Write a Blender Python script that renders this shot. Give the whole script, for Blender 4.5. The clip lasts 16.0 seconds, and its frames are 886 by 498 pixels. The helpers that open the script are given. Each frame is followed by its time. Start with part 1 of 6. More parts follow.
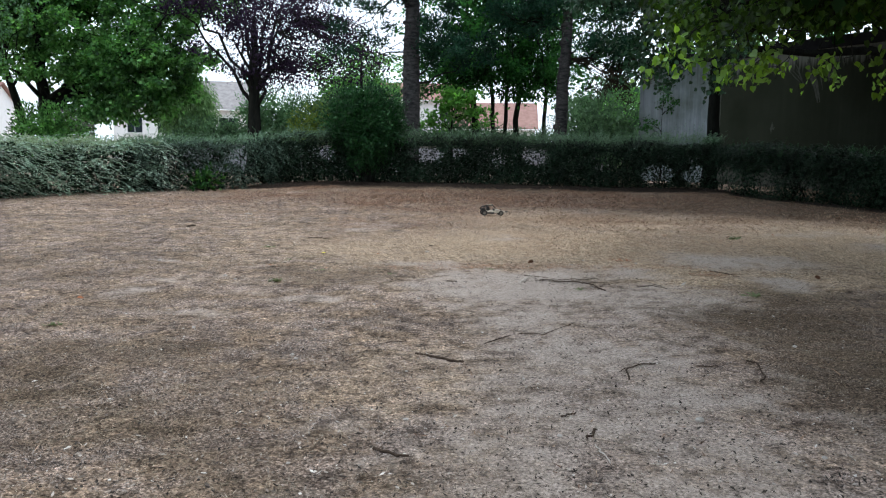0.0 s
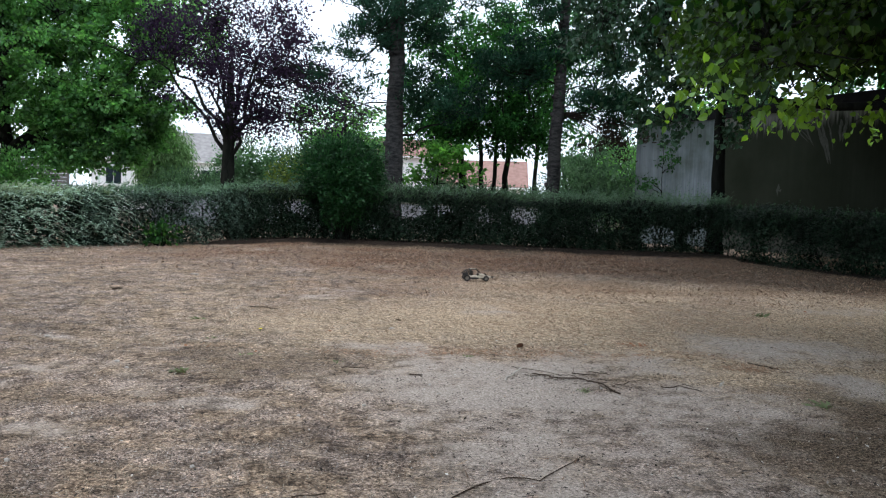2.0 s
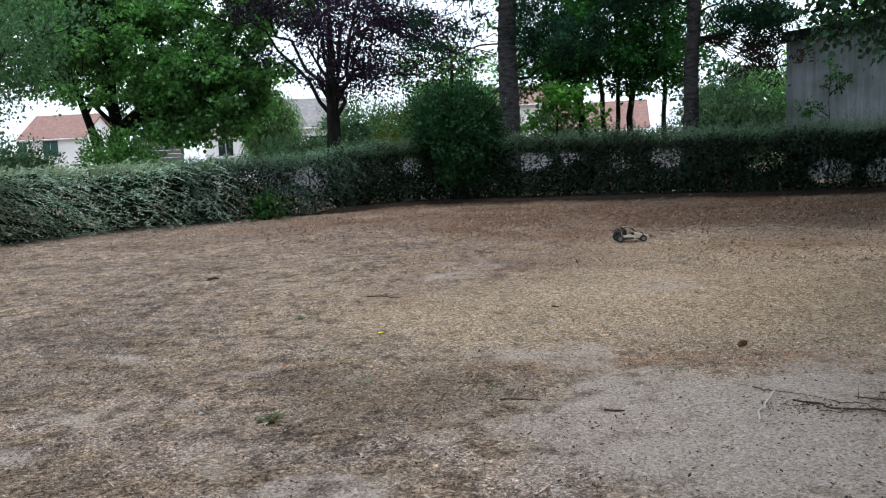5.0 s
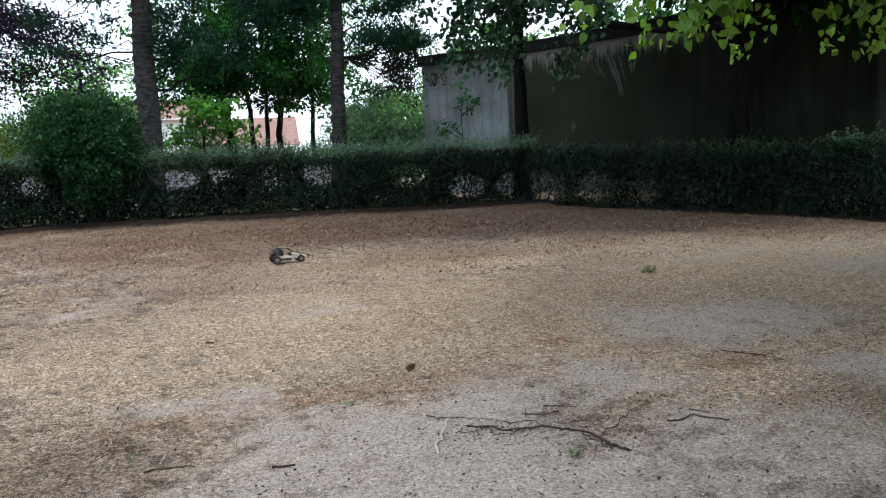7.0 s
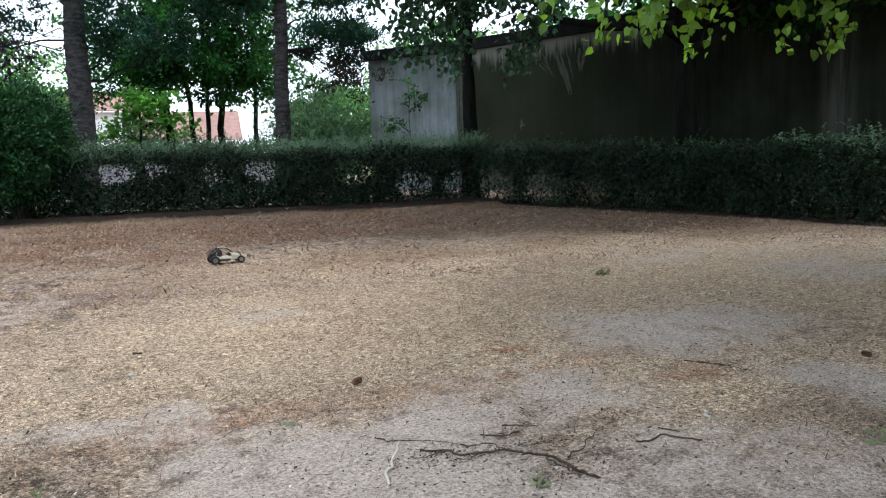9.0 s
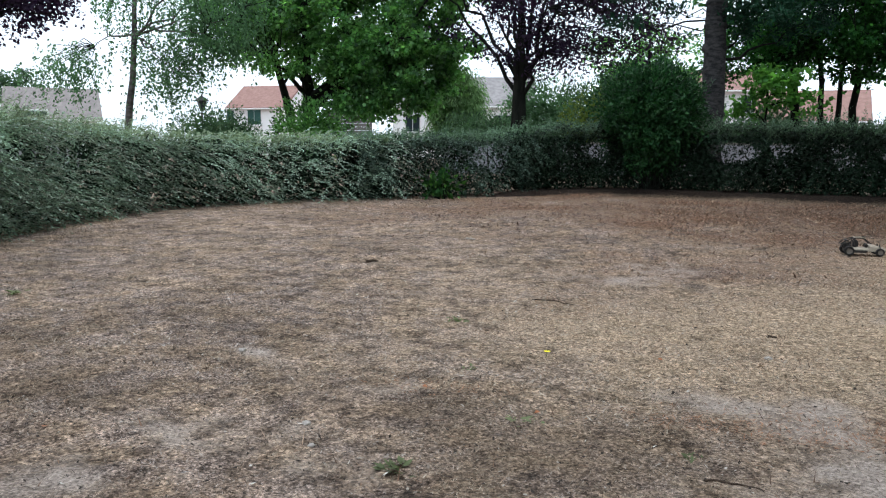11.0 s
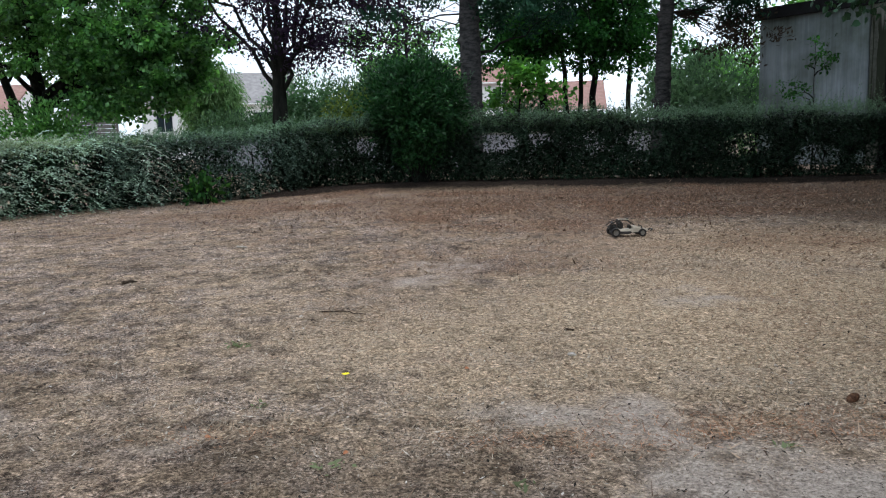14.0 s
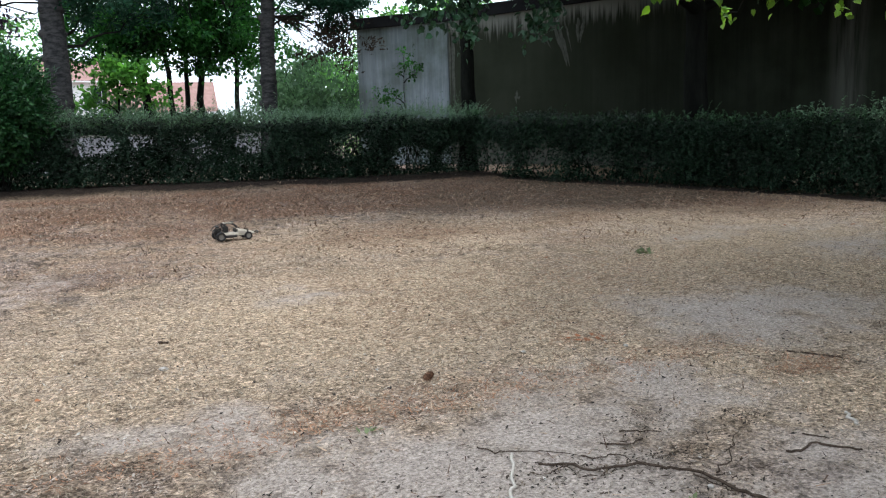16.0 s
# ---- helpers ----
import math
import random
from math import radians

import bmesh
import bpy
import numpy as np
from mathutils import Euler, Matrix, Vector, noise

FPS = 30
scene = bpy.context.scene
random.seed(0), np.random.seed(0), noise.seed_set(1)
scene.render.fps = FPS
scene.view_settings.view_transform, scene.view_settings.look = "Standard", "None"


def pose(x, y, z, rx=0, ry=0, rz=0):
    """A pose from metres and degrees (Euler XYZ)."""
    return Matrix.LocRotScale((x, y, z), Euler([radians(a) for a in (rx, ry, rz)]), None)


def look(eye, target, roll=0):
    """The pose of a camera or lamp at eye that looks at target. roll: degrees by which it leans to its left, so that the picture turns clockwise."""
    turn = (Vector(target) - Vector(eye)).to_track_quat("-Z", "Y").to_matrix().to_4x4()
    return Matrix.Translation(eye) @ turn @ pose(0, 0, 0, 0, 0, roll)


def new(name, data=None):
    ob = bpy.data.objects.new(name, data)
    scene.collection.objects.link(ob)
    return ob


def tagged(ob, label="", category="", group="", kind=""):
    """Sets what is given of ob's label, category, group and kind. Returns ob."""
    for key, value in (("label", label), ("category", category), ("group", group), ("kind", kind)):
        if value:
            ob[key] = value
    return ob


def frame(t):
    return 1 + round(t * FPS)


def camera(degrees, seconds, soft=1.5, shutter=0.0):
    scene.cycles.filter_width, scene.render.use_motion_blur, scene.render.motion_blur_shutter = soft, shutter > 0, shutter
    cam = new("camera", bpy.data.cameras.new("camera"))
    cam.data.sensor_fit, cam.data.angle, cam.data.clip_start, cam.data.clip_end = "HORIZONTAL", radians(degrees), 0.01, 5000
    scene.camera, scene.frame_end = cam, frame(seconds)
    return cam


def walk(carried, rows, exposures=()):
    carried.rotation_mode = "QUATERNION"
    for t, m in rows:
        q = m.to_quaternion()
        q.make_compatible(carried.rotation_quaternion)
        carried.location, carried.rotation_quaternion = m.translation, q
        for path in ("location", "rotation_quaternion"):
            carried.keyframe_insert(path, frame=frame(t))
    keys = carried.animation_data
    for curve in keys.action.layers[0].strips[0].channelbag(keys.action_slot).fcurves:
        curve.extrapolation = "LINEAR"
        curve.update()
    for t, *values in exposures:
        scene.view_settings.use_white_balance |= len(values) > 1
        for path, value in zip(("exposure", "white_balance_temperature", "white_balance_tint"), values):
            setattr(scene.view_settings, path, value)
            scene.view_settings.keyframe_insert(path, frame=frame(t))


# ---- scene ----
cam = camera(58.2, 16.0, soft=1.15)

PATH = [
    (0, (-0.005, -0.525, 1.486), (-0.011, 1.459, 1.236), 0.7),
    (0.5, (0.096, 0.082, 1.425), (0.082, 2.072, 1.223), 1.7),
    (1, (0.113, 0.673, 1.445), (-0.048, 2.661, 1.304), 1.8),
    (1.5, (0.182, 1.154, 1.468), (-0.02, 3.141, 1.367), 1.6),
    (2, (0.208, 1.618, 1.438), (0.227, 3.616, 1.333), 1.8),
    (2.5, (0.131, 2.01, 1.457), (0.262, 4.002, 1.326), 1.7),
    (3, (0.014, 2.347, 1.4), (0.012, 4.337, 1.202), 1.0),
    (3.2, (-0.063, 2.503, 1.4), (-0.179, 4.487, 1.175), 1.1),
    (5.3, (-0.274, 4.003, 1.462), (-0.535, 5.973, 1.237), -2.5),
    (5.5, (-0.22, 4.067, 1.459), (-0.329, 6.049, 1.216), -2.6),
    (6, (-0.201, 4.203, 1.454), (0.066, 6.171, 1.213), -1.9),
    (6.5, (-0.25, 4.356, 1.467), (0.234, 6.284, 1.248), -1.8),
    (7, (-0.237, 4.459, 1.466), (0.346, 6.359, 1.246), -2.7),
    (7.5, (-0.094, 4.627, 1.473), (0.586, 6.493, 1.239), -3.2),
    (8, (0.033, 4.705, 1.469), (0.86, 6.51, 1.231), -2.8),
    (8.5, (-0.026, 4.779, 1.47), (0.827, 6.573, 1.236), -2.3),
    (9, (-0.143, 4.848, 1.471), (0.568, 6.703, 1.238), -2.1),
    (9.5, (-0.277, 4.916, 1.48), (0.219, 6.839, 1.243), -1.8),
    (10, (-0.337, 4.991, 1.457), (-0.221, 6.974, 1.226), -0.5),
    (10.1, (-0.332, 5.021, 1.463), (-0.311, 7.005, 1.216), 0.3),
    (10.2, (-0.319, 5.014, 1.46), (-0.397, 6.997, 1.213), 0.2),
    (12.3, (-0.888, 5.277, 1.423), (-1.934, 6.951, 1.099), 2.7),
    (12.5, (-0.875, 5.327, 1.421), (-1.92, 7.001, 1.095), 2.4),
    (13, (-0.777, 5.486, 1.426), (-1.648, 7.26, 1.118), 1.4),
    (13.5, (-0.726, 5.573, 1.451), (-1.232, 7.489, 1.179), -0.2),
    (13.9, (-0.746, 5.604, 1.454), (-0.947, 7.574, 1.177), -1.3),
    (14, (-0.748, 5.608, 1.454), (-0.878, 7.584, 1.177), -1.7),
    (14.5, (-0.726, 5.637, 1.456), (-0.58, 7.608, 1.15), -2.5),
    (15, (-0.679, 5.646, 1.427), (-0.257, 7.578, 1.128), -2.4),
    (15.5, (-0.524, 5.664, 1.442), (0.184, 7.512, 1.157), -2.1),
    (16, (-0.512, 5.668, 1.432), (0.261, 7.489, 1.135), -1.7),
]
walk(cam, [(t, look(eye, target, roll)) for t, eye, target, roll in PATH],
     [(0, -0.1), (0.5, -0.03), (1, 0.1), (1.5, -0.14), (2, -0.06), (2.5, 0.03), (3, 0.12), (5.5, -0.27), (6, -0.05), (7, 0.13), (8, 0.25), (9, 0.36), (10, 0.02), (12.5, -0.25), (13, -0.24), (13.5, -0.34), (14, -0.28), (14.5, -0.2), (15, -0.1), (15.5, 0.04), (16, 0.31)])

# ---- light ----
world = bpy.data.worlds.new("overcast_sky")
scene.world = world
world.use_nodes = True
wn = world.node_tree.nodes
wl = world.node_tree.links
wn.clear()
sky = wn.new("ShaderNodeTexSky")
sky.sky_type = "NISHITA"
sky.sun_disc = False
sky.sun_elevation = radians(75)
sky.sun_rotation = radians(124)
sky.air_density = 1.0
sky.dust_density = 2.0
haze = wn.new("ShaderNodeMix")
haze.data_type = "RGBA"
haze.inputs[0].default_value = 0.8
haze.inputs[7].default_value = (10.1, 11.3, 12.8, 1)
wbg = wn.new("ShaderNodeBackground")
wbg.inputs[1].default_value = 0.098
wout = wn.new("ShaderNodeOutputWorld")
wl.new(sky.outputs[0], haze.inputs[6])
# an overcast sky is about three times brighter overhead than at the horizon
wtc = wn.new("ShaderNodeTexCoord")
wsep = wn.new("ShaderNodeSeparateXYZ")
wl.new(wtc.outputs["Generated"], wsep.inputs[0])
wgrad = wn.new("ShaderNodeMapRange")
wgrad.inputs["From Min"].default_value = 0.0
wgrad.inputs["From Max"].default_value = 1.0
wgrad.inputs["To Min"].default_value = 1.5
wgrad.inputs["To Max"].default_value = 2.3
wl.new(wsep.outputs[2], wgrad.inputs["Value"])
wmul = wn.new("ShaderNodeVectorMath")
wmul.operation = "SCALE"
wl.new(haze.outputs[2], wmul.inputs[0])
wl.new(wgrad.outputs[0], wmul.inputs["Scale"])
wl.new(wmul.outputs[0], wbg.inputs[0])
wl.new(wbg.outputs[0], wout.inputs[0])

sun_data = bpy.data.lights.new("sun", "SUN")
sun_data.energy = 1.2
sun_data.angle = radians(25)
sun_data.color = (1.0, 0.98, 0.93)
sun = new("sun", sun_data)
sun.matrix_world = look((0, 0, 40), (-9, 6, 0))

# ---- small numeric helpers ----
rng = np.random.RandomState(7)


def unit(a):
    return a / np.maximum(np.linalg.norm(a, axis=-1, keepdims=True), 1e-9)


def ground_z(y, x=0.0):
    y = np.minimum(np.asarray(y, float), 26.0)
    return 0.01 * ((y - 10) + np.sqrt((y - 10) ** 2 + 4))


def np_mesh(name, verts, faces, mat, smooth=True):
    """A mesh from an (n, 3) array and an (m, k) array of faces with k corners each."""
    me = bpy.data.meshes.new(name)
    verts, faces = np.asarray(verts, np.float32), np.asarray(faces, np.int32)
    n, k = faces.shape
    me.vertices.add(len(verts))
    me.vertices.foreach_set("co", verts.ravel())
    me.loops.add(n * k)
    me.loops.foreach_set("vertex_index", faces.ravel())
    me.polygons.add(n)
    me.polygons.foreach_set("loop_start", np.arange(0, n * k, k, dtype=np.int32))
    me.polygons.foreach_set("use_smooth", np.full(n, smooth))
    me.update(calc_edges=True)
    me.materials.append(mat)
    return me


def np_part(name, verts, faces, mat, parent=None, label="", smooth=True):
    ob = new(name, np_mesh(name, verts, faces, mat, smooth))
    if parent is not None:
        ob.parent = parent
        ob.matrix_parent_inverse = parent.matrix_basis.inverted()
    if label:
        ob["label"] = label
    return ob


def part(name, bm, mat, parent=None, label="", smooth=False):
    me = bpy.data.meshes.new(name)
    bm.to_mesh(me)
    bm.free()
    me.materials.append(mat)
    for p in me.polygons:
        p.use_smooth = smooth
    ob = new(name, me)
    if parent is not None:
        ob.parent = parent
        ob.matrix_parent_inverse = parent.matrix_basis.inverted()
    if label:
        ob["label"] = label
    return ob


def thing(name, label, category, at=(0, 0, 0), group="", kind=""):
    ob = new(name)
    ob.matrix_basis = Matrix.Translation(at)
    return tagged(ob, label, category, group, kind)


def tubes(P, R, sides=5):
    """Tapered tubes along n paths of k points: verts and quads."""
    P, R = np.asarray(P, float), np.asarray(R, float)
    n, k, _ = P.shape
    T = unit(np.gradient(P, axis=1))
    ref = np.zeros_like(T)
    ref[..., 2] = 1.0
    ref[np.abs(T[..., 2]) > 0.9] = (1.0, 0.0, 0.0)
    # one reference for each path keeps the rings from twisting
    ref[:] = ref[:, k // 2:k // 2 + 1]
    U = unit(np.cross(T, ref))
    V = np.cross(T, U)
    a = np.arange(sides) * 2 * np.pi / sides
    ring = P[:, :, None] + R[:, :, None, None] * (np.cos(a)[:, None] * U[:, :, None] + np.sin(a)[:, None] * V[:, :, None])
    verts = ring.reshape(-1, 3)
    i = np.arange(n)[:, None, None] * k * sides
    j = np.arange(k - 1)[None, :, None] * sides
    s = np.arange(sides)[None, None, :]
    s2 = (s + 1) % sides
    f = np.stack([i + j + s, i + j + s2, i + j + sides + s2, i + j + sides + s], -1)
    return verts, f.reshape(-1, 4)


def leaves(P, A, N, L, W, fold=0.15):
    """Folded diamond leaves: base P, axis A, normal N."""
    A, N = unit(A), unit(N)
    S = unit(np.cross(A, N))
    N = np.cross(S, A)
    L, W = np.broadcast_to(L, len(P))[:, None], np.broadcast_to(W, len(P))[:, None]
    mid = P + A * L * 0.48 + N * W * fold
    q = np.stack([P, mid + S * W * 0.5 - N * W * fold, P + A * L - N * W * fold * 0.6, mid - S * W * 0.5 - N * W * fold], 1)
    return q.reshape(-1, 3), np.arange(len(P) * 4).reshape(-1, 4)


def merge(*meshes):
    verts, faces, n = [], [], 0
    for v, f in meshes:
        verts.append(v)
        faces.append(np.asarray(f) + n)
        n += len(v)
    return np.concatenate(verts), np.concatenate(faces)


def rand_dirs(n, r=rng):
    return unit(r.normal(size=(n, 3)))


def curve_paths(A, B, k, r, bow=0.15, wob=0.04):
    """n wobbling paths from A to B, bowed upwards."""
    A, B = np.asarray(A, float), np.asarray(B, float)
    t = np.linspace(0, 1, k)[None, :, None]
    ln = np.linalg.norm(B - A, axis=-1)[:, None, None]
    P = A[:, None] * (1 - t) + B[:, None] * t
    P[..., 2:] += bow * ln * (t * (1 - t) * 4) * 0.5
    W = r.normal(size=(len(A), k, 3)) * wob * ln
    W[:, 0] = 0
    W[:, -1] = 0
    return P + W


# ---- materials ----
def node_mat(name):
    m = bpy.data.materials.new(name)
    m.use_nodes = True
    nt = m.node_tree
    nt.nodes.clear()
    out = nt.nodes.new("ShaderNodeOutputMaterial")
    b = nt.nodes.new("ShaderNodeBsdfPrincipled")
    nt.links.new(b.outputs[0], out.inputs[0])
    return m, nt, b, out


def tex_noise(nt, scale, detail=4.0, rough=0.6, vec=None, squash=None):
    n = nt.nodes.new("ShaderNodeTexNoise")
    n.inputs["Scale"].default_value = scale
    n.inputs["Detail"].default_value = detail
    n.inputs["Roughness"].default_value = rough
    if vec is None:
        c = nt.nodes.new("ShaderNodeTexCoord")
        vec = c.outputs["Object"]
    if squash is not None:
        mp = nt.nodes.new("ShaderNodeMapping")
        mp.inputs["Scale"].default_value = squash
        nt.links.new(vec, mp.inputs["Vector"])
        vec = mp.outputs[0]
    nt.links.new(vec, n.inputs["Vector"])
    return n.outputs["Fac"]


def ramp(nt, fac, stops):
    r = nt.nodes.new("ShaderNodeValToRGB")
    while len(r.color_ramp.elements) < len(stops):
        r.color_ramp.elements.new(0.5)
    for e, (p, c) in zip(r.color_ramp.elements, stops):
        e.position = p
        e.color = (*c, 1) if len(c) == 3 else c
    nt.links.new(fac, r.inputs[0])
    return r.outputs[0]


def mix(nt, fac, a, b, mode="MIX"):
    m = nt.nodes.new("ShaderNodeMix")
    m.data_type = "RGBA"
    m.blend_type = mode
    for sock, v in ((m.inputs[0], fac), (m.inputs[6], a), (m.inputs[7], b)):
        if isinstance(v, (int, float)):
            sock.default_value = v
        elif isinstance(v, tuple):
            sock.default_value = (*v, 1)
        else:
            nt.links.new(v, sock)
    return m.outputs[2]


def bump(nt, b, height, strength=0.5, dist=0.02):
    bp = nt.nodes.new("ShaderNodeBump")
    bp.inputs["Strength"].default_value = strength
    bp.inputs["Distance"].default_value = dist
    nt.links.new(height, bp.inputs["Height"])
    nt.links.new(bp.outputs[0], b.inputs["Normal"])


def leaf_mat(name, colours, rough=0.5, glow=0.3, tcol=(0.2, 0.35, 0.05), patch=0.35, spec=0.25, tone=None):
    """Leaves: colour by leaf and by clump, with light shining through."""
    m, nt, b, out = node_mat(name)
    geo = nt.nodes.new("ShaderNodeNewGeometry")
    n = len(colours)
    col = ramp(nt, geo.outputs["Random Per Island"], [(i / max(n - 1, 1), c) for i, c in enumerate(colours)])
    nz = tex_noise(nt, 0.9, 3)
    dk = ramp(nt, nz, [(0.35, (1 - patch,) * 3), (0.65, (1 + patch * 0.3,) * 3)])
    col = mix(nt, 1.0, col, dk, "MULTIPLY")
    col = mix(nt, 1.0, col, (0.88, 1.0, 0.97), "MULTIPLY")
    if tone:
        at = nt.nodes.new("ShaderNodeVertexColor")
        at.layer_name = "tone"
        sp = nt.nodes.new("ShaderNodeSeparateColor")
        nt.links.new(at.outputs[0], sp.inputs[0])
        col = mix(nt, 1.0, col, ramp(nt, sp.outputs[0], [(i / (len(tone) - 1), (v, v, v)) for i, v in enumerate(tone)]), "MULTIPLY")
    nt.links.new(col, b.inputs["Base Color"])
    b.inputs["Roughness"].default_value = rough
    b.inputs["Specular IOR Level"].default_value = spec * 0.35
    tr = nt.nodes.new("ShaderNodeBsdfTranslucent")
    shine = mix(nt, 1.0, ramp(nt, geo.outputs["Random Per Island"], [(0.0, (0.45, 0.45, 0.45)), (1.0, (1.35, 1.35, 1.35))]), tcol, "MULTIPLY")
    nt.links.new(mix(nt, 1.0, shine, dk, "MULTIPLY"), tr.inputs[0])
    ms = nt.nodes.new("ShaderNodeMixShader")
    ms.inputs[0].default_value = glow
    nt.links.new(b.outputs[0], ms.inputs[1])
    nt.links.new(tr.outputs[0], ms.inputs[2])
    nt.links.new(ms.outputs[0], out.inputs[0])
    return m


def bark_mat(name, c1, c2, scale=6.0, squash=(1, 1, 0.25), rough=0.9, strength=0.7):
    m, nt, b, out = node_mat(name)
    f = tex_noise(nt, scale, 6, 0.7, squash=squash)
    big = tex_noise(nt, scale * 0.2, 3)
    col = ramp(nt, f, [(0.4, c1), (0.6, c2)])
    col = mix(nt, 0.35, col, ramp(nt, big, [(0.3, c1), (0.7, c2)]))
    nt.links.new(col, b.inputs["Base Color"])
    b.inputs["Roughness"].default_value = rough
    b.inputs["Specular IOR Level"].default_value = 0.03
    bump(nt, b, f, strength, 0.03)
    return m


def plain_mat(name, c1, c2, scale=8.0, rough=0.7, strength=0.2, metal=0.0, spec=0.2):
    m, nt, b, out = node_mat(name)
    f = tex_noise(nt, scale, 6, 0.65)
    g = tex_noise(nt, scale * 9, 3, 0.6)
    col = ramp(nt, f, [(0.3, c1), (0.7, c2)])
    col = mix(nt, 0.25, col, ramp(nt, g, [(0.3, c1), (0.7, c2)]))
    nt.links.new(col, b.inputs["Base Color"])
    b.inputs["Roughness"].default_value = rough
    b.inputs["Metallic"].default_value = metal
    b.inputs["Specular IOR Level"].default_value = spec
    bump(nt, b, g, strength, 0.01)
    return m


def island_mat(name, stops, rough=0.8):
    m, nt, b, out = node_mat(name)
    geo = nt.nodes.new("ShaderNodeNewGeometry")
    nt.links.new(ramp(nt, geo.outputs["Random Per Island"], stops), b.inputs["Base Color"])
    b.inputs["Roughness"].default_value = rough
    b.inputs["Specular IOR Level"].default_value = 0.15
    return m


M_HEDGE = leaf_mat("cotoneaster_leaf", [(0.20, 0.275, 0.205), (0.28, 0.365, 0.285), (0.37, 0.455, 0.37), (0.48, 0.56, 0.475)], 0.5, 0.36, (0.38, 0.54, 0.34), 0.3, 0.4, (0.36, 0.8, 1.12, 1.42, 1.75))
# small dark leaves; the shade of the trees is in their colour too
M_HEDGE_DARK = leaf_mat("dark_shaded_hedge_leaf", [(0.003, 0.010, 0.005), (0.006, 0.018, 0.009), (0.011, 0.028, 0.014), (0.02, 0.043, 0.024), (0.07, 0.105, 0.075)], 0.48, 0.12, (0.012, 0.042, 0.012), 0.45, 0.35)
# the tall hedge's leaf, darkened where trees keep the sky off it
M_HEDGE_MID = leaf_mat("half_shaded_hedge_leaf", [(0.012, 0.026, 0.018), (0.03, 0.055, 0.038), (0.075, 0.115, 0.085), (0.19, 0.245, 0.2)], 0.5, 0.18, (0.05, 0.1, 0.05), 0.45, 0.35)
# inner leaves: the shade between the outer twigs is put into the colour
M_HEDGE_INNER = leaf_mat("shaded_inner_leaf", [(0.008, 0.018, 0.011), (0.018, 0.036, 0.022), (0.04, 0.068, 0.045)], 0.5, 0.12, (0.03, 0.07, 0.03), 0.4, 0.2)
M_SHOOT = leaf_mat("young_cotoneaster_leaf", [(0.18, 0.23, 0.145), (0.28, 0.34, 0.22), (0.45, 0.5, 0.36)], 0.5, 0.3, (0.3, 0.4, 0.18))
M_LINDEN = leaf_mat("linden_leaf", [(0.006, 0.022, 0.006), (0.011, 0.038, 0.009), (0.020, 0.056, 0.014)], 0.45, 0.3, (0.03, 0.11, 0.008))
# the palest leaf colour also stands for sky sheen on some leaves
M_LINDEN_NEAR = leaf_mat("fresh_linden_leaf", [(0.03, 0.09, 0.018), (0.065, 0.16, 0.03), (0.12, 0.23, 0.055), (0.25, 0.36, 0.2)], 0.38, 0.55, (0.33, 0.62, 0.02), 0.3, 1.4)
# darker copy of the fresh leaf, with the crown's shade in its colour
M_LINDEN_SHADED = leaf_mat("shaded_linden_leaf", [(0.009, 0.028, 0.005), (0.02, 0.052, 0.009), (0.075, 0.14, 0.022)], 0.42, 0.4, (0.08, 0.18, 0.01), 0.6, 0.6)
M_LINDEN_MID = leaf_mat("linden_leaf_blue_green", [(0.012, 0.04, 0.018), (0.022, 0.065, 0.03), (0.05, 0.11, 0.06)], 0.35, 0.2, (0.02, 0.07, 0.012), 0.5, 0.7)
# half-shaded and fully shaded copies of the young shoot leaf
M_SHOOT_MID = leaf_mat("half_shaded_young_leaf", [(0.07, 0.12, 0.075), (0.13, 0.2, 0.13), (0.24, 0.31, 0.225)], 0.5, 0.32, (0.14, 0.25, 0.12))
M_SHOOT_DARK = leaf_mat("shaded_young_leaf", [(0.02, 0.05, 0.026), (0.05, 0.10, 0.052), (0.11, 0.17, 0.10)], 0.5, 0.3, (0.05, 0.13, 0.045))
M_TIP = leaf_mat("pale_cotoneaster_leaf", [(0.30, 0.37, 0.30), (0.46, 0.53, 0.45), (0.62, 0.68, 0.6)], 0.5, 0.35, (0.1, 0.18, 0.09), 0.5, 0.4)
M_MAPLE = leaf_mat("maple_leaf", [(0.024, 0.078, 0.032), (0.058, 0.165, 0.06), (0.23, 0.40, 0.18)], 0.45, 0.55, (0.22, 0.56, 0.1), 0.65, 0.8)
M_DARKTREE = leaf_mat("dark_tree_leaf", [(0.007, 0.035, 0.012), (0.017, 0.066, 0.022), (0.05, 0.145, 0.052)], 0.5, 0.45, (0.075, 0.30, 0.04), 0.7)
M_PLUM = leaf_mat("purple_plum_leaf", [(0.016, 0.009, 0.024), (0.03, 0.019, 0.042), (0.055, 0.042, 0.07)], 0.6, 0.3, (0.08, 0.035, 0.075), 0.35, 0.12)
M_BIRCH = leaf_mat("birch_leaf", [(0.055, 0.115, 0.062), (0.09, 0.165, 0.09), (0.15, 0.235, 0.14)], 0.5, 0.42, (0.17, 0.36, 0.14))
M_WEEP = leaf_mat("weeping_leaf", [(0.09, 0.17, 0.07), (0.16, 0.26, 0.11), (0.26, 0.37, 0.18)], 0.5, 0.4, (0.22, 0.42, 0.12))
M_SHRUB = leaf_mat("shrub_leaf", [(0.045, 0.086, 0.05), (0.075, 0.13, 0.072), (0.125, 0.19, 0.115)], 0.5, 0.35, (0.13, 0.26, 0.10))
M_YELLOW = leaf_mat("yellow_green_leaf", [(0.08, 0.13, 0.025), (0.13, 0.19, 0.04), (0.16, 0.22, 0.06)], 0.5, 0.4, (0.25, 0.33, 0.05))
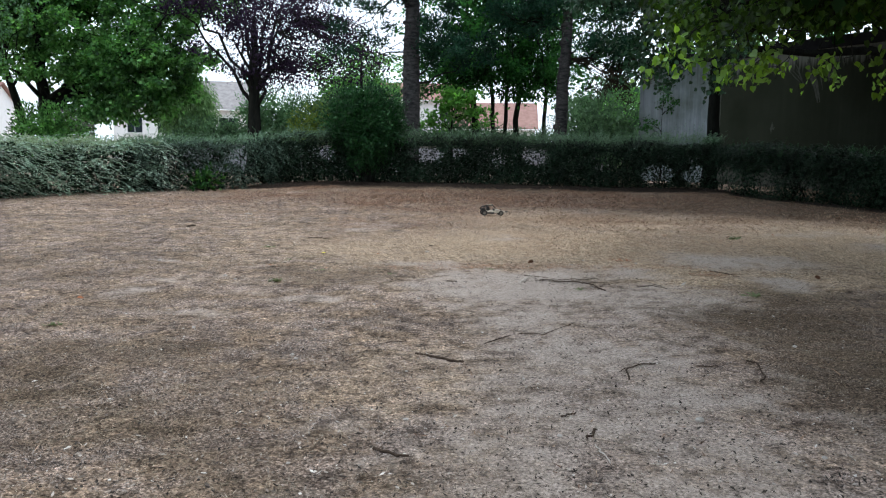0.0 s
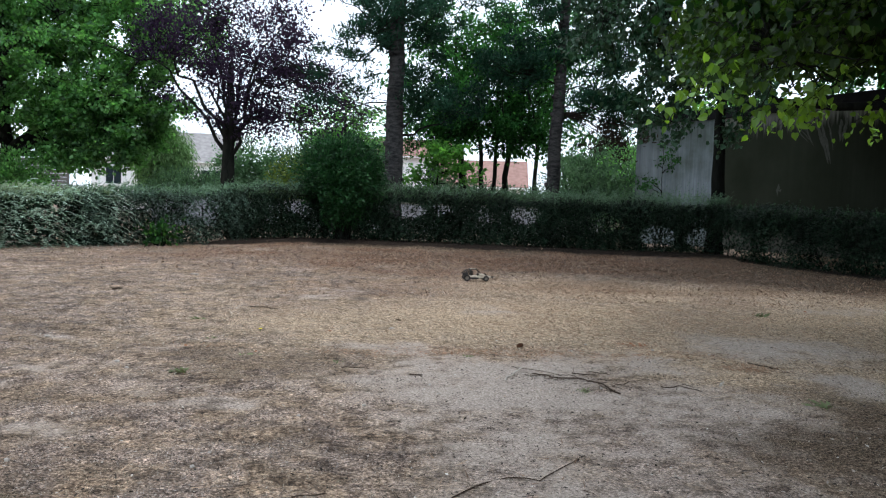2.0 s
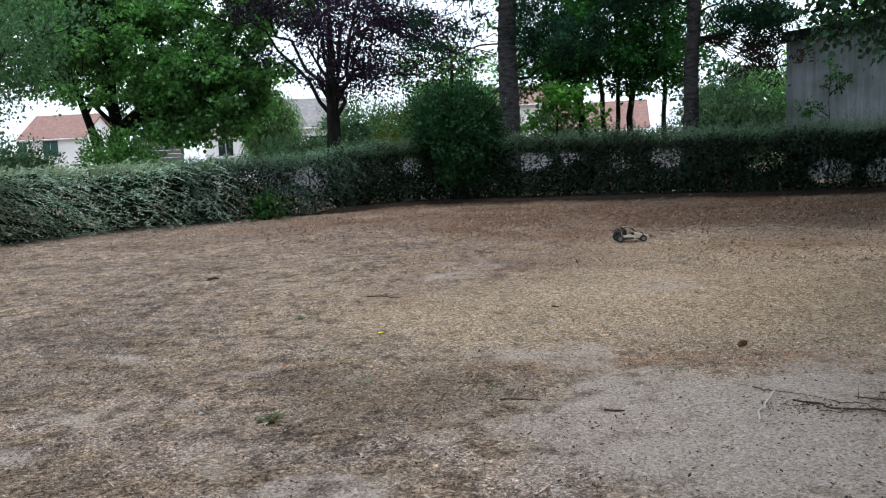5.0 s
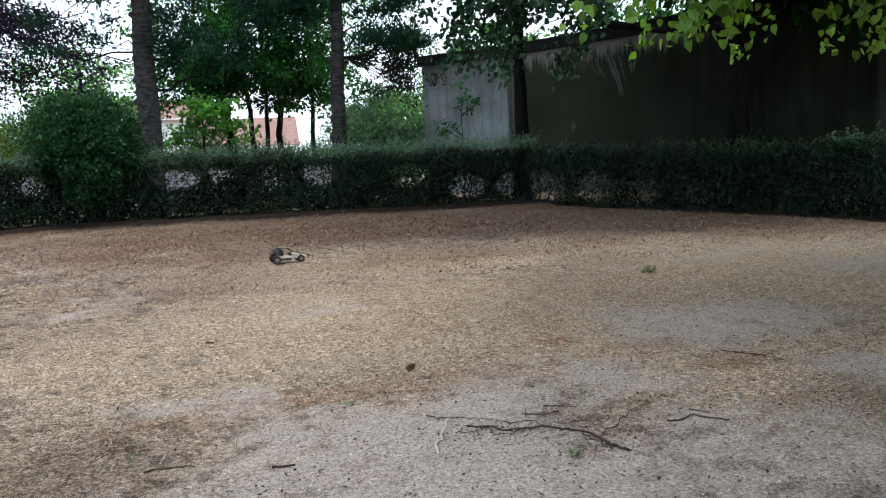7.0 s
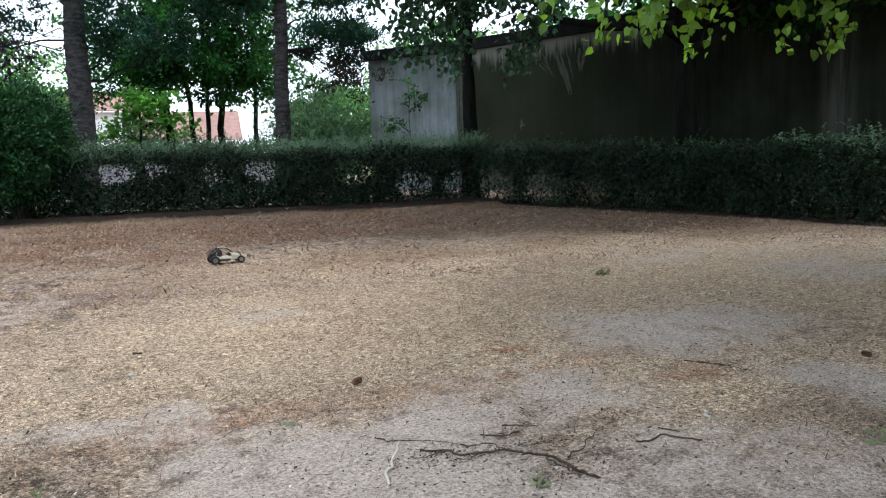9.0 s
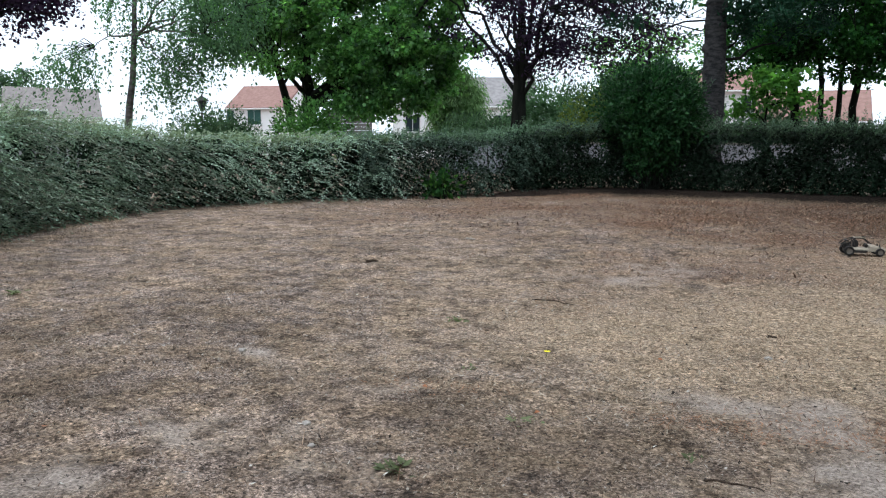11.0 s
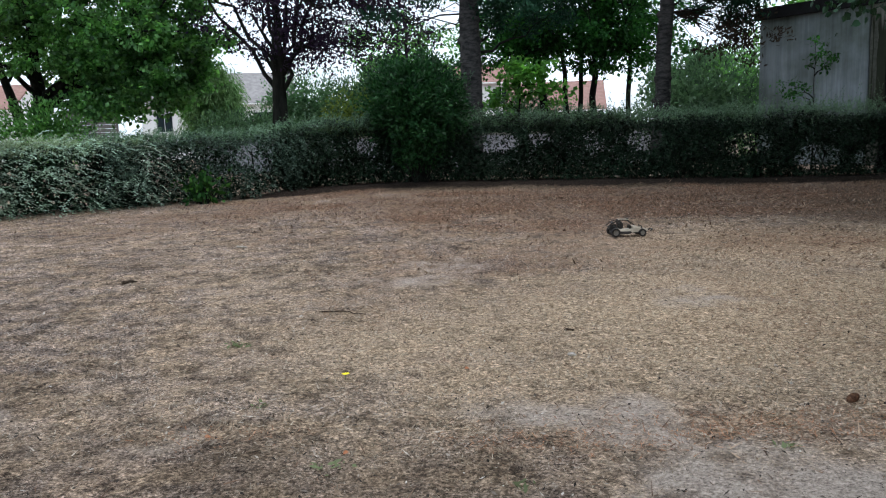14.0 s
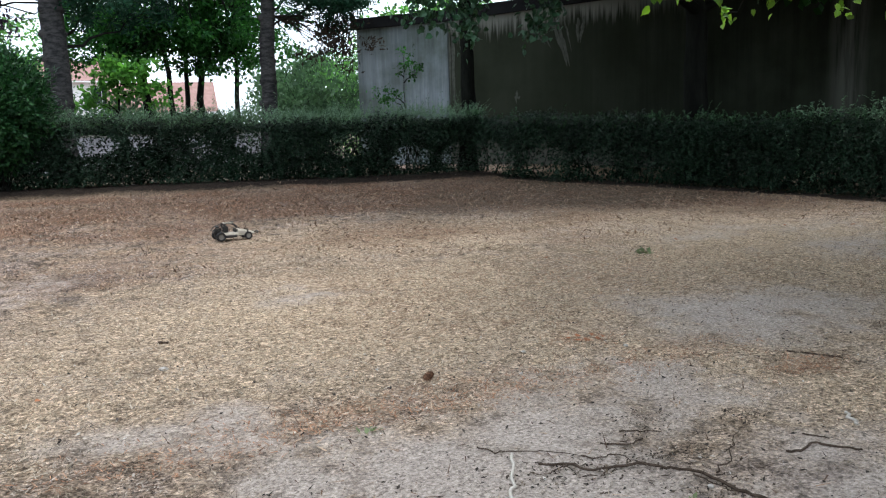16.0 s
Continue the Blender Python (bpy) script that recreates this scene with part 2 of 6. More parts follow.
M_BUSH = leaf_mat("laurel_leaf", [(0.006, 0.028, 0.010), (0.016, 0.058, 0.02), (0.05, 0.125, 0.045)], 0.4, 0.18, (0.035, 0.14, 0.03), 0.4, 0.45)
M_NEEDLE = leaf_mat("pine_needle", [(0.006, 0.028, 0.017), (0.013, 0.048, 0.027), (0.028, 0.08, 0.046)], 0.6, 0.15, (0.02, 0.08, 0.03), 0.5)
M_DEADNEEDLE = leaf_mat("brown_pine_needle", [(0.03, 0.02, 0.015), (0.05, 0.034, 0.025)], 0.7, 0.1, (0.06, 0.04, 0.025))
M_WEED = leaf_mat("weed_leaf", [(0.04, 0.12, 0.025), (0.06, 0.18, 0.04), (0.10, 0.25, 0.065)], 0.5, 0.45, (0.17, 0.46, 0.06))
M_WEEDBUSH = leaf_mat("elder_leaf", [(0.013, 0.048, 0.013), (0.028, 0.085, 0.022), (0.10, 0.22, 0.05)], 0.5, 0.25, (0.07, 0.22, 0.03), 0.7)
M_SAGE = leaf_mat("small_weed_leaf", [(0.14, 0.15, 0.075), (0.2, 0.215, 0.115)], 0.6, 0.3, (0.2, 0.23, 0.09))

M_PALETWIG = bark_mat("pale_twig_bark", (0.2, 0.22, 0.17), (0.36, 0.38, 0.31))
M_BARK = bark_mat("dark_bark", (0.007, 0.008, 0.007), (0.022, 0.023, 0.019))
M_LINDENBARK = bark_mat("linden_bark", (0.004, 0.0045, 0.004), (0.013, 0.0145, 0.012))
M_PINEBARK = bark_mat("pine_bark", (0.010, 0.011, 0.012), (0.072, 0.070, 0.069), 7.0, (0.6, 0.6, 1.6), 0.95, 1.0)
M_BIRCHBARK = bark_mat("birch_bark", (0.05, 0.045, 0.042), (0.16, 0.15, 0.14), 5.0, (0.3, 0.3, 1.5))
M_TWIG = bark_mat("twig_bark", (0.012, 0.010, 0.008), (0.04, 0.032, 0.025), 20.0)
M_STICK = bark_mat("dead_stick", (0.028, 0.020, 0.015), (0.09, 0.066, 0.05), 30.0, (1, 1, 1))
M_PALEWOOD = plain_mat("bleached_wood", (0.30, 0.27, 0.23), (0.5, 0.46, 0.4), 30.0)


def ground_material():
    m, nt, b, out = node_mat("dry_lawn_soil")
    at = nt.nodes.new("ShaderNodeVertexColor")
    at.layer_name = "cover"
    sep = nt.nodes.new("ShaderNodeSeparateColor")
    nt.links.new(at.outputs[0], sep.inputs[0])
    fine = tex_noise(nt, 55.0, 6, 0.75, squash=(1.0, 1.0, 2.5))
    streak = tex_noise(nt, 26.0, 5, 0.7, squash=(1.0, 1.15, 2.5))
    mid = tex_noise(nt, 5.0, 5, 0.65)
    big = tex_noise(nt, 0.9, 4, 0.55)
    clod = tex_noise(nt, 15.0, 4, 0.7)
    gc = nt.nodes.new("ShaderNodeTexCoord")
    wob = nt.nodes.new("ShaderNodeTexNoise")
    wob.inputs["Scale"].default_value = 60.0
    nt.links.new(gc.outputs["Object"], wob.inputs["Vector"])
    shake = nt.nodes.new("ShaderNodeVectorMath")
    shake.operation = "MULTIPLY_ADD"
    shake.inputs[1].default_value = (0.02, 0.02, 0.02)
    nt.links.new(wob.outputs["Color"], shake.inputs[0])
    nt.links.new(gc.outputs["Object"], shake.inputs[2])

    def cells(scale):
        """A tone of its own for each grain."""
        v = nt.nodes.new("ShaderNodeTexVoronoi")
        v.inputs["Scale"].default_value = scale
        nt.links.new(shake.outputs[0], v.inputs["Vector"])
        s = nt.nodes.new("ShaderNodeSeparateColor")
        nt.links.new(v.outputs["Color"], s.inputs[0])
        return s.outputs[0]

    grain = mix(nt, 0.22, ramp(nt, cells(95.0), [(0.0, (0.3, 0.3, 0.3)), (0.5, (0.92, 0.92, 0.92)), (1.0, (1.85, 1.85, 1.85))]), ramp(nt, cells(42.0), [(0.0, (0.25, 0.25, 0.25)), (0.5, (1.0, 1.0, 1.0)), (1.0, (1.7, 1.7, 1.7))]))
    at2 = nt.nodes.new("ShaderNodeVertexColor")
    at2.layer_name = "straw"
    litter = ramp(nt, fine, [(0.37, (0.030, 0.026, 0.024)), (0.45, (0.125, 0.107, 0.097)), (0.52, (0.25, 0.215, 0.195)), (0.62, (0.54, 0.48, 0.44))])
    litter2 = ramp(nt, streak, [(0.37, (0.036, 0.028, 0.020)), (0.5, (0.205, 0.162, 0.12)), (0.63, (0.43, 0.36, 0.275))])
    patch = tex_noise(nt, 2.4, 4, 0.6)
    litter = mix(nt, ramp(nt, patch, [(0.4, (0.15, 0.15, 0.15)), (0.6, (0.85, 0.85, 0.85))]), litter, litter2)
    tint = ramp(nt, mid, [(0.37, (0.50, 0.49, 0.48)), (0.5, (0.97, 0.96, 0.95)), (0.63, (1.25, 1.21, 1.17))])
    litter = mix(nt, 1.0, litter, tint, "MULTIPLY")
    tint2 = ramp(nt, big, [(0.38, (0.74, 0.725, 0.71)), (0.62, (1.16, 1.14, 1.1))])
    litter = mix(nt, 1.0, litter, tint2, "MULTIPLY")
    clods = ramp(nt, clod, [(0.37, (0.5, 0.48, 0.46)), (0.48, (0.98, 0.97, 0.96)), (0.62, (1.25, 1.23, 1.2))])
    litter = mix(nt, 0.85, litter, mix(nt, 1.0, litter, clods, "MULTIPLY"))
    gold = ramp(nt, streak, [(0.36, (0.15, 0.116, 0.08)), (0.49, (0.37, 0.295, 0.205)), (0.64, (0.54, 0.45, 0.335))])
    # fallen needles, set darker to carry the tree shade on the far lawn
    needle = ramp(nt, fine, [(0.37, (0.02, 0.012, 0.008)), (0.5, (0.115, 0.067, 0.042)), (0.63, (0.29, 0.185, 0.12))])
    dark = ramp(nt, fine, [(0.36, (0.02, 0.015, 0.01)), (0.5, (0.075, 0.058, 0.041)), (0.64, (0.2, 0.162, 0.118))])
    sand = ramp(nt, fine, [(0.37, (0.14, 0.124, 0.107)), (0.48, (0.325, 0.293, 0.258)), (0.63, (0.47, 0.43, 0.385))])

    def mask(sock, soft=0.16):
        """Break a mask's edge up with noise."""
        ad = nt.nodes.new("ShaderNodeMath")
        ad.operation = "ADD"
        nt.links.new(sock, ad.inputs[0])
        sub = nt.nodes.new("ShaderNodeMath")
        sub.operation = "MULTIPLY_ADD"
        nt.links.new(mid, sub.inputs[0])
        sub.inputs[1].default_value = 1.1
        sub.inputs[2].default_value = -0.55
        nt.links.new(sub.outputs[0], ad.inputs[1])
        r = nt.nodes.new("ShaderNodeMapRange")
        r.interpolation_type = "SMOOTHSTEP"
        r.inputs["From Min"].default_value = 0.5 - soft
        r.inputs["From Max"].default_value = 0.5 + soft
        nt.links.new(ad.outputs[0], r.inputs["Value"])
        return r.outputs[0]

    col = mix(nt, mask(at2.outputs[0], 0.45), litter, gold)
    col = mix(nt, mask(sep.outputs[1], 0.35), col, needle)
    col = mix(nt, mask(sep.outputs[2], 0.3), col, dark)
    col = mix(nt, 1.0, col, grain, "MULTIPLY")
    sand = mix(nt, 0.3, sand, mix(nt, 1.0, sand, grain, "MULTIPLY"))
    col = mix(nt, mask(sep.outputs[0], 0.34), col, sand)
    col = mix(nt, 1.0, col, (1.2, 1.12, 1.09), "MULTIPLY")
    # black soil at the hedge foot, the hedge's shade included in its colour
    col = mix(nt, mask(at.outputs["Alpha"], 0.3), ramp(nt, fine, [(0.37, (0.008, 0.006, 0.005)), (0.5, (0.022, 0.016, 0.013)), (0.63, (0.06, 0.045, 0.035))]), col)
    nt.links.new(col, b.inputs["Base Color"])
    b.inputs["Roughness"].default_value = 0.95
    b.inputs["Specular IOR Level"].default_value = 0.08
    bump(nt, b, fine, 0.9, 0.03)
    return m


M_GROUND = ground_material()


def litter_material():
    m, nt, b, out = node_mat("straw_litter")
    geo = nt.nodes.new("ShaderNodeNewGeometry")
    rnd = geo.outputs["Random Per Island"]
    at = nt.nodes.new("ShaderNodeVertexColor")
    at.layer_name = "cover"
    sep = nt.nodes.new("ShaderNodeSeparateColor")
    nt.links.new(at.outputs[0], sep.inputs[0])
    grey = ramp(nt, rnd, [(0.0, (0.04, 0.034, 0.03)), (0.3, (0.125, 0.106, 0.095)), (0.55, (0.25, 0.215, 0.193)), (0.85, (0.38, 0.333, 0.3)), (0.985, (0.48, 0.43, 0.39)), (1.0, (0.7, 0.66, 0.6))])
    straw = ramp(nt, rnd, [(0.0, (0.06, 0.048, 0.034)), (0.3, (0.145, 0.117, 0.085)), (0.55, (0.235, 0.192, 0.143)), (0.85, (0.33, 0.275, 0.21)), (1.0, (0.5, 0.43, 0.34))])
    gold = ramp(nt, rnd, [(0.0, (0.17, 0.132, 0.09)), (0.3, (0.27, 0.212, 0.145)), (0.55, (0.35, 0.28, 0.195)), (0.85, (0.42, 0.345, 0.25)), (1.0, (0.54, 0.46, 0.355))])
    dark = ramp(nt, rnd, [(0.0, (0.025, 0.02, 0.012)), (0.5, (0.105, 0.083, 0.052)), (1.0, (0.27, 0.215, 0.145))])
    patch = tex_noise(nt, 2.4, 4, 0.6)
    col = mix(nt, ramp(nt, patch, [(0.42, (0.0, 0.0, 0.0)), (0.58, (1.0, 1.0, 1.0))]), grey, straw)
    mid = tex_noise(nt, 5.0, 5, 0.65)
    col = mix(nt, 1.0, col, ramp(nt, mid, [(0.38, (0.62, 0.61, 0.6)), (0.5, (1.0, 1.0, 1.0)), (0.62, (1.22, 1.2, 1.17))]), "MULTIPLY")
    col = mix(nt, sep.outputs[0], col, gold)
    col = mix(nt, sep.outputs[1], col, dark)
    nt.links.new(col, b.inputs["Base Color"])
    b.inputs["Roughness"].default_value = 0.85
    b.inputs["Specular IOR Level"].default_value = 0.12
    return m


M_STRAW = litter_material()
M_NEEDLELITTER = island_mat("red_needle_litter", [(0.0, (0.06, 0.036, 0.025)), (0.4, (0.15, 0.09, 0.06)), (0.8, (0.29, 0.19, 0.125)), (1.0, (0.5, 0.37, 0.26))])
M_ORANGE = island_mat("orange_needle_litter", [(0.0, (0.14, 0.065, 0.035)), (0.5, (0.30, 0.15, 0.085)), (1.0, (0.48, 0.28, 0.17))])
M_DEBRIS = island_mat("bark_debris", [(0.0, (0.012, 0.009, 0.006)), (0.6, (0.055, 0.04, 0.028)), (1.0, (0.16, 0.12, 0.085))])
M_CHIPS = island_mat("leaf_chips", [(0.0, (0.012, 0.010, 0.008)), (0.62, (0.05, 0.04, 0.033)), (0.8, (0.2, 0.165, 0.135)), (0.93, (0.38, 0.34, 0.29)), (1.0, (0.6, 0.57, 0.52))])


def concrete_material(name, tone, runs=0.4, lime=None):
    m, nt, b, out = node_mat(name)
    run = tex_noise(nt, 1.6, 5, 0.65, squash=(2.2, 2.2, 0.13))
    run2 = tex_noise(nt, 5.0, 4, 0.6, squash=(2.0, 2.0, 0.08))
    blot = tex_noise(nt, 0.7, 5, 0.6)
    grain = tex_noise(nt, 40.0, 4, 0.6)
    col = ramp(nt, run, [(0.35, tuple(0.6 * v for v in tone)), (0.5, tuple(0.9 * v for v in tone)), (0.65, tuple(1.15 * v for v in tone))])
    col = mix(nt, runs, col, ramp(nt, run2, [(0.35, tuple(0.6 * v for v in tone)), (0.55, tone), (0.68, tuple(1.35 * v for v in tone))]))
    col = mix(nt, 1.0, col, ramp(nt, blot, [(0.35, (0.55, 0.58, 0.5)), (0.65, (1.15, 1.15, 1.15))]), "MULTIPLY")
    if lime:
        # lime washed down from the roof edge near the corner and at the joint, a paler foot
        tc = nt.nodes.new("ShaderNodeTexCoord")

        def along(normal, offset):
            d = nt.nodes.new("ShaderNodeVectorMath")
            d.operation = "DOT_PRODUCT"
            d.inputs[1].default_value = normal
            nt.links.new(tc.outputs["Object"], d.inputs[0])
            o = nt.nodes.new("ShaderNodeMath")
            o.operation = "SUBTRACT"
            nt.links.new(d.outputs["Value"], o.inputs[0])
            o.inputs[1].default_value = offset
            return o.outputs[0]

        def math_node(op, x, y):
            n = nt.nodes.new("ShaderNodeMath")
            n.operation = op
            for sock, v in zip(n.inputs, (x, y)):
                if isinstance(v, (int, float)):
                    sock.default_value = v
                else:
                    nt.links.new(v, sock)
            return n.outputs[0]

        def step(v, lo, hi):
            r = nt.nodes.new("ShaderNodeMapRange")
            r.interpolation_type = "SMOOTHSTEP"
            r.inputs["From Min"].default_value = lo
            r.inputs["From Max"].default_value = hi
            nt.links.new(v, r.inputs["Value"])
            return r.outputs[0]

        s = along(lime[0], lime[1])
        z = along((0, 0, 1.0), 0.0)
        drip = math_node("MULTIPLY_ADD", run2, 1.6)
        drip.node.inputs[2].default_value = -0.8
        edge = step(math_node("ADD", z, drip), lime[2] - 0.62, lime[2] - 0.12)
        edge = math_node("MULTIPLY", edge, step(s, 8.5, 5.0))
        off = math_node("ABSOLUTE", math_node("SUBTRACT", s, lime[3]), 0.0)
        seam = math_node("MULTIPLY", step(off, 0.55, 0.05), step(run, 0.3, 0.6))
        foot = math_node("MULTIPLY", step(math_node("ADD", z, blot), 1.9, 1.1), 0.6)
        # paler towards the corner: the fading tree shade, put into the colour
        shade_fade = math_node("MULTIPLY", step(math_node("ADD", s, math_node("MULTIPLY", blot, 4.0)), 11.0, 3.5), 0.8)
        col = mix(nt, shade_fade, col, mix(nt, 1.0, ramp(nt, blot, [(0.3, (0.75, 0.75, 0.72)), (0.7, (1.2, 1.2, 1.2))]), (0.031, 0.036, 0.025), "MULTIPLY"))
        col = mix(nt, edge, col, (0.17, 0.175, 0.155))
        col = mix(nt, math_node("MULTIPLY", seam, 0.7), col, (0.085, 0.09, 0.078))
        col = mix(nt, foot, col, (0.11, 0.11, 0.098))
    nt.links.new(col, b.inputs["Base Color"])
    b.inputs["Roughness"].default_value = 0.9
    b.inputs["Specular IOR Level"].default_value = 0.03
    bump(nt, b, grain, 0.3, 0.01)
    return m


M_CONCRETE = concrete_material("stained_concrete", (0.21, 0.245, 0.265))
# algae on the wall, with the trees' shade darkening the colour as well
M_MOSSY_SHADED = concrete_material("algae_and_shade_render", (0.020, 0.0235, 0.017), 0.12, ((0.4651, -0.8852, 0.0), 9.9 * 0.4651 - 29.3 * 0.8852, 4.8, 11.6))
M_DRIP = plain_mat("lime_drip", (0.035, 0.039, 0.032), (0.10, 0.105, 0.09), 9.0, 0.95, 0.3)
M_FASCIA = plain_mat("dark_roof_edging", (0.007, 0.007, 0.008), (0.018, 0.018, 0.019), 3.0, 0.9, 0.2, 0.0, 0.05)
M_RENDER = plain_mat("white_house_render", (0.74, 0.74, 0.73), (0.85, 0.85, 0.84), 2.0, 0.85)
M_GARDENWALL = plain_mat("pale_garden_wall", (0.27, 0.27, 0.305), (0.4, 0.4, 0.44), 2.0, 0.85)
M_TRIM = plain_mat("white_trim", (0.7, 0.7, 0.69), (0.8, 0.8, 0.79), 4.0, 0.5)


def roof_material(name, c1, c2, step=0.33):
    m, nt, b, out = node_mat(name)
    c = nt.nodes.new("ShaderNodeTexCoord")
    w = nt.nodes.new("ShaderNodeTexWave")
    w.wave_type = "BANDS"
    w.bands_direction = "Z"
    w.wave_profile = "SAW"
    w.inputs["Scale"].default_value = 0.314 / step
    w.inputs["Distortion"].default_value = 0.15
    nt.links.new(c.outputs["Object"], w.inputs["Vector"])
    nz = tex_noise(nt, 3.0, 5, 0.7)
    col = ramp(nt, nz, [(0.3, c1), (0.7, c2)])
    col = mix(nt, 1.0, col, ramp(nt, w.outputs["Fac"], [(0.0, (0.5, 0.5, 0.5)), (0.25, (0.9, 0.9, 0.9)), (1.0, (1.1, 1.1, 1.1))]), "MULTIPLY")
    nt.links.new(col, b.inputs["Base Color"])
    b.inputs["Roughness"].default_value = 0.85
    bump(nt, b, w.outputs["Fac"], 0.6, 0.05)
    return m


M_ROOF_RED = roof_material("red_roof_tile", (0.23, 0.12, 0.10), (0.36, 0.215, 0.18))
M_ROOF_GREY = roof_material("grey_roof_tile", (0.19, 0.18, 0.18), (0.34, 0.325, 0.32))
M_ROOF_BROWN = roof_material("brown_roof_tile", (0.16, 0.14, 0.135), (0.27, 0.245, 0.23))
M_SHUTTER = plain_mat("green_shutter", (0.02, 0.07, 0.06), (0.035, 0.10, 0.085), 5.0, 0.5)
gm, gnt, gb, gout = node_mat("window_glass")
gb.inputs["Base Color"].default_value = (0.02, 0.03, 0.035, 1)
gb.inputs["Roughness"].default_value = 0.08
M_GLASS = gm
M_BLACK = plain_mat("black_iron", (0.012, 0.012, 0.013), (0.03, 0.03, 0.03), 10.0, 0.5)
M_RUBBER = plain_mat("black_rubber", (0.012, 0.011, 0.011), (0.03, 0.028, 0.026), 60.0, 0.85, 0.5)
M_CREAM = plain_mat("dusty_cream_plastic", (0.30, 0.26, 0.20), (0.46, 0.41, 0.33), 25.0, 0.5)
M_RIM = plain_mat("dusty_wheel_rim", (0.10, 0.09, 0.075), (0.20, 0.18, 0.155), 30.0, 0.5)
M_CHASSIS = plain_mat("black_plastic", (0.018, 0.017, 0.016), (0.05, 0.045, 0.04), 30.0, 0.5)
M_CONE = island_mat("pine_cone_scale", [(0.0, (0.07, 0.035, 0.02)), (1.0, (0.19, 0.10, 0.06))])
M_STONE = plain_mat("pale_stone", (0.28, 0.255, 0.225), (0.48, 0.45, 0.41), 40.0, 0.9, 0.6)
M_PETAL = island_mat("yellow_petal", [(0.0, (0.7, 0.55, 0.02)), (1.0, (0.85, 0.75, 0.05))])
M_DEADLEAF = island_mat("orange_dead_leaf", [(0.0, (0.24, 0.09, 0.045)), (1.0, (0.37, 0.16, 0.08))])
M_KERB = plain_mat("old_concrete_edging", (0.2, 0.19, 0.175), (0.34, 0.325, 0.3), 9.0, 0.9)
M_FENCE = plain_mat("weathered_grey_wood", (0.09, 0.088, 0.082), (0.17, 0.165, 0.155), 9.0, 0.9)

# ---- ground ----
LATTICE = np.random.RandomState(3).rand(256, 256)


def vnoise(x, y, size):
    """Smooth value noise, 0 to 1."""
    u, v = np.asarray(x) / size + 57.3, np.asarray(y) / size + 31.7
    i, j = np.floor(u).astype(int), np.floor(v).astype(int)
    a, b = u - i, v - j
    a, b = a * a * (3 - 2 * a), b * b * (3 - 2 * b)
    g = LATTICE
    return (g[i % 256, j % 256] * (1 - a) * (1 - b) + g[(i + 1) % 256, j % 256] * a * (1 - b)
            + g[i % 256, (j + 1) % 256] * (1 - a) * b + g[(i + 1) % 256, (j + 1) % 256] * a * b)


SAND = [(-0.13, 9.44, 0.46, 0.44, 0.74), (0.58, 8.5, 0.68, 0.64, 0.78), (1.2, 8.45, 0.61, 0.66, 0.78), (1.1, 7.7, 1.38, 0.55, 0.74), (3.87, 10.1, 0.88, 0.83, 0.7), (3.2, 9.7, 0.55, 0.39, 0.49), (7.08, 11.6, 0.99, 0.88, 0.61), (1.9, 9.0, 0.55, 0.44, 0.66), (3.85, 8.4, 0.44, 0.39, 0.66), (1.18, 12.35, 0.44, 0.5, 0.49), (-1.45, 13.6, 0.66, 0.88, 0.45),
        (2.17, 7.9, 0.66, 0.61, 0.61), (1.2, 5.6, 1.1, 2.42, 0.61), (1.3, 3.4, 1.43, 1.76, 0.57), (-2.1, 7.7, 0.46, 0.33, 0.49), (-1.35, 7.1, 0.39, 0.22, 0.49), (5.2, 14.2, 1.76, 0.66, 0.33), (7.5, 13.4, 2.42, 0.99, 0.37),
        (10.5, 11.0, 3.3, 2.2, 0.49), (-2.9, 8.1, 0.39, 0.28, 0.45), (-2.2, 6.3, 0.44, 0.24, 0.49), (-3.46, 7.38, 0.33, 0.28, 0.57), (-3.41, 9.6, 0.24, 0.2, 0.57), (-2.5, 9.0, 0.28, 0.24, 0.53), (2.1, 7.2, 1.1, 0.66, 0.57), (0.3, 7.0, 0.88, 0.66, 0.49)]
NEEDLES = [(0.9, 9.45, 0.9, 0.3, 0.3), (2.9, 9.6, 0.5, 0.2, 0.4), (3.0, 20.6, 9.0, 3.6, 0.78), (9.0, 18.0, 3.0, 3.5, 0.6),
           (1.5, 13.0, 4.0, 3.0, 0.36), (3.3, 8.2, 0.6, 0.3, 0.3), (3.15, 8.95, 0.2, 0.1, 0.4), (-3.0, 23.4, 4.0, 1.0, 0.5), (3.5, 15.8, 3.5, 1.5, 0.4)]
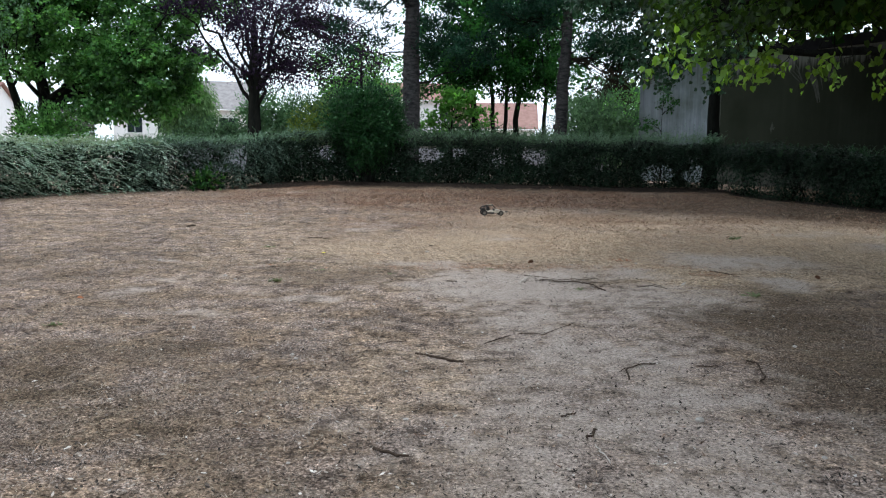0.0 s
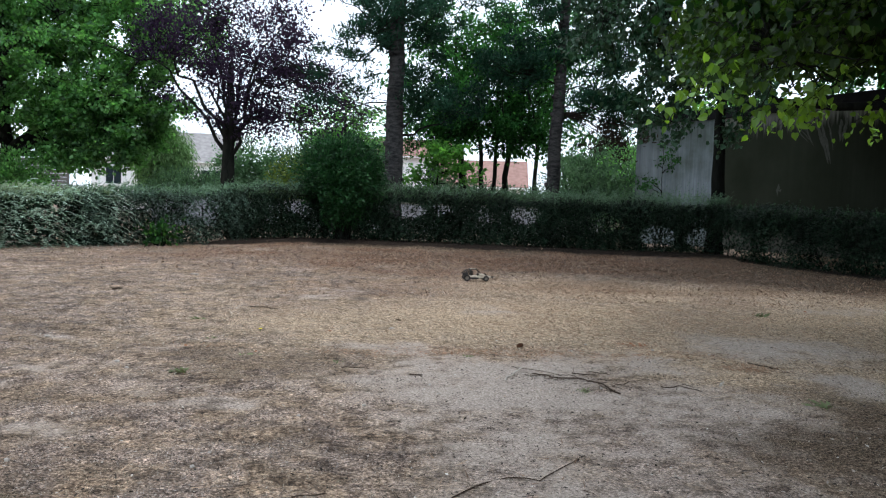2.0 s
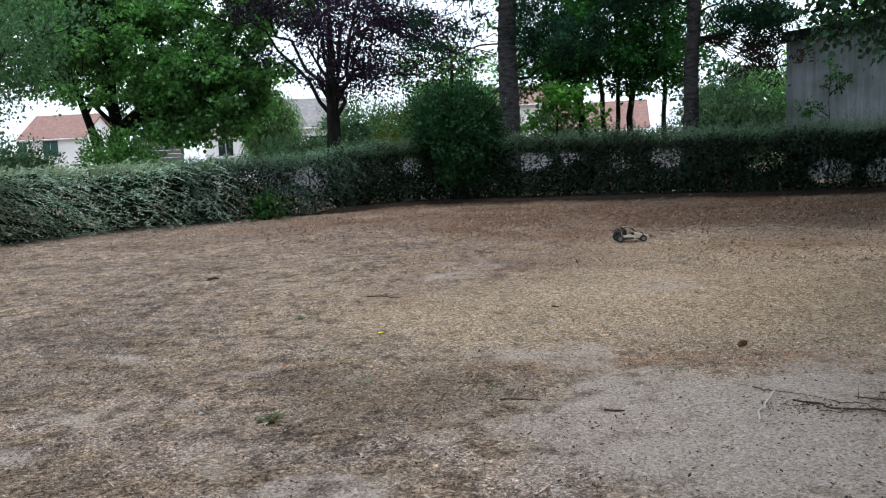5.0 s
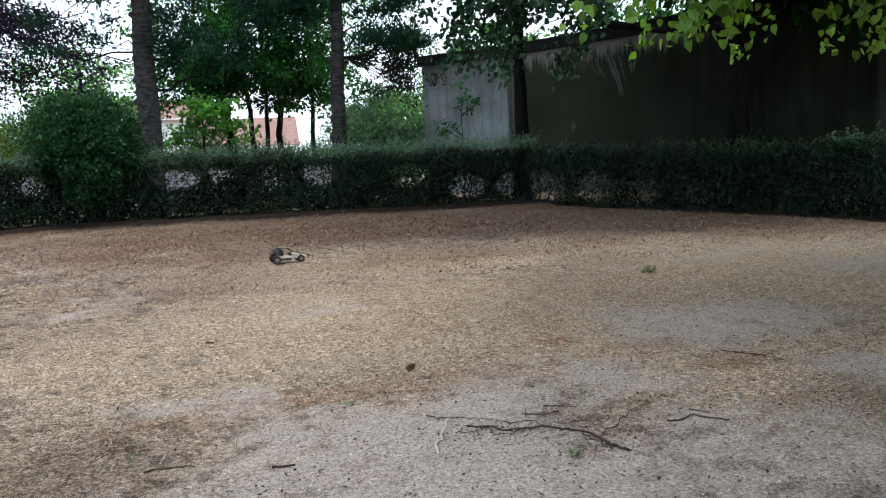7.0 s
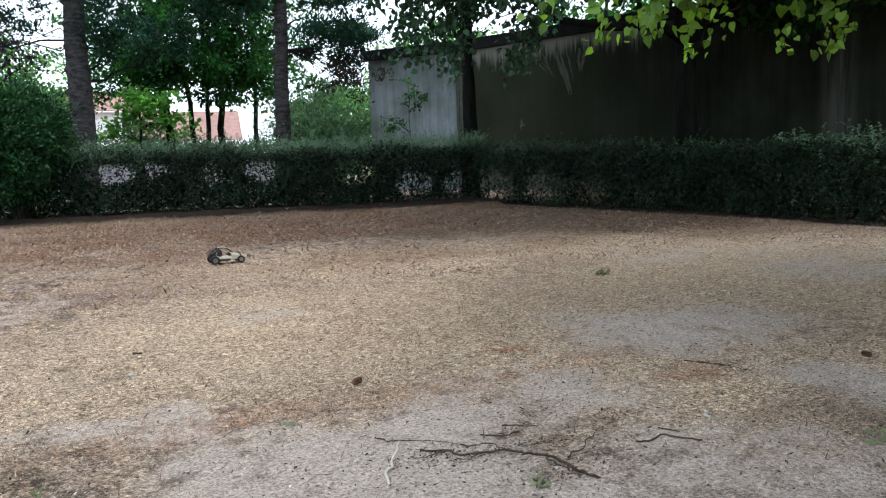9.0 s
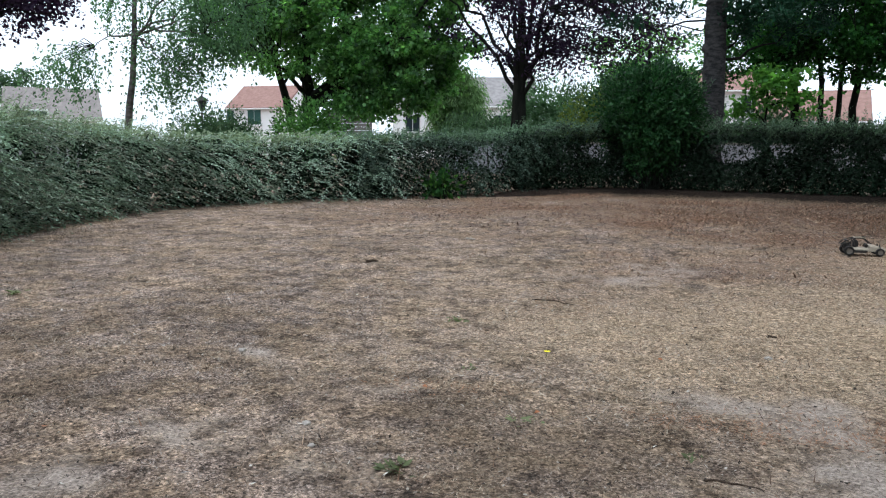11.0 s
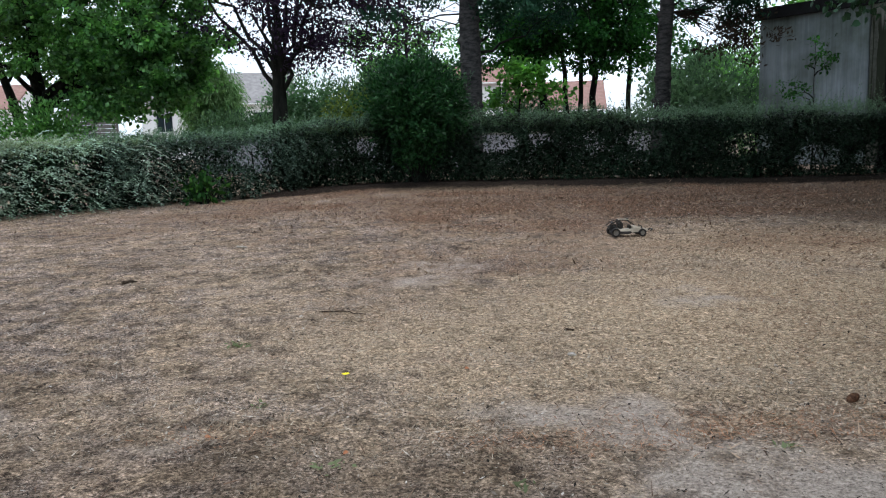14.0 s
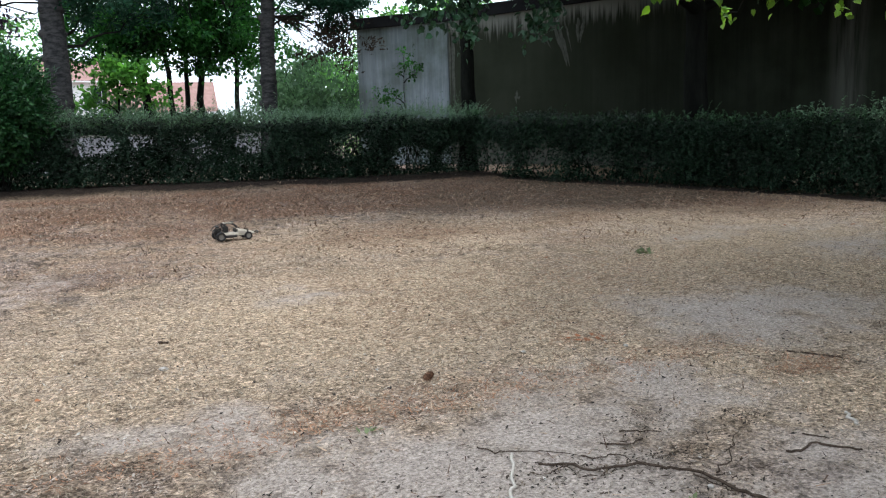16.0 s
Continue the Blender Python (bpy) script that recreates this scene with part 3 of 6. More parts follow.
# dark soil and moss patches, and painted shade under trees and beside hedges
DARK_AND_SHADE = [(3.4, 7.5, 1.0, 0.7, 0.62), (1.5, 26.6, 10.0, 1.2, 0.8), (1.32, 8.36, 0.16, 0.07, 0.85), (1.72, 8.52, 0.14, 0.07, 0.85), (1.95, 8.68, 0.13, 0.06, 0.8), (1.12, 8.3, 0.12, 0.05, 0.7), (1.72, 7.92, 0.16, 0.07, 0.75), (-2.75, 4.58, 0.3, 0.2, 0.75), (-2.4, 4.1, 0.35, 0.25, 0.85), (-2.0, 3.7, 0.25, 0.15, 0.8), (-1.9, 4.0, 0.25, 0.16, 0.75), (-1.55, 3.5, 0.2, 0.12, 0.7), (-1.9, 5.3, 0.3, 0.15, 0.65), (-2.1, 5.2, 0.3, 0.2, 0.6), (3.3, 6.0, 0.5, 0.2, 0.75), (-3.7, 8.6, 0.3, 0.12, 0.6), (-5.4, 9.5, 0.4, 0.15, 0.6), (-3.0, 9.2, 0.25, 0.12, 0.55), (-4.6, 10.4, 0.35, 0.14, 0.6), (-0.6, 6.3, 0.3, 0.12, 0.55), (-2.2, 4.2, 1.5, 1.4, 0.5), (-3.2, 6.6, 1.4, 1.0, 0.42), (-0.9, 3.0, 0.8, 0.7, 0.4), (3.0, 6.2, 1.0, 1.3, 0.62), (3.6, 4.6, 1.3, 1.6, 0.72), (-1.2, 8.7, 1.2, 0.7, 0.45), (0.4, 2.9, 0.6, 0.4, 0.4),
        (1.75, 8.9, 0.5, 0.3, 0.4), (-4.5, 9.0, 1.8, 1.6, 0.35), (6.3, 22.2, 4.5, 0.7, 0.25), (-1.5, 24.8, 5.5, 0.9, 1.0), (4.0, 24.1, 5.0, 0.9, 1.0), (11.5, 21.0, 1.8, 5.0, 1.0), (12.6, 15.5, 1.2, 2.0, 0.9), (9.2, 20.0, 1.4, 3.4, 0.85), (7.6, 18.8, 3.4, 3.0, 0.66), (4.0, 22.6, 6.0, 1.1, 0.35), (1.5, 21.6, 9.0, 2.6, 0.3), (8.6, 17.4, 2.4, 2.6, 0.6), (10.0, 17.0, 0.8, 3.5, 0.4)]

STRAW = [(3.2, 9.6, 2.2, 1.1, 0.75), (4.4, 8.9, 1.6, 0.8, 0.7), (2.6, 8.6, 0.9, 0.35, 0.5), (2.2, 11.4, 4.2, 2.4, 0.85), (-1.6, 12.6, 3.4, 2.6, 0.34), (4.0, 14.6, 4.0, 2.2, 0.62), (-0.6, 10.2, 2.0, 0.7, 0.34), (-5.0, 15.0, 4.0, 3.0, 0.2), (-0.2, 4.6, 0.8, 1.0, 0.4), (-3.0, 9.6, 1.6, 1.0, 0.2), (6.6, 11.8, 4.0, 3.2, 0.8), (3.0, 8.6, 1.0, 0.5, 0.7), (3.4, 7.9, 1.0, 0.6, 0.6)]


def blobs(x, y, spots):
    out = np.zeros_like(np.asarray(x, float))
    for cx, cy, rx, ry, amount in spots:
        out = np.maximum(out, amount * np.exp(-(((x - cx) / rx) ** 2 + ((y - cy) / ry) ** 2) ** 1.3 * 0.6))
    return out


def bank(x, y):
    """A low bank of bare soil under the trimmed hedge, 0 to 1."""
    line = np.interp(x, (-5.8, -4.6, -2.7, -0.5, 1.9, 4.7, 7.2, 8.2), (22.95, 23.75, 24.6, 24.4, 23.9, 23.4, 23.1, 23.0))
    ends = np.clip((np.asarray(x) + 6.2) / 0.8, 0, 1) * np.clip((8.8 - np.asarray(x)) / 0.8, 0, 1)
    d = np.asarray(y) - line + (vnoise(x, y, 0.9) - 0.5) * 0.2
    return np.clip((d + 0.5) / 0.35, 0, 1) * np.clip((1.5 - d) / 0.5, 0, 1) * ends


def humus_and_shade(x, y):
    """Where the hedge foot is raw black soil with hedge shade painted in, 0 to 1."""
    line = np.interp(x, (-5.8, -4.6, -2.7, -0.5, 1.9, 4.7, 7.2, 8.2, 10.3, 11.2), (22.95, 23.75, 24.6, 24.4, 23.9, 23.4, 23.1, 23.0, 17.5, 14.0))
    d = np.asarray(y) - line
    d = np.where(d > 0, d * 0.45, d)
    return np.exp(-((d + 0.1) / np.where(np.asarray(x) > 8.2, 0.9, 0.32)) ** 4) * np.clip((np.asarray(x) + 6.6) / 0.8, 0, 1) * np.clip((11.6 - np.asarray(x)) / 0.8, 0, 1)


def gz(x, y):
    rough = 1 - 0.75 * blobs(x, y, SAND)
    return ground_z(y) + 0.12 * bank(x, y) + (vnoise(x, y, 1.7) - 0.5) * 0.014 + (vnoise(x, y, 0.3) - 0.5) * 0.014 + rough * ((vnoise(x, y, 0.1) - 0.5) * 0.02 + (vnoise(y, x, 0.05) - 0.5) * 0.012)


def build_ground():
    def lines(lo, hi, step, far):
        out = 6.0 * 1.28 ** np.arange(20) * 0.12
        out = np.cumsum(out)
        out = out[out < far]
        return np.concatenate([lo - out[::-1], np.arange(lo, hi, step), hi + out])
    xs, ys = lines(-12.0, 14.0, 0.13, 900), lines(0.5, 26.0, 0.12, 900)
    # finer where the path runs
    xs = np.unique(np.round(np.concatenate([xs[(xs < -5.0) | (xs > 4.6)], np.arange(-5.0, 4.6, 0.036)]), 4))
    ys = np.unique(np.round(np.concatenate([ys[(ys < 3.0) | (ys > 11.5)], np.arange(3.0, 11.5, 0.034)]), 4))
    X, Y = np.meshgrid(xs, ys)
    Z = gz(X, Y)
    near = (np.abs(X - 1) < 30) & (np.abs(Y - 12) < 30)
    Z = np.where(near, Z, ground_z(Y))
    V = np.stack([X, Y, Z], -1).reshape(-1, 3)
    nx, ny = len(xs), len(ys)
    i = np.arange(nx - 1)[None, :] + np.arange(ny - 1)[:, None] * nx
    F = np.stack([i, i + 1, i + nx + 1, i + nx], -1).reshape(-1, 4)
    ob = np_part("ground", V, F, M_GROUND)
    x, y = V[:, 0], V[:, 1]
    wx, wy = x + (vnoise(x, y, 0.8) - 0.5) * 0.7 + (vnoise(x, y + 3, 0.25) - 0.5) * 0.35, y + (vnoise(y, x, 0.8) - 0.5) * 0.6 + (vnoise(y + 5, x, 0.22) - 0.5) * 0.3
    sand = blobs(wx, wy, SAND) + (vnoise(x, y, 0.5) - 0.5) * 0.3 + (vnoise(x, y, 0.16) - 0.5) * 0.2 + (vnoise(x, y, 2.3) - 0.5) * 0.12
    sand = np.where(y > 26.0, 0.05 + 0.5 * vnoise(x, y, 1.6), sand)
    cover = np.stack([np.clip(sand, 0, 1), np.clip(blobs(wx, wy, NEEDLES) + (vnoise(y, x, 1.1) - 0.5) * np.where(y > 13, 0.55, 0.2), 0, 1), np.clip(np.maximum(blobs(wx, wy, DARK_AND_SHADE), bank(x, y)) + (vnoise(x + 9, y, 0.8) - 0.5) * 0.3, 0, 1), 1 - humus_and_shade(x, y)], -1)
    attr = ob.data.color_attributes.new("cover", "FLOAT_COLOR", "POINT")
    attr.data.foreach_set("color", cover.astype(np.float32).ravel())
    gold = np.clip(blobs(wx, wy, STRAW) + (vnoise(x, y + 5, 1.3) - 0.5) * 0.25, 0, 1)
    attr = ob.data.color_attributes.new("straw", "FLOAT_COLOR", "POINT")
    attr.data.foreach_set("color", np.stack([gold, gold, gold, np.ones_like(gold)], -1).astype(np.float32).ravel())
    tagged(ob, "dry brown lawn of straw and bare sandy soil", "ground", kind="structure")


build_ground()


def litter_cover(ob, x, y, corners):
    gold = np.clip((blobs(x, y, STRAW) + (vnoise(x, y + 5, 1.3) - 0.5) * 0.4 - 0.2) * 1.6, 0, 1)
    dark = np.clip((blobs(x, y, DARK_AND_SHADE) + (vnoise(x + 9, y, 0.8) - 0.5) * 0.5 - 0.3) * 1.8, 0, 1)
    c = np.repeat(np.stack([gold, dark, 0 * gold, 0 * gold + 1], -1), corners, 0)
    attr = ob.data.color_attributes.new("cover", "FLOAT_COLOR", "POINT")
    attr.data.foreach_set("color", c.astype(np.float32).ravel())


# ---- the concrete building behind the hedge ----
WALL_A, WALL_B = Vector((7.68, 31.8, 0)), Vector((9.9, 29.3, 0))
WALL_DIR = Vector((0.465, -0.885, 0)).normalized()
WALL_BACK = Vector((0.885, 0.465, 0)).normalized()
WALL_TOP = 4.8


def prism(p, q, back, thick, z0, z1, bevel=0.012):
    """A slab from p to q, with its face there and its thickness towards back."""
    bm = bmesh.new()
    o = back * thick
    vs = [bm.verts.new((v.x, v.y, z)) for z in (z0, z1) for v in (p, q, q + o, p + o)]
    for f in ((3, 2, 1, 0), (4, 5, 6, 7), (0, 1, 5, 4), (1, 2, 6, 5), (2, 3, 7, 6), (3, 0, 4, 7)):
        bm.faces.new([vs[i] for i in f])
    if bevel:
        bmesh.ops.bevel(bm, geom=bm.edges[:], offset=bevel, segments=2, affect="EDGES")
    bmesh.ops.recalc_face_normals(bm, faces=bm.faces[:])
    return bm


def build_concrete_hall():
    hall = thing("concrete_building", "flat-roofed grey concrete building with dark roof edging and drip stains", "building", WALL_B)
    d_far = (WALL_B - WALL_A).normalized()
    n_far = Vector((-d_far.y, d_far.x, 0))
    part("wall_panel", prism(WALL_A, WALL_B - d_far * 0.012, n_far, 0.3, -0.1, WALL_TOP), M_CONCRETE, hall, "pale streaked concrete wall panel")
    joint = WALL_B + WALL_DIR * 11.6
    part("wall_panel", prism(WALL_B + WALL_DIR * 0.012, joint - WALL_DIR * 0.02, WALL_BACK, 0.3, -0.1, WALL_TOP), M_MOSSY_SHADED, hall, "dark mossy concrete wall panel with tree shade in its colour")
    # runs on far out of view, to block low sky light from the right
    part("wall_panel", prism(joint + WALL_DIR * 0.02, joint + WALL_DIR * 30, WALL_BACK, 0.3, -0.1, WALL_TOP), M_MOSSY_SHADED, hall, "dark mossy concrete wall panel with tree shade in its colour")
    part("joint_strip", prism(joint - WALL_DIR * 0.03 - WALL_BACK * 0.015, joint + WALL_DIR * 0.03 - WALL_BACK * 0.015, WALL_BACK, 0.1, -0.1, WALL_TOP), M_MOSSY_SHADED, hall)
    side = Vector((0.93, 0.36, 0)).normalized()
    part("wall_panel", prism(WALL_A + n_far * 0.31, WALL_A + side * 9, d_far, 0.3, -0.1, WALL_TOP), M_CONCRETE, hall)
    # roof slab and its dark edging
    bm = bmesh.new()
    outline = [WALL_A, WALL_B, joint + WALL_DIR * 30, joint + WALL_DIR * 30 + WALL_BACK * 10, WALL_A + side * 9]
    low = [bm.verts.new((v.x, v.y, WALL_TOP + 0.002)) for v in outline]
    high = [bm.verts.new((v.x, v.y, WALL_TOP + 0.2)) for v in outline]
    bm.faces.new(low[::-1])
    bm.faces.new(high)
    for i in range(5):
        bm.faces.new([low[i], low[(i + 1) % 5], high[(i + 1) % 5], high[i]])
    part("roof_slab", bm, M_CONCRETE, hall)
    for p, q, n in ((WALL_A - d_far * 0.12, WALL_B, n_far), (WALL_B, joint + WALL_DIR * 30, WALL_BACK), (WALL_A, WALL_A + side * 9, d_far)):
        part("roof_edging", prism(p - n * 0.12, q - n * 0.12, n, 0.11, WALL_TOP - 0.02, WALL_TOP + 0.33), M_FASCIA, hall, "dark metal roof edging")
    # pale lime runs on the face
    r = np.random.RandomState(5)
    for s, z_hi, z_lo, w, strands in ((3.9, 4.55, 3.0, 0.34, 7), (3.3, 4.4, 3.6, 0.2, 4), (4.7, 4.5, 3.7, 0.2, 4), (2.6, 2.6, 2.1, 0.1, 2), (0.15, 4.7, 1.4, 0.1, 3)):
        for q in range(strands):
            k = 9
            zz = np.linspace(z_hi - r.uniform(0, 0.3), z_lo + r.uniform(0, 0.6) * (z_hi - z_lo) * 0.6, k)
            drift = np.cumsum(r.normal(0, 0.012, k)) + np.linspace(0, 0.4 if 3 < s < 4.2 else 0.0, k) + r.uniform(-w, w) * np.linspace(1, 0.5, k)
            ww = r.uniform(0.02, 0.06) * np.sin(np.linspace(0.4, 3.0, k)) * r.uniform(0.5, 1.2, k)
            base = WALL_B + WALL_DIR * s - WALL_BACK * (0.004 + 0.0006 * q)
            bm = bmesh.new()
            ls = [bm.verts.new(base + WALL_DIR * (drift[i] - ww[i]) + Vector((0, 0, zz[i]))) for i in range(k)]
            rs = [bm.verts.new(base + WALL_DIR * (drift[i] + ww[i]) + Vector((0, 0, zz[i]))) for i in range(k)]
            for i in range(k - 1):
                bm.faces.new([ls[i], ls[i + 1], rs[i + 1], rs[i]])
            part("lime_streak", bm, M_DRIP, hall, "pale lime streak")


build_concrete_hall()


# ---- hedges ----
def resample(pts, step):
    p = np.asarray(pts, float)
    d = np.concatenate([[0], np.cumsum(np.linalg.norm(np.diff(p[:, :2], axis=0), axis=1))])
    s = np.arange(0, d[-1], step)
    q = np.stack([np.interp(s, d, p[:, i]) for i in range(p.shape[1])], 1)
    ker = np.ones(9) / 9
    for i in range(2):
        pad = np.concatenate([np.full(4, q[0, i]), q[:, i], np.full(4, q[-1, i])])
        q[:, i] = np.convolve(pad, ker, "valid")
    return s, q


def sprays(P0, D0, length, r, m=14, leaf=(0.055, 0.02), sag=0.5, stem=0.003, k=4):
    """Arching twigs with leaves on both sides: (stem mesh, leaf mesh)."""
    n = len(P0)
    length = length[:, None, None]
    t = np.linspace(0, 1, k)[None, :, None]
    down = np.array([0, 0, -1.0])
    P = P0[:, None] + D0[:, None] * length * t + down * sag * length * t * t
    drawn = P[r.rand(n) < 0.4]
    stems = tubes(drawn, np.linspace(stem, stem * 0.4, k)[None].repeat(len(drawn), 0), 3)
    tj = (np.arange(m)[None] + r.uniform(0, 0.8, (n, m))) / m * 0.9 + 0.1
    tj = tj[..., None]
    B = P0[:, None] + D0[:, None] * length * tj + down * sag * length * tj * tj
    T = unit(D0[:, None] + down * 2 * sag * tj)
    S = unit(np.cross(T, np.array([0, 0, 1.0])) + 1e-6)
    sign = np.where((np.arange(m) % 2) == 0, 1.0, -1.0)[None, :, None]
    A = unit(T * 0.75 + S * sign * 0.65 + r.normal(size=(n, m, 3)) * 0.22)
    N = unit(np.cross(S, T) * 0.7 + r.normal(size=(n, m, 3)) * 0.4 + np.array([0, 0, 0.35]))
    L = leaf[0] * r.uniform(0.7, 1.25, n * m)
    lv = leaves(B.reshape(-1, 3), A.reshape(-1, 3), N.reshape(-1, 3), L, L * leaf[1] / leaf[0])
    return stems, lv


def hedge(name, label, pts, thick, dens, seed, bare=0.1, leaf=(0.06, 0.023), slant=0.4, fill=220, holes=(), shoots=45, spray=(0.3, 0.6), shoot_len=(0.12, 0.38), mat=None, sag=0.5, count=14, shoot_mat=None, arch=0.25, thin=0.0):
    """pts: x, y of the lawn-side foot and the height there. bare: height of the leafless foot."""
    mat = mat or M_HEDGE
    r = np.random.RandomState(seed)
    s, q = resample(pts, 0.1)
    total = s[-1]
    tan = unit(np.gradient(q[:, :2], axis=0))
    ob = thing(name, label, "hedge", (q[len(q) // 2, 0], q[len(q) // 2, 1], 0))

    def frame_at(u):
        x, y, h = (np.interp(u, s, q[:, i]) for i in range(3))
        tx, ty = np.interp(u, s, tan[:, 0]), np.interp(u, s, tan[:, 1])
        T = unit(np.stack([tx, ty, 0 * tx], -1))
        return np.stack([x, y, gz(x, y)], -1), T, np.stack([T[:, 1], -T[:, 0], 0 * tx], -1), h

    def keep(u, z):
        ok = np.ones(len(u), bool)
        for cu, cz, ru, rz, drop in holes:
            ok &= ~((((u - cu) / ru) ** 2 + ((z - cz) / rz) ** 2 < 1) & (r.rand(len(u)) < drop))
        return ok

    def lumps(u, z):
        return (vnoise(u + seed * 3.1, z, 0.7) - 0.5) * 0.3 + (vnoise(u, z + seed, 0.25) - 0.5) * 0.12

    stems, lvs = [], []
    mean_h = float(q[:, 2].mean())
    for face, n in (("front", int(total * mean_h * dens)), ("top", int(total * thick * dens * 0.65)), ("back", int(total * mean_h * dens * 0.06))):
        u = r.uniform(0, total, n)
        O, T, F, h = frame_at(u)
        if face == "top":
            z = h - r.uniform(0.08, 0.2, n) + lumps(u, u * 0 + 5)
            depth = r.uniform(0.1, thick, n)
            D = F * r.normal(0.1, 0.4, n)[:, None] + T * r.normal(slant, 0.5, n)[:, None] + np.array([0, 0, 1.0]) * r.uniform(0.1, 0.7, n)[:, None]
        else:
            foot = bare * (0.1 + 3.0 * vnoise(u, u * 0 + seed, 0.6) ** 2)
            z = foot + (h - foot - 0.08) * r.rand(n) ** 0.85
            flip = 1.0 if face == "front" else -1.0
            depth = (0.28 + lumps(u, z)) if face == "front" else thick - 0.2 + lumps(u, z)
            flow = slant * (1 - 0.75 * np.clip((u - 7) / 9, 0, 1))
            D = F * flip * r.uniform(0.35, 0.9, n)[:, None] + T * (r.normal(0, 0.36, n) + flow * (0.45 + 1.1 * vnoise(u, z + seed, 0.9)))[:, None] + np.array([0, 0, 1.0]) * (r.normal(0.15, 0.32, n) + (vnoise(u + 31, z, 0.8) - 0.5) * 0.6)[:, None]
        ok = keep(u, z) & (keep(u + 0.4, z) & keep(u + 0.75, z - 0.08) if slant > 1 else True) & (r.rand(n) > thin * np.clip((u - 9) / 7, 0, 1))
        P0 = O - F * np.asarray(depth)[:, None] + np.array([0, 0, 1.0]) * z[:, None]
        ln = r.uniform(*spray, n)
        st, lv = sprays(P0[ok], unit(D[ok]), ln[ok], r, count, leaf, sag, 0.0018, 3)
        stems.append(st)
        lvs.append(lv)
    part_stem = merge(*stems)
    tagged(np_part("fine_twig", *part_stem, M_TWIG, ob), kind="stuff")
    foliage = tagged(np_part("foliage", *merge(*lvs), mat, ob), kind="stuff")
    tone = np.repeat(r.rand(len(foliage.data.vertices) // (4 * count)), 4 * count)
    attr = foliage.data.color_attributes.new("tone", "FLOAT_COLOR", "POINT")
    attr.data.foreach_set("color", np.stack([tone] * 4, -1).astype(np.float32).ravel())
    if slant > 1:
        # pale twig tips that stand out from the dark face and sweep along it
        n = int(total * mean_h * 80)
        u = total * r.rand(n) ** 1.35
        O, T, F, h = frame_at(u)
        z = 0.15 + (h - 0.2) * r.rand(n)
        D = F * r.uniform(0.15, 0.6, n)[:, None] + T * (1.1 * (1 - 0.6 * np.clip((u - 7) / 9, 0, 1)) * r.uniform(0.4, 1.2, n))[:, None] + np.array([0, 0, 1.0]) * r.normal(0.22, 0.22, n)[:, None]
        P0 = O - F * (0.12 + lumps(u, z))[:, None] + np.array([0, 0, 1.0]) * z[:, None]
        ok = keep(u, z) & keep(u + 0.4, z) & (r.rand(n) > 0.85 * np.clip((u - 8) / 5, 0, 1))
        st, lv = sprays(P0[ok], unit(D[ok]), r.uniform(0.4, 1.05, n)[ok], r, 20, (leaf[0] * 0.95, leaf[1] * 0.8), 0.5, 0.006, 4)
        outer = tagged(np_part("outer_twig", *st, M_PALETWIG, ob, "pale twigs on the face"), kind="stuff")
        tagged(np_part("outer_foliage", *lv, M_TIP, outer, "pale grey-green leaf pairs"), kind="stuff")
    # inner leaves, darkened to hold the shade inside the hedge
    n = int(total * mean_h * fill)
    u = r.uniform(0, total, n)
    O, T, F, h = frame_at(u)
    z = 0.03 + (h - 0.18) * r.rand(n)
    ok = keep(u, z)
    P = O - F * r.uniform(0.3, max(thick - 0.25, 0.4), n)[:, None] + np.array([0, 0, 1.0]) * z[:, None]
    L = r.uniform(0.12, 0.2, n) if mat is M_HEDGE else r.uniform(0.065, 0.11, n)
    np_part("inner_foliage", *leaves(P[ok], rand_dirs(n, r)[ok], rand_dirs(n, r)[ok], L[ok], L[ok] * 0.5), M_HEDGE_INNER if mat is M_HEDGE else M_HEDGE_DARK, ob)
    # stems from the foot
    n = int(total * 6)
    u = r.uniform(0, total, n)
    O, T, F, h = frame_at(u)
    A = O - F * r.uniform(0.35, thick - 0.25, n)[:, None]
    A[:, 2] -= 0.05
    B = A + T * r.normal(0, 0.45, n)[:, None] + F * r.normal(0, 0.2, n)[:, None]
    B[:, 2] = O[:, 2] + h * r.uniform(0.55, 0.92, n)
    P = curve_paths(A, B, 6, r, 0.0, 0.035)
    R = np.linspace(1, 0.4, 6)[None] * (0.006 + 0.02 * r.rand(n) ** 2)[:, None]
    for i in range(n):
        np_part("stem", *tubes(P[i:i + 1], R[i:i + 1], 5), M_BARK, ob)
    # upright young shoots on top
    n = int(total * thick * shoots)
    u = r.uniform(0, total, n)
    u = u[r.rand(n) < 0.35 + 0.9 * vnoise(u, u * 0 + seed, 0.5)]
    tame = 1 - thin * np.clip((u - 8) / 5, 0, 1)
    n = len(u)
    O, T, F, h = frame_at(u)
    P0 = O - F * r.uniform(0.05, thick, n)[:, None]
    P0[:, 2] += h - 0.05 - 0.28 * r.rand(n) ** 2 - 0.1 * (1 - tame)
    D = unit(np.stack([r.normal(0, 0.4, n), r.normal(0, 0.4, n), r.uniform(0.6, 1.2, n)], -1) + T * 0.25)
    st, lv = sprays(P0, D, r.uniform(*shoot_len, n) * tame * (1 + 0.9 * (r.rand(n) < 0.1)), r, 14, (leaf[0] * 0.85, leaf[1] * 0.85), arch, 0.002)
    shoot = tagged(np_part("young_shoot", *lv, shoot_mat or M_SHOOT, ob, "pale upright young shoots"), kind="stuff")
    tagged(np_part("shoot_stem", *st, M_TWIG, shoot), kind="stuff")
    return ob


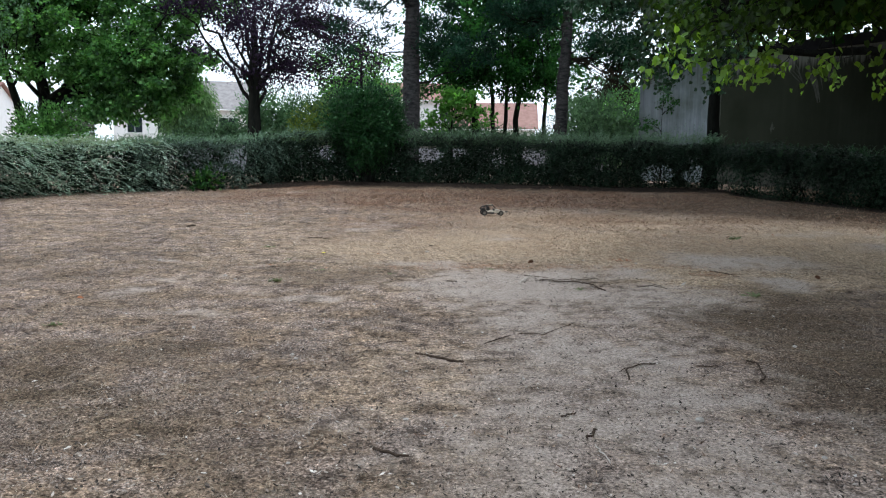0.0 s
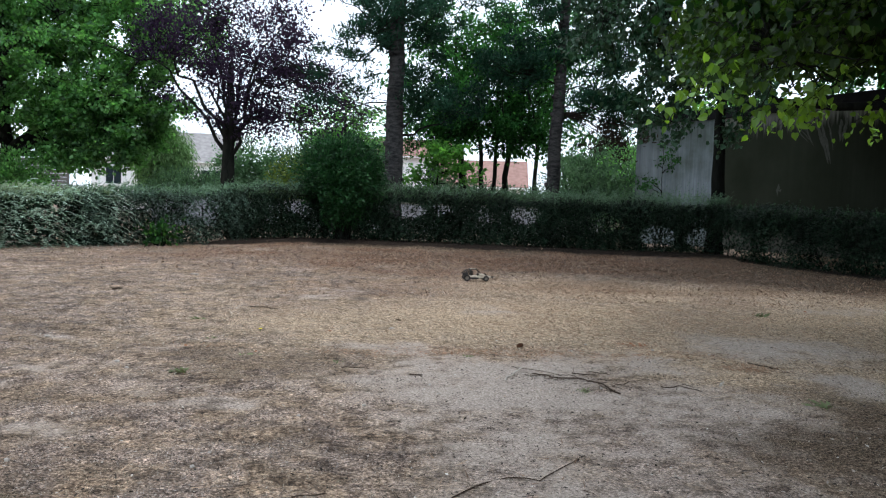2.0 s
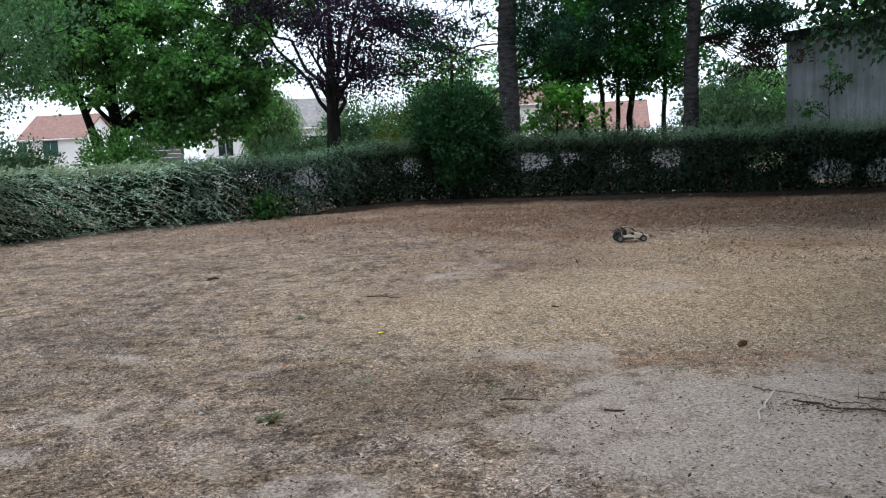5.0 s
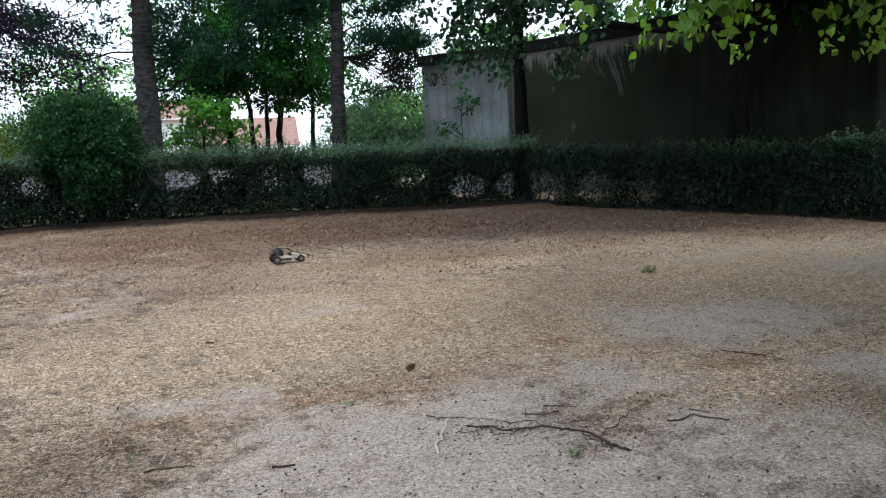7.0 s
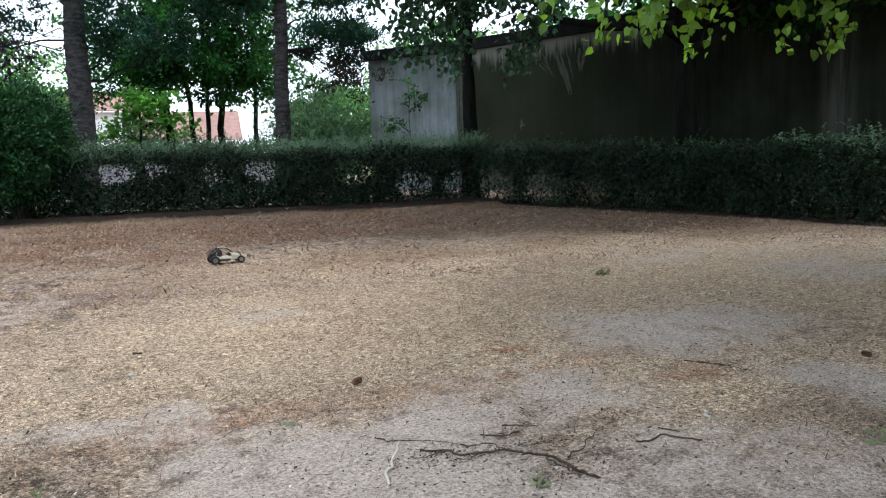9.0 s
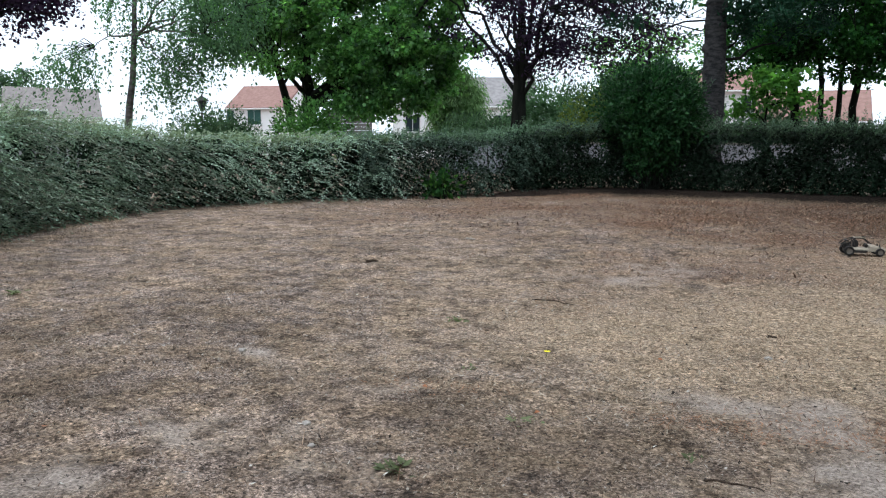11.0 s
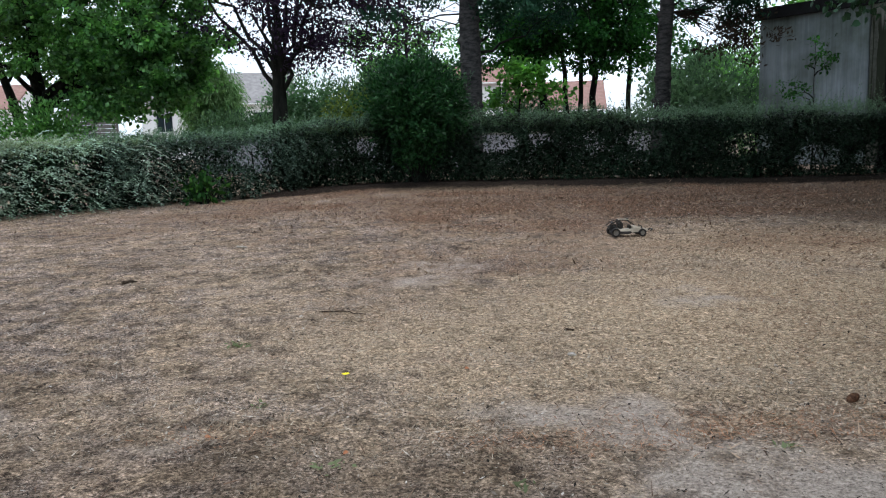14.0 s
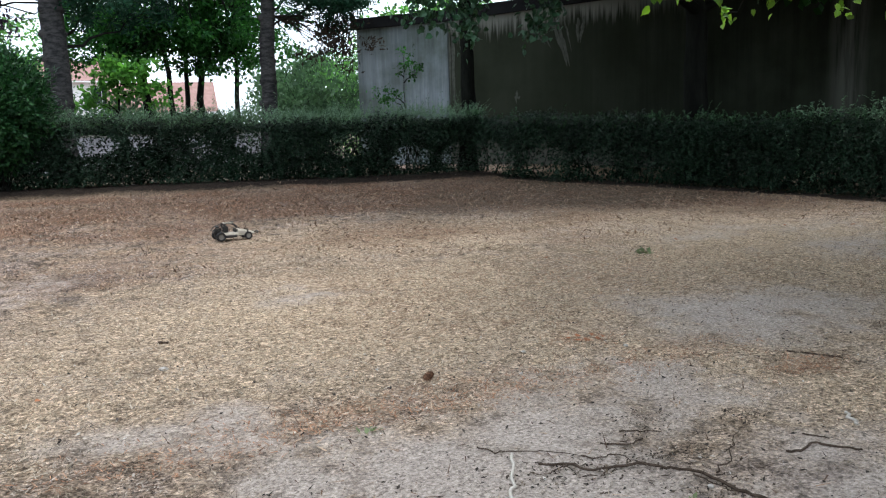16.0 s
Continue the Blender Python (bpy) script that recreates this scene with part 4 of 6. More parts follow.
hedge("hedge", "tall grey-green cotoneaster hedge with arching leafy twigs",
      [(-7.9, 6.4, 1.86), (-8.2, 7.8, 1.85), (-8.6, 9.5, 1.8), (-9.2, 11.4, 1.75), (-10.5, 14.2, 1.66), (-10.8, 16.0, 1.56), (-10.7, 17.8, 1.48), (-9.8, 19.5, 1.42), (-8.2, 21.0, 1.4), (-7.5, 21.55, 1.4)],
      1.5, 92, 11, 0.0, (0.054, 0.028), 1.5, 620, ((8.1, 1.22, 0.6, 0.13, 0.97), (9.57, 1.22, 0.3, 0.24, 0.97)), 185, (0.45, 1.15), (0.28, 0.85), None, 0.42, 24, None, 0.3, 0.62)
hedge("hedge", "dull grey-green clipped hedge thinning out in places",
      [(-8.5, 20.75, 1.38), (-7.4, 21.65, 1.4), (-6.3, 22.5, 1.4), (-4.9, 23.5, 1.4)],
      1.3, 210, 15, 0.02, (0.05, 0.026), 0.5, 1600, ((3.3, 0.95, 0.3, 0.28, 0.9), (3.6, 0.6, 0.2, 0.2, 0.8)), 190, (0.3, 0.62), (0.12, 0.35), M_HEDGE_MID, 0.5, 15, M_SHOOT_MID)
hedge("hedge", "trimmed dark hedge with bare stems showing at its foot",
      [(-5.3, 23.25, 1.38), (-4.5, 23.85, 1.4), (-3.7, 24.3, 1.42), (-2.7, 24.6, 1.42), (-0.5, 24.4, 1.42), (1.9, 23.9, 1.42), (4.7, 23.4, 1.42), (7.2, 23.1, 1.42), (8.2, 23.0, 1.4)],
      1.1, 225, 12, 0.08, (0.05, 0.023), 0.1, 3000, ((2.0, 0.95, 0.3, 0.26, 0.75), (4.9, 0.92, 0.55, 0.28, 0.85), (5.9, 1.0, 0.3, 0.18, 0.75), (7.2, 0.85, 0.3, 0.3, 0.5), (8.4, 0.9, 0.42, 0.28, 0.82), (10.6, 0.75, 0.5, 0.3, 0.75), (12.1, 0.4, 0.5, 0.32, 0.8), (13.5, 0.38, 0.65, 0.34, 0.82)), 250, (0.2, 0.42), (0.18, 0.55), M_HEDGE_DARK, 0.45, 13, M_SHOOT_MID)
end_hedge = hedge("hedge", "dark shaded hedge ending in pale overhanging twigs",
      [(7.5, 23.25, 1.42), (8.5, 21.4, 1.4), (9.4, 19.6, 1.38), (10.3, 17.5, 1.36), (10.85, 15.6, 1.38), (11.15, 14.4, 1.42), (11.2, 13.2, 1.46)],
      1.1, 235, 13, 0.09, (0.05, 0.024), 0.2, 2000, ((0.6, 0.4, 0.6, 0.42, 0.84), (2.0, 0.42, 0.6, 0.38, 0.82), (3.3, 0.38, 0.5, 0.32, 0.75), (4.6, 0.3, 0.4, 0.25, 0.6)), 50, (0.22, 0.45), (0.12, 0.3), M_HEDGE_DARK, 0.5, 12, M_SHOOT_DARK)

# pale twigs arching over the free end of the shaded hedge
er = np.random.RandomState(14)
ev = 1 - er.rand(420) ** 1.6
E0 = np.array([10.9, 16.6, 0.0]) + ev[:, None] * np.array([0.75, -3.5, 0.0]) + er.uniform(-0.1, 1, (420, 1)) * np.array([0.8, 0.15, 0]) + np.array([0, 0, 1.0]) * (1.5 - 1.0 * er.rand(420, 1) ** 2.5)
ED = unit(np.stack([er.normal(-0.35, 0.5, 420), er.normal(-0.45, 0.5, 420), er.uniform(0.2, 1.1, 420)], -1))
e_stem, e_leaf = sprays(E0, ED, er.uniform(0.25, 0.8, 420), er, 16, (0.046, 0.021), 0.5, 0.0025)
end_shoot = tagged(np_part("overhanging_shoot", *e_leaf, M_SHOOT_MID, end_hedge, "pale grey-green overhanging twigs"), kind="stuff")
tagged(np_part("shoot_stem", *e_stem, M_TWIG, end_shoot), kind="stuff")


def edging_stones():
    ob = thing("lawn_edging", "weathered concrete edging stones along the tall hedge", "kerb", (-8.4, 9.5, 0))
    _, q = resample([(-7.0, 3.0, 0), (-7.95, 7.8, 0), (-8.35, 9.5, 0), (-8.95, 11.4, 0), (-9.6, 12.9, 0)], 1.0)
    for a, b in zip(q, q[1:]):
        d = Vector((b[0] - a[0], b[1] - a[1], 0)).normalized()
        p, e = Vector((a[0], a[1], 0)) + d * 0.006, Vector((b[0], b[1], 0)) - d * 0.006
        z = float(gz(a[0], a[1]))
        part("edging_stone", prism(p, e, Vector((-d.y, d.x, 0)), 0.07, z - 0.1, z + 0.055 + random.uniform(-0.012, 0.012), 0.01), M_KERB, ob)


edging_stones()


# ---- trees ----
def ellipsoid_points(r, n, c, rad):
    d = rand_dirs(n, r) * (r.rand(n, 1) ** 0.42)
    return np.asarray(c) + d * np.asarray(rad)


def needle_leaves(C, r, per, rc, L):
    n = len(C) * per
    out = rand_dirs(n, r) + np.array([0, 0, 0.35])
    P = np.repeat(C, per, 0) + r.normal(size=(n, 3)) * rc * np.array([1, 1, 0.6])
    return leaves(P, out, rand_dirs(n, r), L * r.uniform(0.7, 1.3, n), 0.055, 0.0)


HALF = np.array([(0.0, 0.05), (0.2, -0.02), (0.36, 0.06), (0.46, 0.22), (0.47, 0.42), (0.38, 0.62), (0.22, 0.8), (0.08, 0.93), (0.0, 1.06)])


def heart_leaves(P, A, N, L):
    """Rounded heart-shaped leaves, lopsided, folded along the rib and curled at the rim."""
    A, N = unit(A), unit(N)
    S = unit(np.cross(A, N))
    N = np.cross(S, A)
    n = len(P)
    h = len(HALF)
    L = np.broadcast_to(L, n)[:, None, None]
    r = np.random.RandomState(n)
    x = np.concatenate([HALF[:, 0], -HALF[-2:0:-1, 0]])[None] * r.uniform(0.75, 1.1, (n, 1))
    y = np.concatenate([HALF[:, 1], HALF[-2:0:-1, 1]])[None].repeat(n, 0)
    x = x * (1 + r.normal(0, 0.06, x.shape)) + np.where(y > 0.9, 0.08, 0.0) * r.normal(0, 1, (n, 1))
    z = np.abs(x) * r.uniform(-0.1, 0.45, (n, 1)) - y * y * r.uniform(0.0, 0.45, (n, 1)) + r.normal(0, 0.02, x.shape)
    v = P[:, None] + L * (S[:, None] * x[..., None] + A[:, None] * y[..., None] + N[:, None] * z[..., None])
    m = 2 * h - 2
    i = np.arange(n)[:, None] * m
    f = np.stack([i + np.arange(h), i + np.concatenate([np.arange(h - 1, m), [0]])], 1).reshape(-1, h)
    return v.reshape(-1, 3), f


def tree(name, label, at, top, r0, crowns, mat, seed, leaf=(0.15, 0.1), per=42, rc=0.42, limbs=9, fork=2.5, lean=(0, 0), bark=None, kind="leaf", voids=9, droop=0.3, bow=0.12, flare=1.35, crown_label="", hang=0.0, vase=False):
    """crowns: centre (metres from the foot), radii and number of clumps."""
    r = np.random.RandomState(seed)
    bark = bark or M_BARK
    crowns = [(c, rd, int(n * 0.95)) for c, rd, n in crowns]
    per, rc = (int(per * 1.7), rc * 0.58) if kind != "needle" else (per, rc)
    x0, y0 = at
    foot = np.array([x0, y0, float(ground_z(y0)) - 0.1])
    ob = thing(name, label, "tree", foot)
    k = 11
    t = np.linspace(0, 1, k)
    trunk = np.stack([foot[0] + lean[0] * t, foot[1] + lean[1] * t, foot[2] + top * t], -1)
    trunk[1:-1, :2] += r.normal(0, 0.035 * min(top / 8, 1), (k - 2, 2))
    rad = r0 * (1 - (0.5 if kind == "needle" else 0.72) * t)
    rad[0] *= flare
    np_part("trunk", *tubes(trunk[None], rad[None], 12), bark, ob)
    C = np.concatenate([ellipsoid_points(r, n, np.array(c) + foot, rd) for c, rd, n in crowns])
    mid = np.concatenate([np.full(n, i) for i, (c, rd, n) in enumerate(crowns)])
    # irregular gaps
    for i in range(voids):
        c, rd, n = crowns[r.randint(len(crowns))]
        v = np.array(c) + foot + rand_dirs(1, r)[0] * np.array(rd) * r.uniform(0.5, 1.0)
        okc = (((C - v) / (np.array(rd) * r.uniform(0.2, 0.36))) ** 2).sum(1) > 1
        C, mid = C[okc], mid[okc]
    # main limbs
    pool = C
    if vase:
        rise = (C[:, 2] - foot[2] - fork) / np.maximum(np.hypot(C[:, 0] - foot[0], C[:, 1] - foot[1]), 0.1)
        pool = C[rise > 1.0]
    tgt = pool[r.choice(len(pool), limbs, replace=False)]
    start = []
    for g in tgt:
        hd = np.hypot(*(g[:2] - foot[:2]))
        z = np.clip(g[2] - hd * r.uniform(0.5, 0.9) - foot[2], fork, top * 0.92)
        if vase:
            z = fork + abs(r.normal(0, 0.35))
        f = z / top
        start.append([np.interp(f, t, trunk[:, i]) for i in range(3)])
    start = np.array(start)
    paths = curve_paths(start, tgt, 8, r, bow, 0.03)
    f0 = np.clip((start[:, 2] - foot[2]) / top, 0, 1)
    r_l = np.maximum(r0 * (1 - 0.72 * f0) * (0.2 if kind == "needle" else 0.36 if vase else 0.5), 0.02)
    lr = r_l[:, None] * np.linspace(1, 0.18, 8)[None]
    for i in range(limbs):
        np_part("limb", *tubes(paths[i:i + 1], lr[i:i + 1], 7), M_BARK if kind == "needle" else bark, ob)
    nodes = np.concatenate([paths[:, 2:].reshape(-1, 3), trunk[int(k * min(fork / top, 0.9)):]])
    d2 = ((C[:, None] - nodes[None]) ** 2).sum(-1) + 1.5 * np.maximum(nodes[None, :, 2] - C[:, None, 2], 0)
    near = nodes[d2.argmin(1)]
    tw = curve_paths(near, C, 5, r, bow * 0.8, 0.05)
    twr = np.linspace(1, 0.25, 5)[None] * np.clip(np.linalg.norm(C - near, axis=1) * 0.011, 0.006, 0.03)[:, None]
    twig = tagged(np_part("fine_twig", *tubes(tw, twr, 4), M_BARK if kind == "needle" or hang else bark, ob), kind="stuff")
    n = len(C) * per
    if kind == "needle":
        np_part("needle_foliage", *needle_leaves(C, r, per, rc, leaf[0]), mat, twig)
    else:
        along = r.uniform(0.72, 1.06, n)[:, None]
        P = np.repeat(near, per, 0) * (1 - along) + np.repeat(C, per, 0) * along
        P = P + r.normal(size=(n, 3)) * rc * np.array([1, 1, 0.7]) * r.uniform(0.5, 1.2, n)[:, None]
        if hang:
            # leafy strands hang from each twig
            off = r.normal(size=(len(C), 7, 3)) * np.array([0.45, 0.4, 0.15])
            ln = r.uniform(0.4, 1.0, (len(C), 7)) * hang
            own, pick = np.repeat(np.arange(len(C)), per), r.randint(0, 7, n)
            P = C[own] + off[own, pick] + r.normal(size=(n, 3)) * 0.05
            P[:, 2] -= ln[own, pick] * r.rand(n)
        A = rand_dirs(n, r) * 0.8 + np.array([0, 0, -droop]) + unit(np.repeat(C - near, per, 0)) * 0.3
        N = rand_dirs(n, r) * 0.8 + np.array([0, 0, 0.8])
        L = leaf[0] * 1.1 * r.uniform(0.65, 1.3, n)
        if kind == "heart":
            np_part("crown", *heart_leaves(P, A, N, L), mat, ob, crown_label, smooth=False)
        else:
            np_part("crown", *leaves(P, A, N, L, L * leaf[1] / leaf[0]), mat, ob, crown_label)
    return ob


# the pines beside the hedge, with whorls of knots on their trunks
def pine(label, at, r0, top, crowns, seed, lean=(0, 0), limbs=10, fork=3.4):
    ob = tree("pine_tree", label, at, top, r0, crowns, M_NEEDLE, seed, (0.2, 0.02), 110, 0.2, limbs, fork, lean, M_PINEBARK, "needle", 5, bow=-0.12, flare=1.2)
    r = np.random.RandomState(seed + 50)
    z0 = float(ground_z(at[1]))
    for z in np.arange(0.8, top * 0.7, 0.62):
        rr = r0 * (1 - 0.5 * z / top)
        a = np.arange(16) * 2 * np.pi / 16
        wob = 1 + r.uniform(0.05, 0.2, 16)
        ring = []
        for dz, s in ((-0.09, 0.99), (-0.03, 1.0), (0.03, 1.0), (0.09, 0.99)):
            w = wob if s == 1.0 else 0.985
            ring.append(np.stack([at[0] + lean[0] * z / top + np.cos(a) * rr * s * w, at[1] + lean[1] * z / top + np.sin(a) * rr * s * w, np.full(16, z0 + z + dz) + r.normal(0, 0.01, 16)], -1))
        V = np.concatenate(ring)
        i = np.arange(16)
        F = np.concatenate([np.stack([i + j * 16, (i + 1) % 16 + j * 16, (i + 1) % 16 + (j + 1) * 16, i + (j + 1) * 16], -1) for j in range(3)])
        np_part("knot_ring", V, F, M_PINEBARK, ob)
    return ob


pine("pine tree with a thick ringed grey trunk behind the hedge", (-1.4, 29.6), 0.36, 12.0,
     [((-1.7, 0, 5.4), (1.8, 1.4, 1.0), 9), ((-1.6, 0, 6.9), (1.8, 1.4, 1.0), 14), ((1.6, 0.4, 5.2), (1.8, 1.3, 1.0), 34), ((0, 0, 8), (3.2, 2.6, 2.0), 90)], 21, (0.1, 0), 9, 3.6)
pine("slim pine tree with a ringed grey trunk behind the hedge", (4.2, 30.0), 0.26, 12.0,
     [((1.9, -0.4, 5.0), (1.2, 1.0, 0.9), 40), ((1.4, 0, 6.8), (1.8, 1.5, 1.0), 40), ((-1.4, 0, 6.4), (1.6, 1.2, 1.0), 40), ((0, 0, 9), (2.8, 2.2, 2.0), 70)], 22, (0.45, 0), 10, 3.8)
bl = np.random.RandomState(77)
dead_c = np.array((6.5, 29.6, 4.1)) + bl.normal(size=(16, 3)) * np.array((0.5, 0.3, 0.35))
dead = thing("dead_pine_branch", "brown withered pine branch hanging from the slim pine", "branch", (4.6, 30.0, 4.6))
np_part("fine_twig", *tubes(curve_paths(np.repeat([(4.55, 30.0, 4.9)], 16, 0), dead_c, 6, bl, 0.1, 0.03), np.linspace(0.02, 0.004, 6)[None].repeat(16, 0), 4), M_TWIG, dead)
np_part("needle_foliage", *needle_leaves(dead_c, bl, 60, 0.2, 0.17), M_DEADNEEDLE, dead)

tree("plum_tree", "purple-leaved plum tree with a dark forked trunk", (-8.15, 33.4), 6.6, 0.36,
     [((0.3, 0, 6.9), (3.5, 2.8, 3.3), 270), ((3.4, -0.4, 5.2), (2.4, 1.6, 1.5), 66), ((-2.6, 0, 7.2), (1.3, 1.3, 1.8), 36)], M_PLUM, 31, (0.115, 0.075), 44, 0.62, 13, 2.65, (0.1, 0), voids=20, vase=True)
tree("maple_tree", "broad green maple with a dark trunk", (-18.2, 36.0), 8.5, 0.36,
     [((1.0, 0, 7.4), (6.0, 3.6, 3.8), 400), ((4.6, -1.0, 4.6), (3.6, 1.9, 1.5), 170), ((4.2, -1.3, 3.0), (3.0, 1.2, 0.8), 80), ((-1.0, 0.5, 10.2), (6.5, 3.6, 3.0), 160), ((6.2, 0.8, 8.4), (3.2, 2.6, 3.4), 120)], M_MAPLE, 32, (0.17, 0.13), 52, 0.42, 15, 2.9, (-0.3, 0))
tree("maple_tree", "leaning dark-trunked maple among other trees", (-19.6, 37.8), 8.0, 0.25,
     [((-2.0, 0, 7.6), (4.2, 3.2, 3.2), 240)], M_MAPLE, 33, (0.17, 0.13), 48, 0.42, 9, 2.9, (-2.2, 0))
tree("birch_tree", "weeping birch with a pale leaning trunk", (-22.9, 30.0), 9.0, 0.17,
     [((1.6, 0, 6.8), (3.0, 2.2, 2.6), 70), ((4.6, 0, 7.3), (2.7, 2.0, 2.5), 90), ((4.6, 0, 5.4), (1.3, 1.1, 0.8), 24), ((2.4, 0, 4.3), (1.2, 0.9, 1.0), 46), ((-2.6, 0, 4.6), (1.4, 1.1, 1.0), 34)], M_BIRCH, 34, (0.11, 0.075), 38, 0.3, 7, 5.2, (1.0, 0), M_BIRCHBARK, droop=0.8, hang=1.5)
tree("tree", "dark leafy tree rising behind the tall hedge", (-22.5, 18.4), 8.0, 0.3,
     [((0.2, -1.0, 4.5), (3.0, 2.8, 2.1), 380), ((-0.6, -4.2, 4.3), (3.0, 3.0, 2.2), 250)], M_DARKTREE, 35, (0.17, 0.12), 44, 0.5, 11, 4.2, (-0.5, 0.2))
tree("tree", "dark leafy tree rising behind the tall hedge", (-17.6, 15.0), 8.0, 0.34,
     [((-1.0, 0, 5.4), (3.4, 3.4, 2.6), 380), ((0.4, -2.5, 5.0), (2.6, 2.4, 1.8), 150)], M_DARKTREE, 36, (0.14, 0.1), 50, 0.5, 11, 3.4)
tree("plum_tree", "purple-leaved plum tree behind the tall hedge", (-20.0, 21.5), 6.5, 0.24,
     [((-1.2, -1.2, 4.2), (1.5, 1.5, 1.5), 200), ((0.2, 0.2, 5.2), (2.2, 2.0, 1.3), 170)], M_PLUM, 37, (0.11, 0.075), 34, 0.4, 8, 3.0)

# one stool of slim trunks under a shared dark crown
for sx, lx, sd, rr in ((1.55, -0.7, 41, 0.2), (2.35, -0.6, 42, 0.13), (2.75, 0.2, 43, 0.12), (3.3, 0.3, 44, 0.17), (4.6, 0.2, 45, 0.12)):
    tree("tree", "slim dark-trunked tree in a leafy clump", (sx, 38.0 + (sd % 3) * 0.5), 9.0, rr,
         [((lx * 1.5, 0, 7.6), (3.2, 2.4, 3.2), 95), ((lx * 2.0, -0.5, 5.2), (2.7, 1.6, 1.15), 52), ((lx * 3.0, -0.8, 4.0), (1.4, 1.0, 0.5), 9)], M_DARKTREE, sd, (0.145, 0.1), 40, 0.46, 9, 4.4, (lx, 0), voids=10)
tree("sapling", "bright green young tree beside the pine", (0.2, 33.5), 3.6, 0.06,
     [((0.3, 0, 3.4), (1.5, 0.9, 0.6), 24), ((-0.6, 0, 2.5), (0.8, 0.6, 0.5), 10), ((1.2, 0, 2.6), (0.7, 0.6, 0.5), 8)], M_WEED, 46, (0.16, 0.12), 26, 0.3, 6, 1.2)
tree("linden_tree", "linden with a dark trunk standing in the hedge", (8.1, 24.15), 7.6, 0.23,
     [((1.2, 0.2, 7.6), (3.0, 2.6, 2.2), 120), ((0.7, -0.4, 5.4), (1.2, 1.0, 0.5), 20)], M_LINDEN, 51, (0.12, 0.095), 40, 0.34, 9, 4.6, (0.1, 0), M_LINDENBARK)
# its high crown reaching over the lawn is unseen, added to shade it
old = tree("linden_tree", "old linden shading the concrete wall", (11.0, 19.1), 8.0, 0.3,
     [((0.0, -0.4, 7.2), (5.4, 5.0, 2.6), 700), ((2.8, -1.4, 5.6), (2.6, 2.2, 1.3), 200), ((-5.0, 1.0, 8.8), (4.4, 4.2, 2.0), 260), ((1.8, -1.2, 4.2), (0.8, 0.7, 0.5), 16)], M_LINDEN, 52, (0.19, 0.15), 44, 0.45, 14, 3.6, (0, 0), M_LINDENBARK)

# its long low limb over the lawn, with drooping leafy sprays
LIMB = np.array([(11.0, 19.1, 3.7), (9.7, 18.2, 3.85), (8.06, 17.4, 3.66), (6.7, 17.0, 3.68), (6.18, 16.7, 3.88), (5.2, 16.5, 4.35), (4.2, 16.4, 4.75), (3.2, 16.4, 4.95)])
np_part("low_limb", *tubes(LIMB[None], np.array([[0.12, 0.1, 0.08, 0.06, 0.05, 0.035, 0.025, 0.015]]), 8), M_LINDENBARK, old)
SPRAY_TIPS = np.array([(3.29, 16.76, 3.64), (3.65, 16.65, 3.34), (3.76, 16.62, 3.0), (4.04, 16.52, 2.9), (3.94, 16.56, 3.49), (4.28, 16.43, 3.05), (4.43, 16.37, 2.65), (4.6, 16.33, 3.39), (4.94, 16.16, 3.54), (5.34, 15.97, 2.74), (5.53, 15.87, 2.9), (5.62, 15.83, 3.25),
                       (2.41, 15.95, 4.14), (2.9, 15.87, 4.29), (3.48, 15.74, 4.09), (4.0, 15.61, 3.84), (4.86, 15.35, 3.58), (5.37, 15.17, 3.76), (6.23, 14.81, 4.19), (7.0, 16.4, 3.9)])


def drooping_sprays(tips, r, parent, lift, reach, per, size, mat, hub, label, spread=0.06, lean=(-0.2, 0.0, -0.8)):
    """Twigs that arch from a hub point down to each tip, with heart-shaped leaves along them."""
    start = tips + reach * r.uniform(0.6, 1.2, (len(tips), 1)) + np.array([0, 0, lift]) * r.uniform(0.7, 1.3, (len(tips), 1)) + r.normal(size=tips.shape) * 0.08
    paths = curve_paths(start, tips, 6, r, 0.22, 0.03)
    links = curve_paths(hub(start), start, 6, r, 0.12, 0.03)
    twig = tagged(np_part("low_twig", *merge(tubes(paths, np.linspace(0.006, 0.0025, 6)[None].repeat(len(tips), 0), 5), tubes(links, np.linspace(0.014, 0.006, 6)[None].repeat(len(tips), 0), 5)), M_BARK, parent), kind="stuff")
    u = r.uniform(0.15, 1.0, (len(tips), per)) ** 0.8 * 5
    i = np.minimum(u.astype(int), 4)
    f = (u - i)[..., None]
    k = np.arange(len(tips))[:, None]
    P = (paths[k, i] * (1 - f) + paths[k, i + 1] * f + r.normal(size=(len(tips), per, 3)) * spread).reshape(-1, 3)
    A = r.normal(size=P.shape) * 0.6 + np.array(lean)
    N = r.normal(size=P.shape) * 0.6 + np.array([-0.35, -0.45, 0.7])
    np_part("leaf_spray", *heart_leaves(P, A, N, size * r.uniform(0.55, 1.2, len(P))), mat, twig, label, smooth=False)


